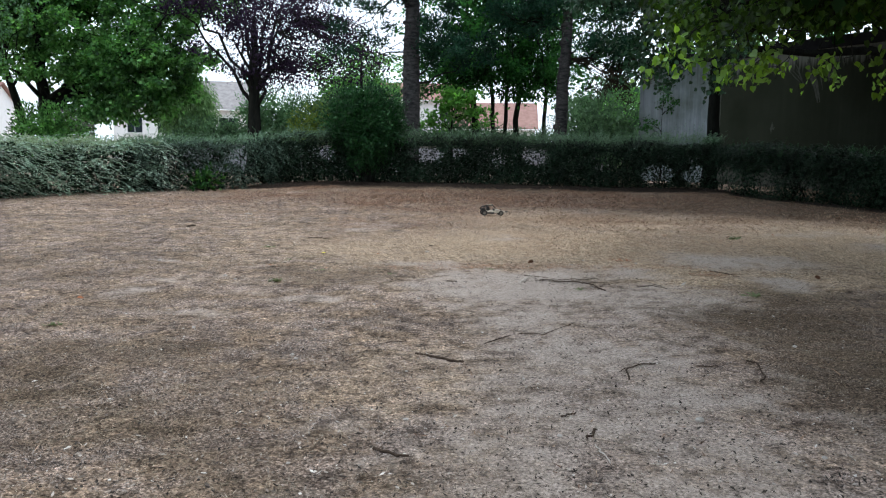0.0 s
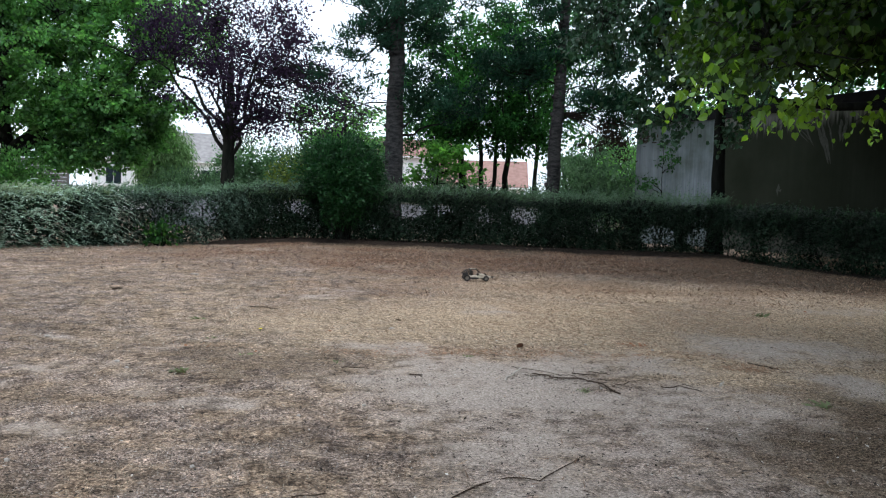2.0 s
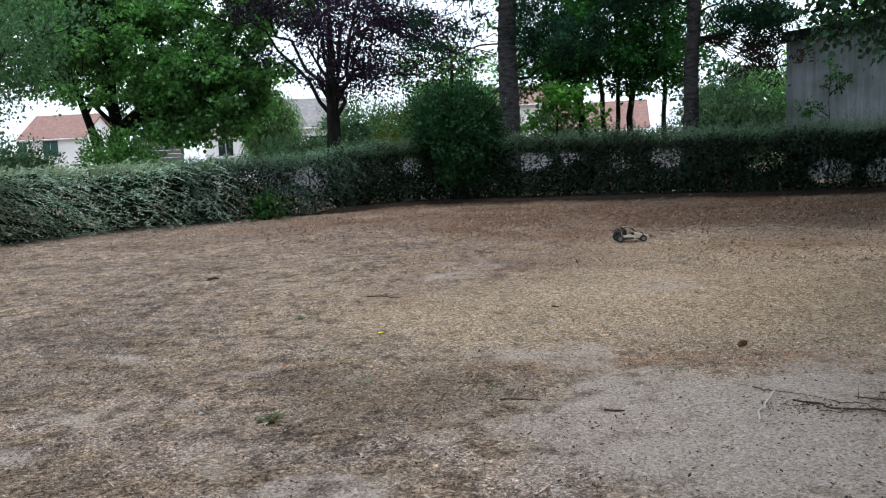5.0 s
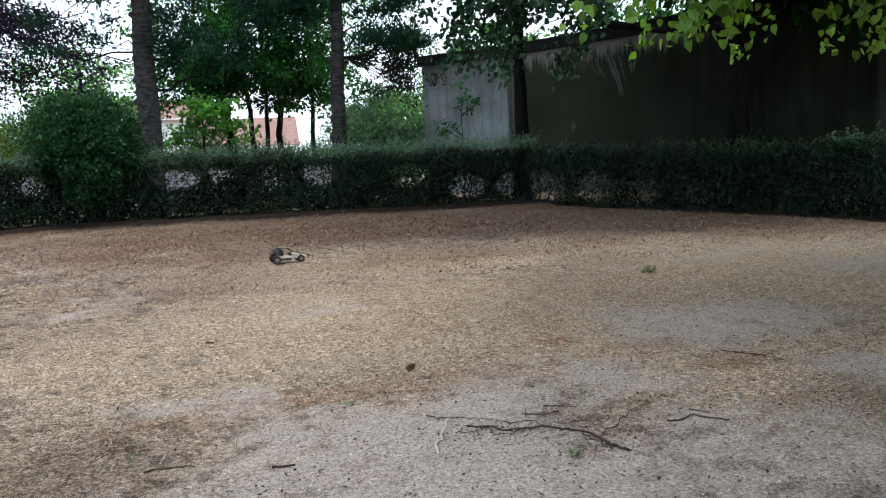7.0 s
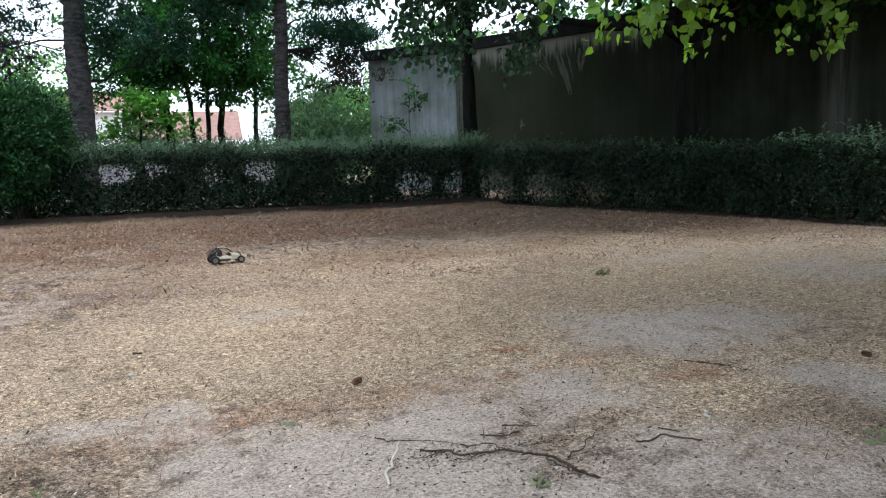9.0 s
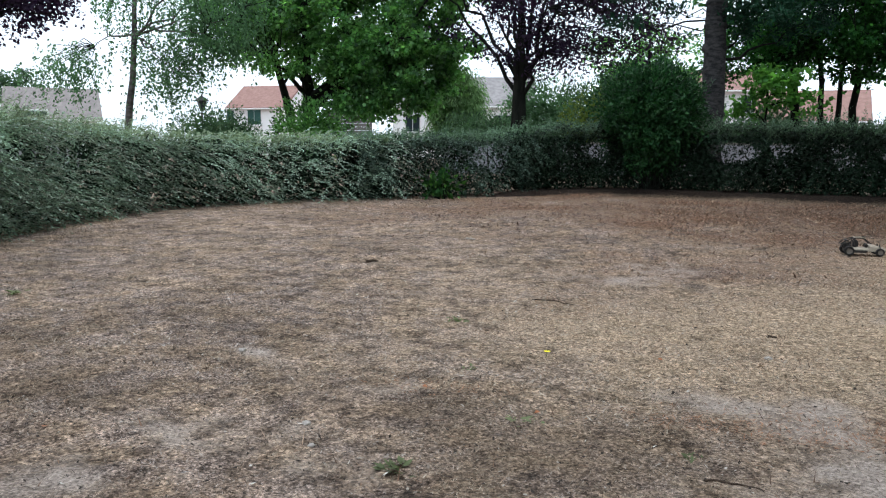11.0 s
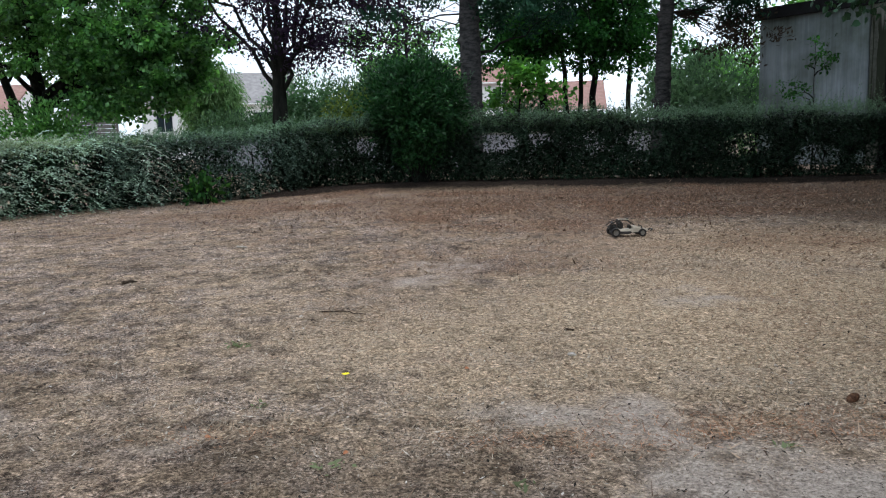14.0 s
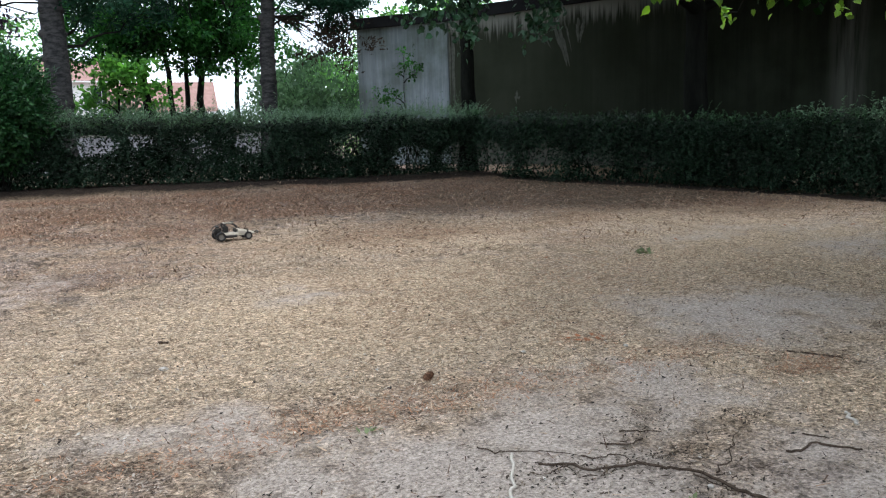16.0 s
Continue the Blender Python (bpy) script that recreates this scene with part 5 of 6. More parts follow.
lr = np.random.RandomState(55)
FILL = np.repeat(SPRAY_TIPS, 3, 0) + lr.normal(size=(60, 3)) * np.array([0.45, 0.5, 0.1]) + np.array([0.15, 0, 1.0]) * lr.uniform(0.3, 1.3, (60, 1))
HIGH = np.stack([lr.uniform(2.6, 4.6, 45), lr.uniform(15.5, 17.5, 45), lr.uniform(4.3, 5.6, 45)], -1)
FILL = np.concatenate([FILL[FILL[:, 0] > 4.0], HIGH])
drooping_sprays(np.concatenate([SPRAY_TIPS, FILL]), lr, old, 0.5, np.array([0.35, 0.15, 0.0]), 80, 0.092, M_LINDEN_MID, lambda p: LIMB[((p[:, None] - LIMB[None]) ** 2).sum(-1).argmin(1)], "drooping dark green leaves", 0.12)

# the linden over the lawn, whose low twigs hang into view
# trunk and high crown are unseen, sized to shade the right of the lawn
near = tree("linden_tree", "spreading linden with low fresh green twigs over the lawn", (9.6, 5.4), 7.5, 0.34,
            [((-1.6, 1.0, 6.0), (6.4, 6.4, 2.6), 620), ((-3.2, 2.6, 4.0), (3.0, 1.9, 0.9), 150), ((-4.8, -2.0, 5.0), (4.0, 4.0, 1.6), 300), ((-4.4, 4.8, 4.3), (2.6, 1.3, 1.0), 130), ((-1.0, 5.0, 4.9), (3.0, 1.8, 1.2), 90)], M_LINDEN, 53, (0.17, 0.14), 27, 0.42, 15, 2.6)
nr = np.random.RandomState(54)
NEAR_TIPS = np.array((0, 0, 0.14)) + np.array([(2.45, 9.7, 2.3), (2.6, 9.3, 2.33), (2.55, 9.0, 2.38), (2.9, 9.6, 2.36), (3.2, 9.5, 2.28), (3.45, 9.9, 2.3), (3.6, 9.35, 2.27), (3.5, 8.6, 2.4), (4.1, 10.2, 2.27), (4.3, 10.5, 2.3), (4.6, 9.7, 2.32), (4.7, 9.5, 2.27), (4.1, 11.6, 2.34),
                      (4.3, 11.4, 2.4), (4.1, 10.9, 2.3), (5.1, 11.3, 2.28), (6.4, 11.6, 2.3), (5.9, 10.6, 2.2), (6.3, 10.8, 2.3), (5.3, 10.0, 2.4), (3.9, 10.0, 2.4), (5.2, 12.4, 2.5), (6.6, 13.6, 2.5)])
NF = np.stack([nr.uniform(2.7, 8.2, 250), nr.uniform(8.4, 13.6, 250), 0 * np.arange(250)], -1)
NF = NF[NF[:, 0] > 2.4 + 0.3 * np.abs(NF[:, 1] - 9.6)]
NF[:, 2] = np.maximum(1.5 + 0.15 * np.hypot(NF[:, 0] + 0.5, NF[:, 1] - 5.7), 1.54 + 0.178 * np.hypot(NF[:, 0] + 0.1, NF[:, 1] - 4.8)) + nr.uniform(0.16, 1.05, len(NF))
bough = np.array([(9.6, 5.4, 3.6), (8.4, 6.6, 4.0), (7.2, 8.0, 4.1), (6.0, 9.2, 3.9), (4.8, 9.8, 3.5), (3.6, 9.8, 3.1)])
np_part("low_limb", *tubes(bough[None], np.array([[0.12, 0.09, 0.07, 0.045, 0.03, 0.015]]), 8), M_LINDENBARK, near)
drooping_sprays(NEAR_TIPS, nr, near, 0.35, np.array([0.4, 0.0, 0.0]), 14, 0.098, M_LINDEN_NEAR, lambda p: bough[((p[:, None] - bough[None]) ** 2).sum(-1).argmin(1)], "bright heart-shaped leaves", 0.06)
drooping_sprays(NF, nr, near, 0.25, np.array([0.35, 0.0, 0.0]), 34, 0.088, M_LINDEN_SHADED, lambda p: bough[((p[:, None] - bough[None]) ** 2).sum(-1).argmin(1)], "green heart-shaped leaves", 0.1)

# far trees that close the view
tree("tree", "thin-crowned green tree behind the plum tree", (-4.6, 43.0), 6.6, 0.16,
     [((0.2, 0, 5.4), (3.0, 2.0, 1.9), 62), ((-1.0, 0, 3.6), (1.8, 1.2, 0.9), 24)], M_MAPLE, 69, (0.17, 0.12), 34, 0.5, 8, 2.6, voids=14)
for px, py, h, rad, mt, sd in ((14.0, 40.0, 7.0, 3.6, M_MAPLE, 61), (20.0, 36.0, 8.0, 4.0, M_DARKTREE, 62), (-56.0, 55.0, 6.6, 2.6, M_SHRUB, 63), (-34.0, 22.0, 8.0, 4.0, M_DARKTREE, 64), (10.0, 48.0, 5.2, 3.2, M_SHRUB, 65), (-5.5, 50.0, 5.4, 3.2, M_SHRUB, 67), (26, 26, 8, 4, M_DARKTREE, 68)):
    tree("tree", "leafy tree in the distance", (px, py), h, 0.22, [((0, 0, h * 0.72), (rad, rad * 0.8, h * 0.34), 120)], mt, sd, (0.22, 0.17), 36, 0.55, 7, h * 0.3)


# ---- shrubs ----
def shrub(name, label, at, radii, lift, mat, seed, n=5000, leaf=(0.09, 0.035), inner=None, droop=0.0, stems=14, category="shrub", lumpy=0.2):
    """A rounded bush of leaves on a fan of stems."""
    r = np.random.RandomState(seed)
    z0 = float(ground_z(at[1]))
    c = np.array([at[0], at[1], z0 + lift])
    rad = np.array(radii)
    ob = thing(name, label, category, (at[0], at[1], z0))
    d = rand_dirs(n, r)
    lump = 1 + lumpy * (vnoise(d[:, 0] * 3 + seed, d[:, 2] * 3 + d[:, 1] * 2, 0.55) - 0.5) * 2 + 0.08 * (vnoise(d[:, 0] * 9 + seed, d[:, 2] * 9 + d[:, 1] * 5, 0.6) - 0.5) * 2
    P = c + d * rad * (lump * r.uniform(0.6, 1.06, n) ** 0.7)[:, None]
    A = d * 0.8 + r.normal(size=(n, 3)) * 0.5 + np.array([0, 0, 0.25 - droop])
    N = r.normal(size=(n, 3)) * 0.6 + d * 0.5 + np.array([0, 0, 0.5])
    L = leaf[0] * r.uniform(0.7, 1.3, n)
    ok = P[:, 2] > z0 + 0.05
    np_part("foliage", *leaves(P[ok], A[ok], N[ok], L[ok], L[ok] * leaf[1] / leaf[0]), mat, ob)
    m = n // 3
    Q = c + rand_dirs(m, r) * rad * r.uniform(0.2, 0.78, (m, 1))
    Q = Q[Q[:, 2] > z0 + 0.1]
    m = len(Q)
    np_part("inner_foliage", *leaves(Q, rand_dirs(m, r), rand_dirs(m, r), leaf[0] * 1.8, leaf[0] * 1.1), mat, ob)
    B = c + rand_dirs(stems, r) * rad * 0.7
    B[:, 2] = np.maximum(B[:, 2], c[2])
    S = np.array([at[0], at[1], z0 - 0.05]) + r.normal(size=(stems, 3)) * np.array([radii[0] * 0.13, radii[1] * 0.13, 0])
    np_part("stem_fan", *tubes(curve_paths(S, B, 6, r, -0.05, 0.03), np.linspace(1, 0.3, 6)[None] * r.uniform(0.012, 0.03, stems)[:, None], 6), M_BARK, ob)
    return ob


shrub("laurel_bush", "rounded dark green evergreen bush growing in the hedge", (-2.6, 24.9), (1.26, 1.1, 1.14), 1.96, M_BUSH, 71, 15000, (0.1, 0.046), stems=26, lumpy=0.3)
shrub("laurel_bush", "low dark green evergreen skirt of the bush", (-2.5, 24.8), (0.62, 0.5, 0.45), 0.8, M_BUSH, 72, 1300, (0.1, 0.042), stems=16)
shrub("weed_bush", "bright green leafy weed at the foot of the hedge", (-6.75, 21.75), (0.5, 0.34, 0.36), 0.28, M_WEEDBUSH, 73, 190, (0.12, 0.065), category="weed", stems=10, lumpy=0.7)
shrub("shrub", "yellow-green shrub beyond the hedge", (-5.6, 38.0), (1.9, 1.2, 1.7), 1.7, M_YELLOW, 74, 3400, (0.13, 0.07))
shrub("shrub", "grey-green shrub beyond the hedge", (-3.9, 36.0), (1.7, 1.2, 1.6), 1.7, M_SHRUB, 75, 3000, (0.13, 0.06))
shrub("shrub", "large pale green shrub beyond the hedge", (6.6, 33.5), (2.4, 1.4, 1.7), 1.8, M_SHRUB, 76, 6000, (0.13, 0.05), lumpy=0.45)
shrub("shrub", "pale green shrub beyond the hedge", (0.6, 40.0), (2.2, 1.4, 1.3), 1.6, M_SHRUB, 77, 4200, (0.13, 0.06))
shrub("shrub", "green shrub against the far houses", (-13.5, 44.0), (2.0, 1.4, 1.2), 1.5, M_SHRUB, 78, 3000, (0.15, 0.06))
shrub("weeping_shrub", "pale weeping tree with hanging foliage", (-14.9, 45.7), (1.6, 1.3, 2.2), 3.1, M_WEEP, 79, 7500, (0.3, 0.045), droop=1.6)
shrub("shrub", "green shrub in front of the white house", (-32.6, 50.0), (2.0, 1.6, 1.3), 1.3, M_SHRUB, 80, 3600, (0.16, 0.08))
shrub("shrub", "tall green shrub below the maple", (-16.8, 33.6), (1.9, 1.2, 1.3), 1.6, M_MAPLE, 81, 3200, (0.14, 0.08))
shrub("shrub", "green shrub below the maple", (-22.5, 35.0), (2.2, 1.4, 1.3), 1.4, M_SHRUB, 82, 3200, (0.14, 0.07))
shrub("shrub", "dark shrub beyond the hedge", (9.3, 36.5), (2.2, 1.4, 2.2), 2.2, M_MAPLE, 83, 4500, (0.14, 0.08))
shrub("shrub", "tall grey-green shrub behind the plum tree", (-3.6, 41.0), (2.4, 1.5, 2.0), 2.3, M_BIRCH, 86, 4200, (0.13, 0.06), lumpy=0.35)
shrub("shrub", "tall grey-green shrub behind the plum tree", (-8.0, 43.0), (2.2, 1.5, 1.7), 2.0, M_BIRCH, 87, 4000, (0.13, 0.06), lumpy=0.35)
shrub("shrub", "green shrub beyond the hedge", (-10.6, 38.0), (1.6, 1.2, 1.1), 1.3, M_SHRUB, 84, 2600, (0.13, 0.06))
shrub("shrub", "tall grey-green bushes behind the plum tree", (-9.0, 40.0), (2.0, 1.5, 1.9), 2.4, M_BIRCH, 88, 4600, (0.13, 0.06), lumpy=0.4)
shrub("shrub", "tall green bushes behind the plum tree", (-6.4, 40.0), (1.9, 1.5, 1.8), 2.2, M_SHRUB, 89, 4600, (0.13, 0.06), lumpy=0.4)
for px, py, pr, ps in ((-1.2, 41.5, 1.9, 95), (2.6, 42.0, 2.1, 96), (5.2, 42.5, 2.2, 97), (7.6, 41.0, 2.0, 98)):
    shrub("shrub", "pale green shrub beyond the hedge", (px, py), (pr, 1.3, 1.15), 1.1, M_SHRUB, ps, 3600, (0.13, 0.06), lumpy=0.4)
tree("sapling", "thin sapling growing up against the wall", (6.9, 25.4), 3.2, 0.018,
     [((0.15, 0, 2.9), (0.45, 0.3, 0.4), 12), ((-0.5, 0, 2.1), (0.6, 0.3, 0.4), 14)], M_DARKTREE, 85, (0.085, 0.05), 12, 0.14, 5, 1.2)


# ---- houses in the distance ----
def box(sx, sy, sz, bevel=0.0):
    bm = bmesh.new()
    bmesh.ops.create_cube(bm, size=1.0)
    bmesh.ops.scale(bm, vec=(sx, sy, sz), verts=bm.verts)
    if bevel:
        bmesh.ops.bevel(bm, geom=bm.edges[:], offset=bevel, segments=2, affect="EDGES")
    return bm


def put(ob, m):
    """Set a part down at the pose m, in its parent's space."""
    ob.matrix_parent_inverse = Matrix.Identity(4)
    ob.matrix_basis = m
    return ob


def house(label, at, rot, w, d, eave, ridge, roof_mat, windows=(), chimney=None, shutters=None):
    """Front towards local -y; the ridge runs along x."""
    ob = new("house")
    ob.matrix_basis = pose(at[0], at[1], 0.2, 0, 0, rot)
    tagged(ob, label, "house")
    bm = bmesh.new()
    prof = [(-d / 2, 0), (d / 2, 0), (d / 2, eave), (0, ridge - 0.12), (-d / 2, eave)]
    ends = [[bm.verts.new((sx * w / 2, y, z)) for y, z in prof] for sx in (-1, 1)]
    bm.faces.new(ends[0][::-1])
    bm.faces.new(ends[1])
    for i in range(5):
        j = (i + 1) % 5
        bm.faces.new([ends[0][i], ends[0][j], ends[1][j], ends[1][i]])
    bmesh.ops.recalc_face_normals(bm, faces=bm.faces[:])
    put(part("wall", bm, M_RENDER, ob), Matrix())
    slope = math.atan2(ridge - eave, d / 2)
    ln = math.hypot(ridge - eave, d / 2) + 0.45
    for sgn in (-1, 1):
        rf = put(part("roof", box(w + 0.7, ln, 0.16, 0.02), roof_mat, ob),
                 Matrix.Translation((0, sgn * math.cos(slope) * ln / 2, ridge + 0.09 - math.sin(slope) * ln / 2)) @ Matrix.Rotation(-sgn * slope, 4, "X"))
        put(part("gutter", box(w + 0.7, 0.12, 0.11, 0.03), M_TRIM, rf), Matrix.Translation((0, sgn * (ln / 2 + 0.06), 0.0)))
    for wx, wz, ww, wh in windows:
        fr = put(part("window", box(ww + 0.16, 0.1, wh + 0.16, 0.015), M_TRIM, ob), Matrix.Translation((wx, -d / 2 - 0.03, wz)))
        for s in (-1, 1):
            put(part("pane", box(ww / 2 - 0.04, 0.04, wh - 0.06), shutters or M_GLASS, fr), Matrix.Translation((s * ww / 4, -0.045, 0)))
        put(part("sill", box(ww + 0.3, 0.18, 0.07, 0.01), M_TRIM, fr), Matrix.Translation((0, -0.08, -wh / 2 - 0.11)))
    if chimney:
        cx, ch = chimney
        ck = put(part("chimney", box(0.6, 0.5, ch, 0.02), M_KERB, ob), Matrix.Translation((cx, 0.2, ridge + ch / 2 - 0.3)))
        put(part("chimney_cap", box(0.75, 0.65, 0.08, 0.02), M_KERB, ck), Matrix.Translation((0, 0, ch / 2 + 0.04)))
    return ob


house("white house with a red tiled roof and a dark green window", (-46.6, 78.0), 4, 6.0, 7.0, 4.9, 7.1, M_ROOF_RED, ((-0.2, 3.9, 1.5, 1.5), (-2.9, 3.9, 0.8, 1.4)), None, M_SHUTTER)
house("long white house with a grey tiled roof", (-23.2, 71.5), 14, 11.4, 7.5, 4.5, 6.9, M_ROOF_GREY, ((3.6, 3.0, 1.6, 1.4), (-1.5, 3.0, 1.4, 1.4), (-4.0, 3.0, 1.2, 1.4)))
house("low white house with a pale red tiled roof", (3.7, 63.0), -4, 6.0, 6.5, 2.9, 4.75, M_ROOF_RED, ((1.5, 1.7, 1.3, 1.2),))
house("house with an orange-red tiled roof", (-2.4, 73.0), 4, 7.4, 6.5, 5.5, 7.0, M_ROOF_RED, ((2.2, 4.4, 1.4, 1.2), (-2.0, 4.4, 1.2, 1.2)))
house("house with a broad brown tiled roof", (-45.0, 47.7), 46, 5.2, 8.0, 2.8, 4.8, M_ROOF_BROWN, ((-1.0, 2.6, 1.4, 1.3),))

# an assumed low wall, added to show pale through the gaps in the hedges
garden_wall = thing("garden_wall", "assumed low pale rendered garden wall behind the hedges", "wall", (-10.0, 35.6, 0.2))
for p, q in (((-12.0, 35.8), (-4.0, 35.7)), ((-4.0, 35.7), (1.6, 35.6)), ((1.6, 35.6), (7.4, 35.5)), ((-25.5, 14.0), (-25.8, 23.0)), ((-25.8, 23.0), (-26.0, 31.0))):
    p, q = Vector((*p, 0)), Vector((*q, 0))
    d = (q - p).normalized()
    n = Vector((-d.y, d.x, 0))
    sec = part("wall_section", prism(p, q - d * 0.02, n, 0.2, -0.1, 1.5), M_GARDENWALL, garden_wall)
    part("coping", prism(p - n * 0.03, q - d * 0.02 - n * 0.03, n, 0.26, 1.503, 1.58), M_KERB, sec)


fence = thing("slat_fence", "grey slatted wooden fence beside the long house", "fence", (-27.6, 58.0, 0.2))
for i in range(9):
    put(part("slat", box(3.6, 0.04, 0.245, 0.01), M_FENCE, fence), Matrix.Translation((0, 0, 1.6 + i * 0.26)))
for sx in (-1.8, 1.8):
    put(part("post", box(0.12, 0.12, 4.1, 0.01), M_FENCE, fence), Matrix.Translation((sx, 0.09, 2.0)))


def street_lantern(at, h):
    ob = thing("street_lantern", "black old-fashioned street lantern on a post", "street lamp", (at[0], at[1], 0.2))
    V, F = tubes(np.array([[(0, 0, z) for z in (0, 0.25, 0.5, 0.6, h - 0.6)]], float), np.array([[0.14, 0.13, 0.09, 0.06, 0.045]]), 10)
    put(np_part("post", V, F, M_BLACK, ob), Matrix())
    V, F = tubes(np.array([[(0, 0, h - 0.6), (0, 0, h - 0.5), (0, 0, h - 0.1)]], float), np.array([[0.07, 0.14, 0.26]]), 6)
    put(np_part("glass_body", V, F, M_GLASS, ob, smooth=False), Matrix())
    V, F = tubes(np.array([[(0, 0, h - 0.1), (0, 0, h - 0.07), (0, 0, h + 0.12), (0, 0, h + 0.2), (0, 0, h + 0.3)]], float), np.array([[0.4, 0.4, 0.14, 0.05, 0.02]]), 6)
    put(np_part("hood", V, F, M_BLACK, ob, smooth=False), Matrix())


street_lantern((-28.0, 41.5), 3.6)


# ---- the toy buggy ----
def wheel(parent, x, y, r, w):
    ob = new("wheel")
    ob.parent = parent
    ob.matrix_basis = Matrix.Translation((x, y, r))
    n = 20
    a = np.arange(n) * 2 * np.pi / n
    prof = [(0.62 * r, -0.5 * w), (0.9 * r, -0.5 * w), (r, -0.32 * w), (r, 0.32 * w), (0.9 * r, 0.5 * w), (0.62 * r, 0.5 * w)]
    V = np.concatenate([np.stack([np.cos(a) * q * (1 + (0.03 if j in (2, 3) else 0) * (np.arange(n) % 2)), np.full(n, yy), np.sin(a) * q * (1 + (0.03 if j in (2, 3) else 0) * (np.arange(n) % 2))], -1) for j, (q, yy) in enumerate(prof)])
    i = np.arange(n)
    k = len(prof)
    F = np.concatenate([np.stack([i + j * n, (i + 1) % n + j * n, (i + 1) % n + ((j + 1) % k) * n, i + ((j + 1) % k) * n], -1) for j in range(k)])
    put(np_part("tyre", V, F, M_RUBBER, ob, smooth=False), Matrix())
    bm = bmesh.new()
    bmesh.ops.create_cone(bm, cap_ends=True, segments=20, radius1=0.61 * r, radius2=0.61 * r, depth=0.8 * w)
    bmesh.ops.rotate(bm, cent=(0, 0, 0), matrix=Matrix.Rotation(radians(90), 3, "X"), verts=bm.verts)
    caps = [f for f in bm.faces if len(f.verts) > 4]
    bmesh.ops.inset_region(bm, faces=caps, thickness=0.12 * r, depth=-0.1 * w)
    put(part("rim", bm, M_RIM, ob), Matrix())
    return ob


def toy_buggy(at, heading):
    ob = new("toy_buggy")
    ob.matrix_basis = pose(at[0], at[1], float(gz(at[0], at[1])) + 0.004, 0, 0, heading)
    tagged(ob, "cream and black radio-controlled toy desert buggy on the dry lawn", "toy car")
    for x, y, r, w in ((0.17, 0.112, 0.048, 0.038), (0.17, -0.112, 0.048, 0.038), (-0.175, 0.115, 0.057, 0.06), (-0.175, -0.115, 0.057, 0.06)):
        wheel(ob, x, y, r, w)
    bm = box(0.44, 0.1, 0.028, 0.008)
    put(part("chassis", bm, M_CHASSIS, ob), Matrix.Translation((0.0, 0, 0.055)))
    # wedge-shaped nose and tub
    bm = bmesh.new()
    sec = [(0.27, 0.03, 0.06, 0.08), (0.20, 0.045, 0.055, 0.1), (0.10, 0.062, 0.05, 0.125), (0.055, 0.07, 0.05, 0.13), (0.05, 0.078, 0.045, 0.092), (-0.14, 0.08, 0.05, 0.095)]
    rows = []
    for x, hw, z0, z1 in sec:
        rows.append([bm.verts.new(p) for p in ((x, -hw, z0), (x, -hw, z1 - 0.018), (x, -hw * 0.72, z1), (x, hw * 0.72, z1), (x, hw, z1 - 0.018), (x, hw, z0))])
    for a, b in zip(rows, rows[1:]):
        for i in range(6):
            bm.faces.new([a[i], a[(i + 1) % 6], b[(i + 1) % 6], b[i]])
    bm.faces.new(rows[0][::-1])
    bm.faces.new(rows[-1])
    bmesh.ops.recalc_face_normals(bm, faces=bm.faces[:])
    put(part("body", bm, M_CREAM, ob, "dusty cream body shell"), Matrix())
    # side panels
    for s in (-1, 1):
        put(part("side_panel", box(0.17, 0.03, 0.03, 0.008), M_CHASSIS, ob), Matrix.Translation((-0.05, s * 0.092, 0.05)))
    # roll cage
    def bar(pts, r=0.006):
        P = np.array([pts], float)
        put(np_part("cage_bar", *tubes(P, np.full((1, len(pts)), r), 6), M_CHASSIS, ob), Matrix())
    for s in (-1, 1):
        bar([(0.075, s * 0.07, 0.14), (0.0, s * 0.065, 0.205), (-0.10, s * 0.065, 0.21), (-0.17, s * 0.06, 0.15), (-0.24, s * 0.05, 0.12)])
        bar([(-0.10, s * 0.065, 0.21), (-0.13, s * 0.075, 0.12)])
        bar([(-0.10, s * 0.065, 0.21), (-0.21, s * 0.06, 0.175), (-0.26, s * 0.06, 0.13)])
    for x, z in ((0.0, 0.205), (-0.10, 0.21), (-0.21, 0.175), (-0.24, 0.12)):
        bar([(x, -0.065, z), (x, 0.065, z)])
    for s in (-1, 1):
        put(part("roof_rail", box(0.12, 0.014, 0.01, 0.003), M_CREAM, ob, "cream roof rail"), Matrix.Translation((-0.05, s * 0.058, 0.214)))
    for x in (0.004, -0.104):
        put(part("roof_rail", box(0.014, 0.1, 0.01, 0.003), M_CREAM, ob, "cream roof rail"), Matrix.Translation((x, 0, 0.214)))
    put(part("dashboard", box(0.03, 0.11, 0.05, 0.01), M_CHASSIS, ob), Matrix.Translation((0.03, 0, 0.115)))
    bar([(-0.19, -0.05, 0.17), (-0.2, 0.0, 0.185), (-0.19, 0.05, 0.17)], 0.012)
    put(part("lamp_rack", box(0.012, 0.12, 0.014, 0.004), M_CHASSIS, ob), Matrix.Translation((0.0, 0, 0.222)))
    put(part("seat", box(0.06, 0.1, 0.1, 0.015), M_CHASSIS, ob), Matrix.Translation((-0.09, 0, 0.135)))
    put(part("engine", box(0.1, 0.09, 0.07, 0.015), M_CHASSIS, ob), Matrix.Translation((-0.19, 0, 0.11)))
    bar([(0.29, -0.06, 0.06), (0.315, -0.05, 0.08), (0.315, 0.05, 0.08), (0.29, 0.06, 0.06)], 0.008)
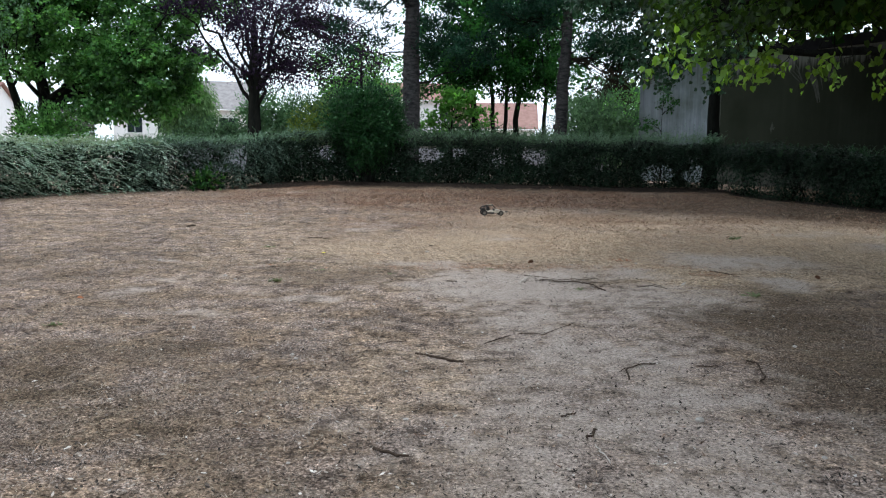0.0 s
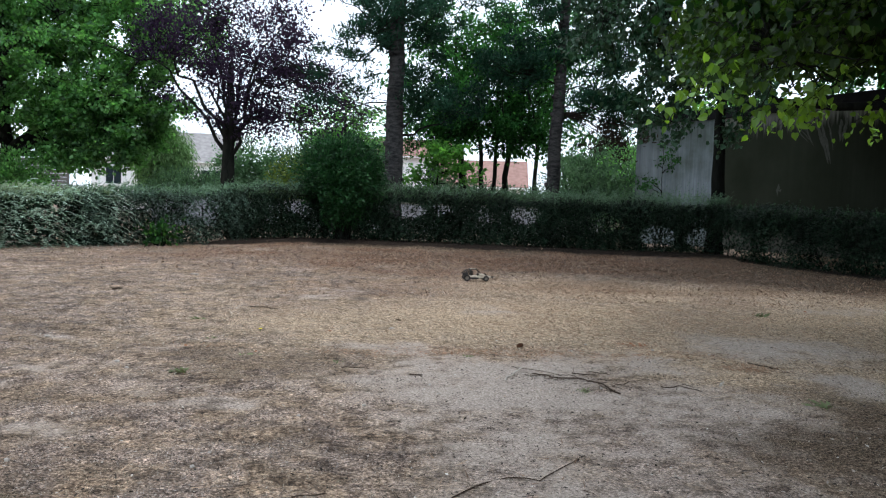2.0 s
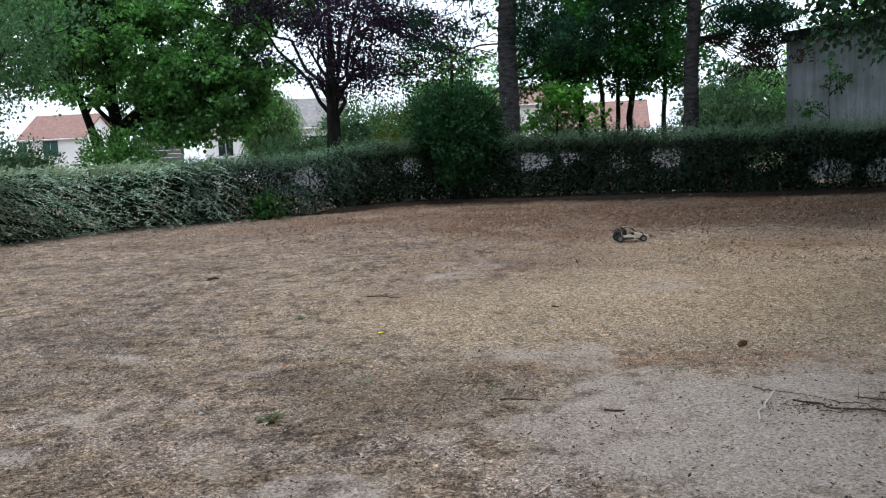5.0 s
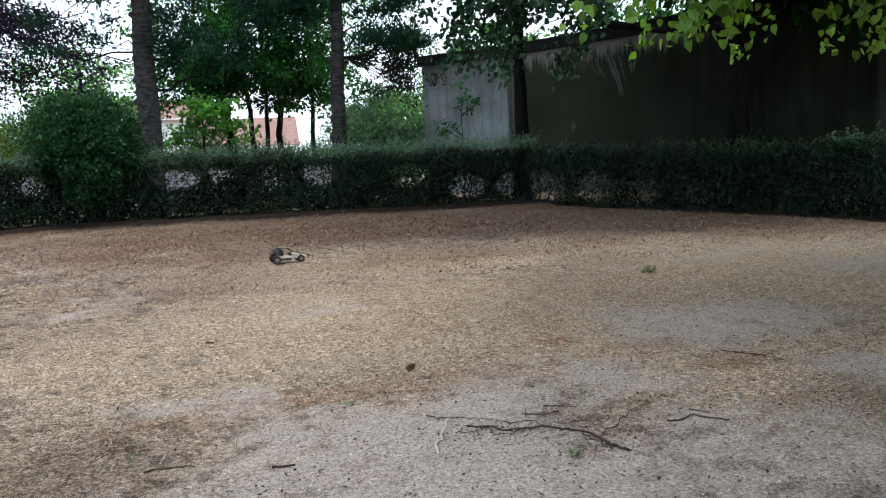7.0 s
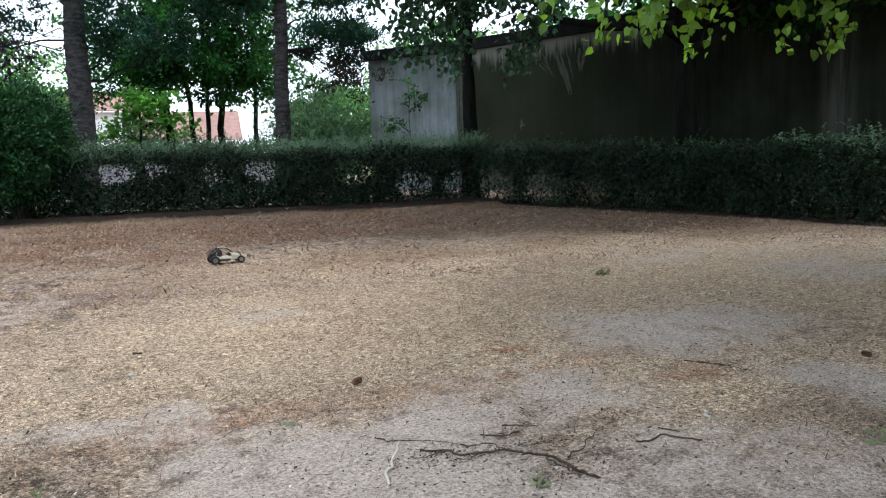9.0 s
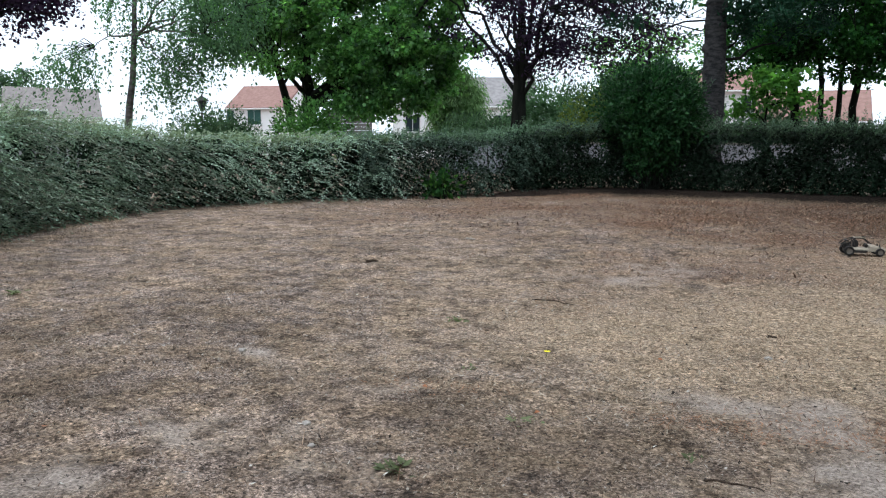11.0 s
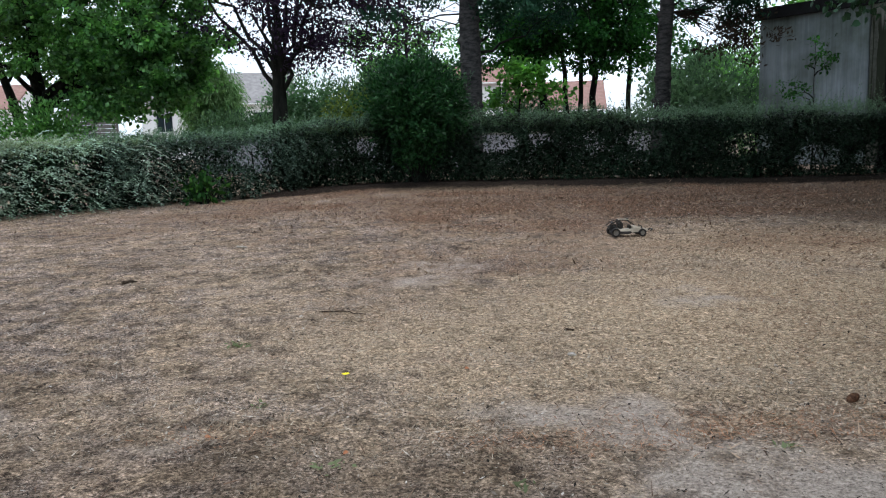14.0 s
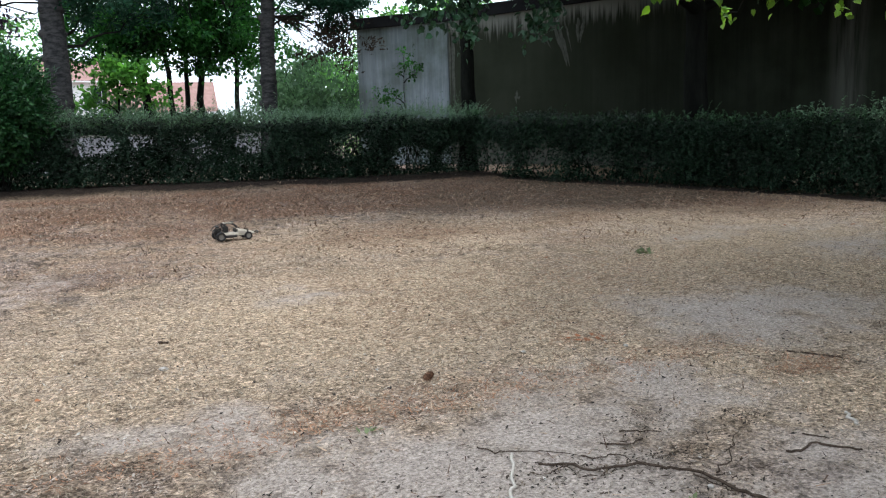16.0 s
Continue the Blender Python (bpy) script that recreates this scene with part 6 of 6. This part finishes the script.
    for s in (-1, 1):
        bar([(0.2, s * 0.04, 0.06), (0.185, s * 0.105, 0.052)], 0.006)
        bar([(-0.18, s * 0.04, 0.07), (-0.185, s * 0.105, 0.06)], 0.007)
        bar([(0.17, s * 0.045, 0.13), (0.185, s * 0.09, 0.06)], 0.008)
        bar([(-0.15, s * 0.05, 0.15), (-0.185, s * 0.09, 0.07)], 0.008)
    return ob


toy_buggy((0.95, 15.9), 6)


# ---- things lying on the lawn ----
def pine_cone(at, size, tilt, seed):
    ob = thing("pine_cone", "open brown pine cone lying on the lawn", "pine cone", (at[0], at[1], float(gz(*at))), "pine cones")
    r = np.random.RandomState(seed)
    n = 90
    t = (np.arange(n) + 0.5) / n
    a = np.arange(n) * 2.39996
    prof = np.sin(np.pi * (0.12 + 0.83 * t)) ** 0.8 * 0.3
    core = np.stack([np.cos(a) * prof * 0.55, np.sin(a) * prof * 0.55, t], -1) * size
    out = np.stack([np.cos(a), np.sin(a), np.full(n, 0.5)], -1)
    V, F = leaves(core, out, np.cross(out, np.stack([-np.sin(a), np.cos(a), 0 * a], -1)), size * 0.26 * (0.6 + prof), size * 0.26, 0.2)
    m = np.array(Matrix.Rotation(tilt[1], 3, "Z") @ Matrix.Rotation(tilt[0], 3, "Y"))
    move = np.array([at[0], at[1], float(gz(*at)) + size * 0.26])
    V = (V - np.array([0, 0, size * 0.5])) @ m.T + move
    np_part("scales", V, F, M_CONE, ob, smooth=False)
    P = (np.array([[(0, 0, z) for z in np.linspace(0.02, 0.97, 6)]]) * size - np.array([0, 0, size * 0.5])) @ m.T + move
    np_part("core", *tubes(P, np.array([[0.05, 0.16, 0.19, 0.17, 0.1, 0.03]]) * size, 8), M_CONE, ob)


pine_cone((1.105, 9.75), 0.068, (1.3, 0.4), 1)
pine_cone((4.37, 8.72), 0.062, (1.4, 2.0), 2)


def stick(name, label, pts, r0, r1, mat=None, twigs=(), category="stick", flat=1.0):
    pts = np.array([(x, y, float(gz(x, y)) + r0 * 0.75 + h) for x, y, h in pts])
    t = np.linspace(0, 1, len(pts))
    tt = np.linspace(0, 1, len(pts) * 3)
    P = np.stack([np.interp(tt, t, pts[:, i]) for i in range(3)], -1)
    P[1:-1] += np.random.RandomState(int(abs(pts[0, 0]) * 1000) % 9999).normal(0, r0 * 1.1, P[1:-1].shape) * np.array([1, 1, 0.3])
    ob = thing(name, label, category, tuple(pts[0]))
    np_part("stem", *tubes(P[None], np.linspace(r0, r1, len(P))[None], 7), mat or M_STICK, ob)
    for tw in twigs:
        q = np.array([(x, y, float(gz(x, y)) + 0.006 + h) for x, y, h in tw])
        u = np.linspace(0, 1, len(q) * 3)
        q = np.stack([np.interp(u, np.linspace(0, 1, len(q)), q[:, i]) for i in range(3)], -1)
        q[1:-1] += np.random.RandomState(len(q) + int(abs(q[0, 0]) * 977) % 999).normal(0, 0.009, q[1:-1].shape) * np.array([1, 1, 0.2])
        np_part("twig", *tubes(q[None], np.linspace(0.004, 0.0016, len(q))[None], 5), mat or M_STICK, ob)
    return ob


stick("fallen_branch", "dark broken branch with thin side twigs lying on sandy ground",
      [(1.08, 8.46, 0.0), (1.2, 8.4, 0.004), (1.23, 8.3, 0.006), (1.33, 8.29, 0.01), (1.46, 8.24, 0.014), (1.51, 8.17, 0.014), (1.58, 8.11, 0.012), (1.64, 8.06, 0.01), (1.65, 7.96, 0.008), (1.66, 7.89, 0.004), (1.7, 7.8, 0)], 0.005, 0.007, None,
      ([(1.29, 8.45, 0), (1.32, 8.38, 0.008), (1.41, 8.39, 0.01), (1.43, 8.31, 0.012), (1.47, 8.24, 0.014)], [(0.93, 8.74, 0), (0.97, 8.65, 0.004), (1.01, 8.61, 0.006), (1.14, 8.58, 0.004), (1.29, 8.45, 0)], [(1.58, 8.08, 0.01), (1.6, 8.0, 0.008), (1.63, 7.9, 0.004), (1.68, 7.82, 0)],
       [(1.69, 8.07, 0.0), (1.79, 8.11, 0.01), (1.9, 8.2, 0.012), (2.08, 8.36, 0.0)], [(1.2, 8.4, 0.0), (1.1, 8.36, 0.004), (1.02, 8.37, 0)], [(1.33, 8.29, 0.008), (1.26, 8.25, 0.004), (1.16, 8.27, 0)]), "branch")
stick("twig", "thin pale-barked twig beside the fallen branch", [(1.44, 8.53, 0), (1.49, 8.48, 0.004), (1.55, 8.45, 0.006), (1.65, 8.5, 0)], 0.0045, 0.003)
stick("twig", "thin dark twig beside the fallen branch", [(1.6, 8.61, 0), (1.69, 8.57, 0.004), (1.78, 8.54, 0)], 0.004, 0.0025)
stick("twig", "thin dark twig beside the fallen branch", [(2.31, 8.21, 0), (2.35, 8.16, 0.004), (2.39, 8.13, 0)], 0.004, 0.0025)
stick("broken_stick", "short stick with a bleached broken end", [(1.0, 8.54, 0.03), (0.93, 8.4, 0.02), (0.88, 8.31, 0.008), (0.84, 8.26, 0.0), (0.82, 8.13, 0)], 0.006, 0.008, M_PALEWOOD)
tr = np.random.RandomState(66)
for i in range(22):
    tx, ty, ta, tl = tr.normal(1.45, 0.3), tr.normal(8.25, 0.2), tr.uniform(-0.9, 0.5), tr.uniform(0.02, 0.07)
    stick("twig", "broken dark bit of twig beside the fallen branch", [(tx, ty, 0), (tx + tl * 0.5 * math.cos(ta), ty + tl * 0.5 * math.sin(ta), 0.003), (tx + tl * math.cos(ta + 0.3), ty + tl * math.sin(ta + 0.3), 0)], tr.uniform(0.0015, 0.003), 0.0014)
stick("stick", "thin dark stick on the lawn", [(-0.58, 8.5, 0), (-0.47, 8.53, 0), (-0.34, 8.49, 0)], 0.006, 0.004)
stick("stick", "small dark stick on sandy soil", [(0.02, 8.34, 0), (0.13, 8.31, 0)], 0.006, 0.005)
stick("bark_strip", "flat strip of grey bark on the lawn", [(-0.21, 5.08, 0), (-0.09, 4.99, 0.004), (0.05, 4.9, 0.004), (0.13, 4.87, 0)], 0.008, 0.01)
stick("stick", "crooked dark stick on sandy soil", [(2.15, 5.0, 0), (2.19, 4.91, 0.015), (2.12, 4.63, 0.01), (2.06, 4.47, 0)], 0.007, 0.005)
stick("stick", "pale peeled stick on sandy soil", [(0.77, 3.37, 0), (0.79, 3.24, 0.004), (0.795, 3.12, 0)], 0.004, 0.003, M_PALEWOOD)
stick("stick", "dark gnarled stick on sandy soil", [(0.74, 3.44, 0), (0.79, 3.52, 0.008), (0.82, 3.59, 0)], 0.007, 0.005)
stick("stick", "dark crooked stick on sandy soil", [(0.66, 3.79, 0), (0.7, 3.82, 0.004), (0.75, 3.86, 0)], 0.006, 0.004)
stick("stick", "dark knobbly stick on the lawn", [(-0.35, 3.27, 0), (-0.26, 3.18, 0.004), (-0.17, 3.16, 0)], 0.008, 0.005)
stick("twig", "long thin curved twig on sandy soil", [(0.3, 5.43, 0), (0.45, 5.65, 0), (0.62, 5.78, 0), (0.8, 5.75, 0), (1.0, 6.0, 0.01), (1.12, 6.2, 0)], 0.0042, 0.0025)
stick("twig", "forked brown twig on sandy soil", [(1.2, 4.5, 0), (1.23, 4.75, 0.01), (1.35, 4.84, 0.01), (1.48, 4.93, 0)], 0.007, 0.004, None, ([(1.23, 4.75, 0.01), (1.15, 4.7, 0)],))
stick("twig", "thin dark twig on the lawn", [(2.1, 8.1, 0), (2.17, 8.08, 0.0), (2.27, 8.1, 0.008), (2.33, 8.02, 0.004), (2.4, 7.97, 0)], 0.006, 0.004)
stick("twig", "thin dark twig on the lawn", [(3.25, 9.2, 0), (3.38, 9.0, 0.008), (3.5, 8.84, 0)], 0.006, 0.003, None, ([(3.38, 9.0, 0), (3.52, 8.98, 0)],))
stick("twig", "thin dark twig on the lawn", [(1.75, 4.86, 0), (1.9, 4.87, 0)], 0.006, 0.004)
stick("twig", "thin dark twig on the lawn", [(-2.2, 11.95, 0), (-2.0, 11.93, 0.006), (-1.8, 11.85, 0)], 0.007, 0.004)
stick("twig", "short grey twig on the lawn", [(-0.45, 5.4, 0), (-0.3, 5.47, 0)], 0.005, 0.004)
stick("twig", "thin dark twig on the lawn", [(7.3, 10.9, 0), (7.6, 10.95, 0.01), (7.8, 11.1, 0)], 0.009, 0.004)
stick("chip", "pale wood chip on the lawn", [(2.69, 8.3, 0.01), (2.64, 8.22, 0), (2.61, 8.17, 0)], 0.008, 0.006, M_PALEWOOD)
stick("chip", "dark bark chip on the lawn", [(-0.25, 11.31, 0), (-0.19, 11.32, 0)], 0.01, 0.008)
stick("chip", "pale wood chip on the lawn", [(-4.1, 15.7, 0), (-3.97, 15.7, 0)], 0.012, 0.01, M_PALEWOOD)
stick("chip", "dark bark chip on the lawn", [(-4.55, 13.38, 0), (-4.45, 13.4, 0)], 0.02, 0.015)


def stone(at, size, seed, label="small pale stone on the lawn"):
    r = np.random.RandomState(seed)
    bm = bmesh.new()
    bmesh.ops.create_icosphere(bm, subdivisions=2, radius=size * 0.5)
    for v in bm.verts:
        v.co *= 1 + 0.5 * (noise.noise(v.co * (3 / size) + Vector((seed, 0, 0))))
        v.co.z *= 0.6
    ob = part("stone", bm, M_STONE, smooth=True)
    ob.matrix_basis = pose(at[0], at[1], float(gz(*at)) + size * 0.17, 0, 0, seed * 40)
    tagged(ob, label, "stone", "stones on the lawn")


stone((-2.54, 8.53), 0.045, 1)
stone((-3.69, 9.64), 0.05, 2)
stone((1.42, 3.75), 0.05, 3)
stone((-0.26, 10.69), 0.05, 4)
stone((-2.35, 8.25), 0.035, 5)
rs = np.random.RandomState(8)
for i in range(26):
    stone((rs.uniform(-4.5, 3.5), rs.uniform(3, 10)), rs.uniform(0.018, 0.034), 10 + i)


def weed(at, size, seed, n=24, mat=None):
    r = np.random.RandomState(seed)
    z = float(gz(*at))
    a = r.uniform(0, 2 * np.pi, n)
    P = np.stack([at[0] + r.normal(0, size * 0.25, n), at[1] + r.normal(0, size * 0.25, n), np.full(n, z)], -1)
    A = np.stack([np.cos(a), np.sin(a), r.uniform(0.15, 0.7, n)], -1)
    L = size * r.uniform(0.25, 0.5, n)
    N = np.array([0, 0, 1.0]) + r.normal(size=(n, 3)) * 0.3
    ob = thing("weed", "small green weed growing in the dry lawn", "weed", (at[0], at[1], z), "weeds in the lawn")
    for i in range(n):
        np_part("leaf", *leaves(P[i:i + 1], A[i:i + 1], N[i:i + 1], L[i:i + 1], L[i:i + 1] * 0.45), mat or M_SAGE, ob)


for wx, wy, ws, wc in ((-1.87, 8.16, 0.16, 30), (4.76, 12.6, 0.22, 26), (-2.05, 9.75, 0.1, 14), (-2.61, 11.05, 0.16, 18), (-6.83, 10.51, 0.2, 24), (3.18, 7.53, 0.22, 12), (-1.5, 8.95, 0.12, 16), (1.43, 7.87, 0.09, 26), (0.55, 9.15, 0.12, 12), (-3.2, 5.9, 0.14, 18), (-0.65, 8.75, 0.1, 12), (-7.58, 9.34, 0.2, 20)):
    weed((wx, wy), ws, int(abs(wx * 100)), wc)

fz = float(gz(-1.66, 10.2))
fa = np.arange(14) * 2.4
flower = thing("yellow_flower", "tiny yellow flower in the dry lawn", "flower", (-1.66, 10.2, fz))
np_part("petals", *leaves(np.tile((-1.66, 10.2, fz + 0.035), (14, 1)), np.stack([np.cos(fa), np.sin(fa), np.full(14, 0.35)], -1), np.tile((0, 0, 1.0), (14, 1)), 0.028, 0.014), M_PETAL, flower)
np_part("stalk", *tubes(np.array([[(-1.66, 10.2, fz - 0.01), (-1.662, 10.202, fz + 0.02), (-1.66, 10.2, fz + 0.036)]]), np.array([[0.003, 0.0025, 0.003]]), 5), M_SAGE, flower)


def dead_leaf(at, size, turn, seed):
    r = np.random.RandomState(seed)
    z = float(gz(*at)) + 0.012
    ob = np_part("dead_leaf", *heart_leaves(np.array([(at[0], at[1], z)]), np.array([(math.cos(turn), math.sin(turn), 0.15)]), np.array([(0.2, -0.3, 1.0)]), size), M_DEADLEAF, smooth=False)
    tagged(ob, "curled orange-brown dead leaf on the lawn", "leaf", "dead leaves on the lawn")


for i, (lx, ly, ls) in enumerate(((-3.55, 7.02, 0.06), (-3.75, 8.0, 0.03), (2.37, 10.05, 0.055), (2.33, 10.12, 0.045), (2.3, 10.02, 0.05), (2.44, 10.1, 0.04), (2.4, 9.98, 0.045), (2.26, 10.08, 0.035), (2.48, 10.03, 0.035), (-0.95, 10.4, 0.03), (3.7, 12.8, 0.05), (-1.45, 9.1, 0.028), (5.6, 13.1, 0.05), (8.3, 12.9, 0.06), (7.6, 13.4, 0.06), (-2.2, 9.3, 0.03))):
    dead_leaf((lx, ly), ls, i * 2.1, i)


# ---- straw, needles and leaf chips strewn over the lawn ----
def litter(name, label, mat, n, seed, length, width, want, lift=0.004, stand=0.08, y0=2.2, y1=23.2, fall=1.5, blade=True):
    r = np.random.RandomState(seed)
    # more of them where the camera passes near
    y = y0 + (y1 - y0) * r.rand(n) ** fall
    half = 1.8 + (y + 1.0) * 0.62
    x = 0.2 + r.uniform(-1, 1, n) * half
    ok = (x > -10.5 + np.maximum(0, y - 19) * 0.9) & (x < 11.0) & (r.rand(n) < want(x, y) * (1 - np.clip(np.maximum(bank(x, y), humus_and_shade(x, y)) * 1.2, 0, 0.95)))
    x, y = x[ok], y[ok]
    m = len(x)
    a = r.uniform(0, 2 * np.pi, m)
    P = np.stack([x, y, gz(x, y) + lift * r.uniform(0.3, 1.6, m)], -1)
    A = np.stack([np.cos(a), np.sin(a), r.normal(0, stand, m)], -1)
    N = np.array([0, 0, 1.0]) + r.normal(size=(m, 3)) * 0.25
    L = r.uniform(*length, m)
    W = r.uniform(*width, m)
    if blade:
        S = unit(np.cross(unit(A), unit(N))) * W[:, None] * 0.5
        V = np.stack([P - S, P + S, P + unit(A) * L[:, None]], 1).reshape(-1, 3)
        ob = np_part(name, V, np.arange(m * 3).reshape(-1, 3), mat)
        litter_cover(ob, x, y, 3)
    else:
        ob = np_part(name, *leaves(P, A, N, L, W, 0.05), mat)
    tagged(ob, label, "litter", kind="stuff")


def thick(x, y):
    s = blobs(x, y, SAND)
    return np.clip(1.05 - 1.5 * s, 0.12, 1) * (0.45 + 0.75 * vnoise(x, y, 0.5))


litter("straw_litter", "dry straw and grass blades strewn over the soil", M_STRAW, 720000, 91, (0.010, 0.027), (0.003, 0.0062), thick, 0.003, 0.55, 2.4, 15.0, 1.1)
litter("straw_litter", "coarse dry straw strewn over the far lawn", M_STRAW, 170000, 94, (0.022, 0.055), (0.006, 0.011), thick, 0.004, 0.45, 9.0, 23.5, 1.0)
litter("needle_litter", "reddish fallen pine needles on the lawn", M_NEEDLELITTER, 150000, 92, (0.04, 0.11), (0.004, 0.009), lambda x, y: np.clip(blobs(x, y, NEEDLES) * 1.3 + 0.05, 0, 1), 0.004, 0.3, 2.2, 23.5, 1.0)
litter("leaf_chips", "small dark and pale leaf fragments on the lawn", M_CHIPS, 70000, 93, (0.010, 0.042), (0.005, 0.017), lambda x, y: 0.3 + 0.6 * vnoise(x, y, 0.4), 0.006, 0.3, blade=False)
ORANGE = [(0.9, 9.42, 1.0, 0.16, 0.75), (-0.3, 9.25, 0.5, 0.12, 0.5), (2.6, 9.5, 0.5, 0.2, 0.5), (3.15, 8.95, 0.22, 0.1, 1.0), (2.37, 10.05, 0.2, 0.12, 0.8), (-2.2, 9.3, 0.3, 0.1, 0.3), (4.2, 12.0, 2.0, 0.8, 0.25)]
litter("needle_litter", "rusty orange fallen needles in small drifts", M_ORANGE, 220000, 95, (0.02, 0.06), (0.003, 0.007), lambda x, y: np.clip(blobs(x, y, ORANGE) * (0.4 + vnoise(x, y, 0.15)), 0, 1), 0.006, 0.3, 8.6, 13.0, 1.3)
DEBRIS = [(1.33, 8.33, 0.35, 0.09, 0.8), (1.82, 8.7, 0.14, 0.07, 0.9), (2.19, 8.47, 0.14, 0.07, 0.9), (1.81, 8.25, 0.16, 0.07, 0.6), (1.1, 8.37, 0.16, 0.06, 0.7), (1.6, 7.95, 0.25, 0.09, 0.6), (1.72, 8.55, 0.1, 0.05, 0.7)]
litter("bark_debris", "dark crumbled bark round the fallen branch", M_DEBRIS, 110000, 96, (0.008, 0.03), (0.004, 0.012), lambda x, y: np.clip(blobs(x, y, DEBRIS) - 0.1, 0, 1) * (0.3 + vnoise(x, y, 0.08)), 0.008, 0.4, 7.6, 9.0, 1.0, False)
litter("needle_litter", "coarse rusty needles and leaf bits under the trees", M_NEEDLELITTER, 100000, 97, (0.04, 0.11), (0.011, 0.022), lambda x, y: np.clip(blobs(x, y, NEEDLES) * 1.2 * (0.3 + vnoise(x, y, 0.6)), 0, 1), 0.006, 0.45, 13.5, 23.9, 1.0)
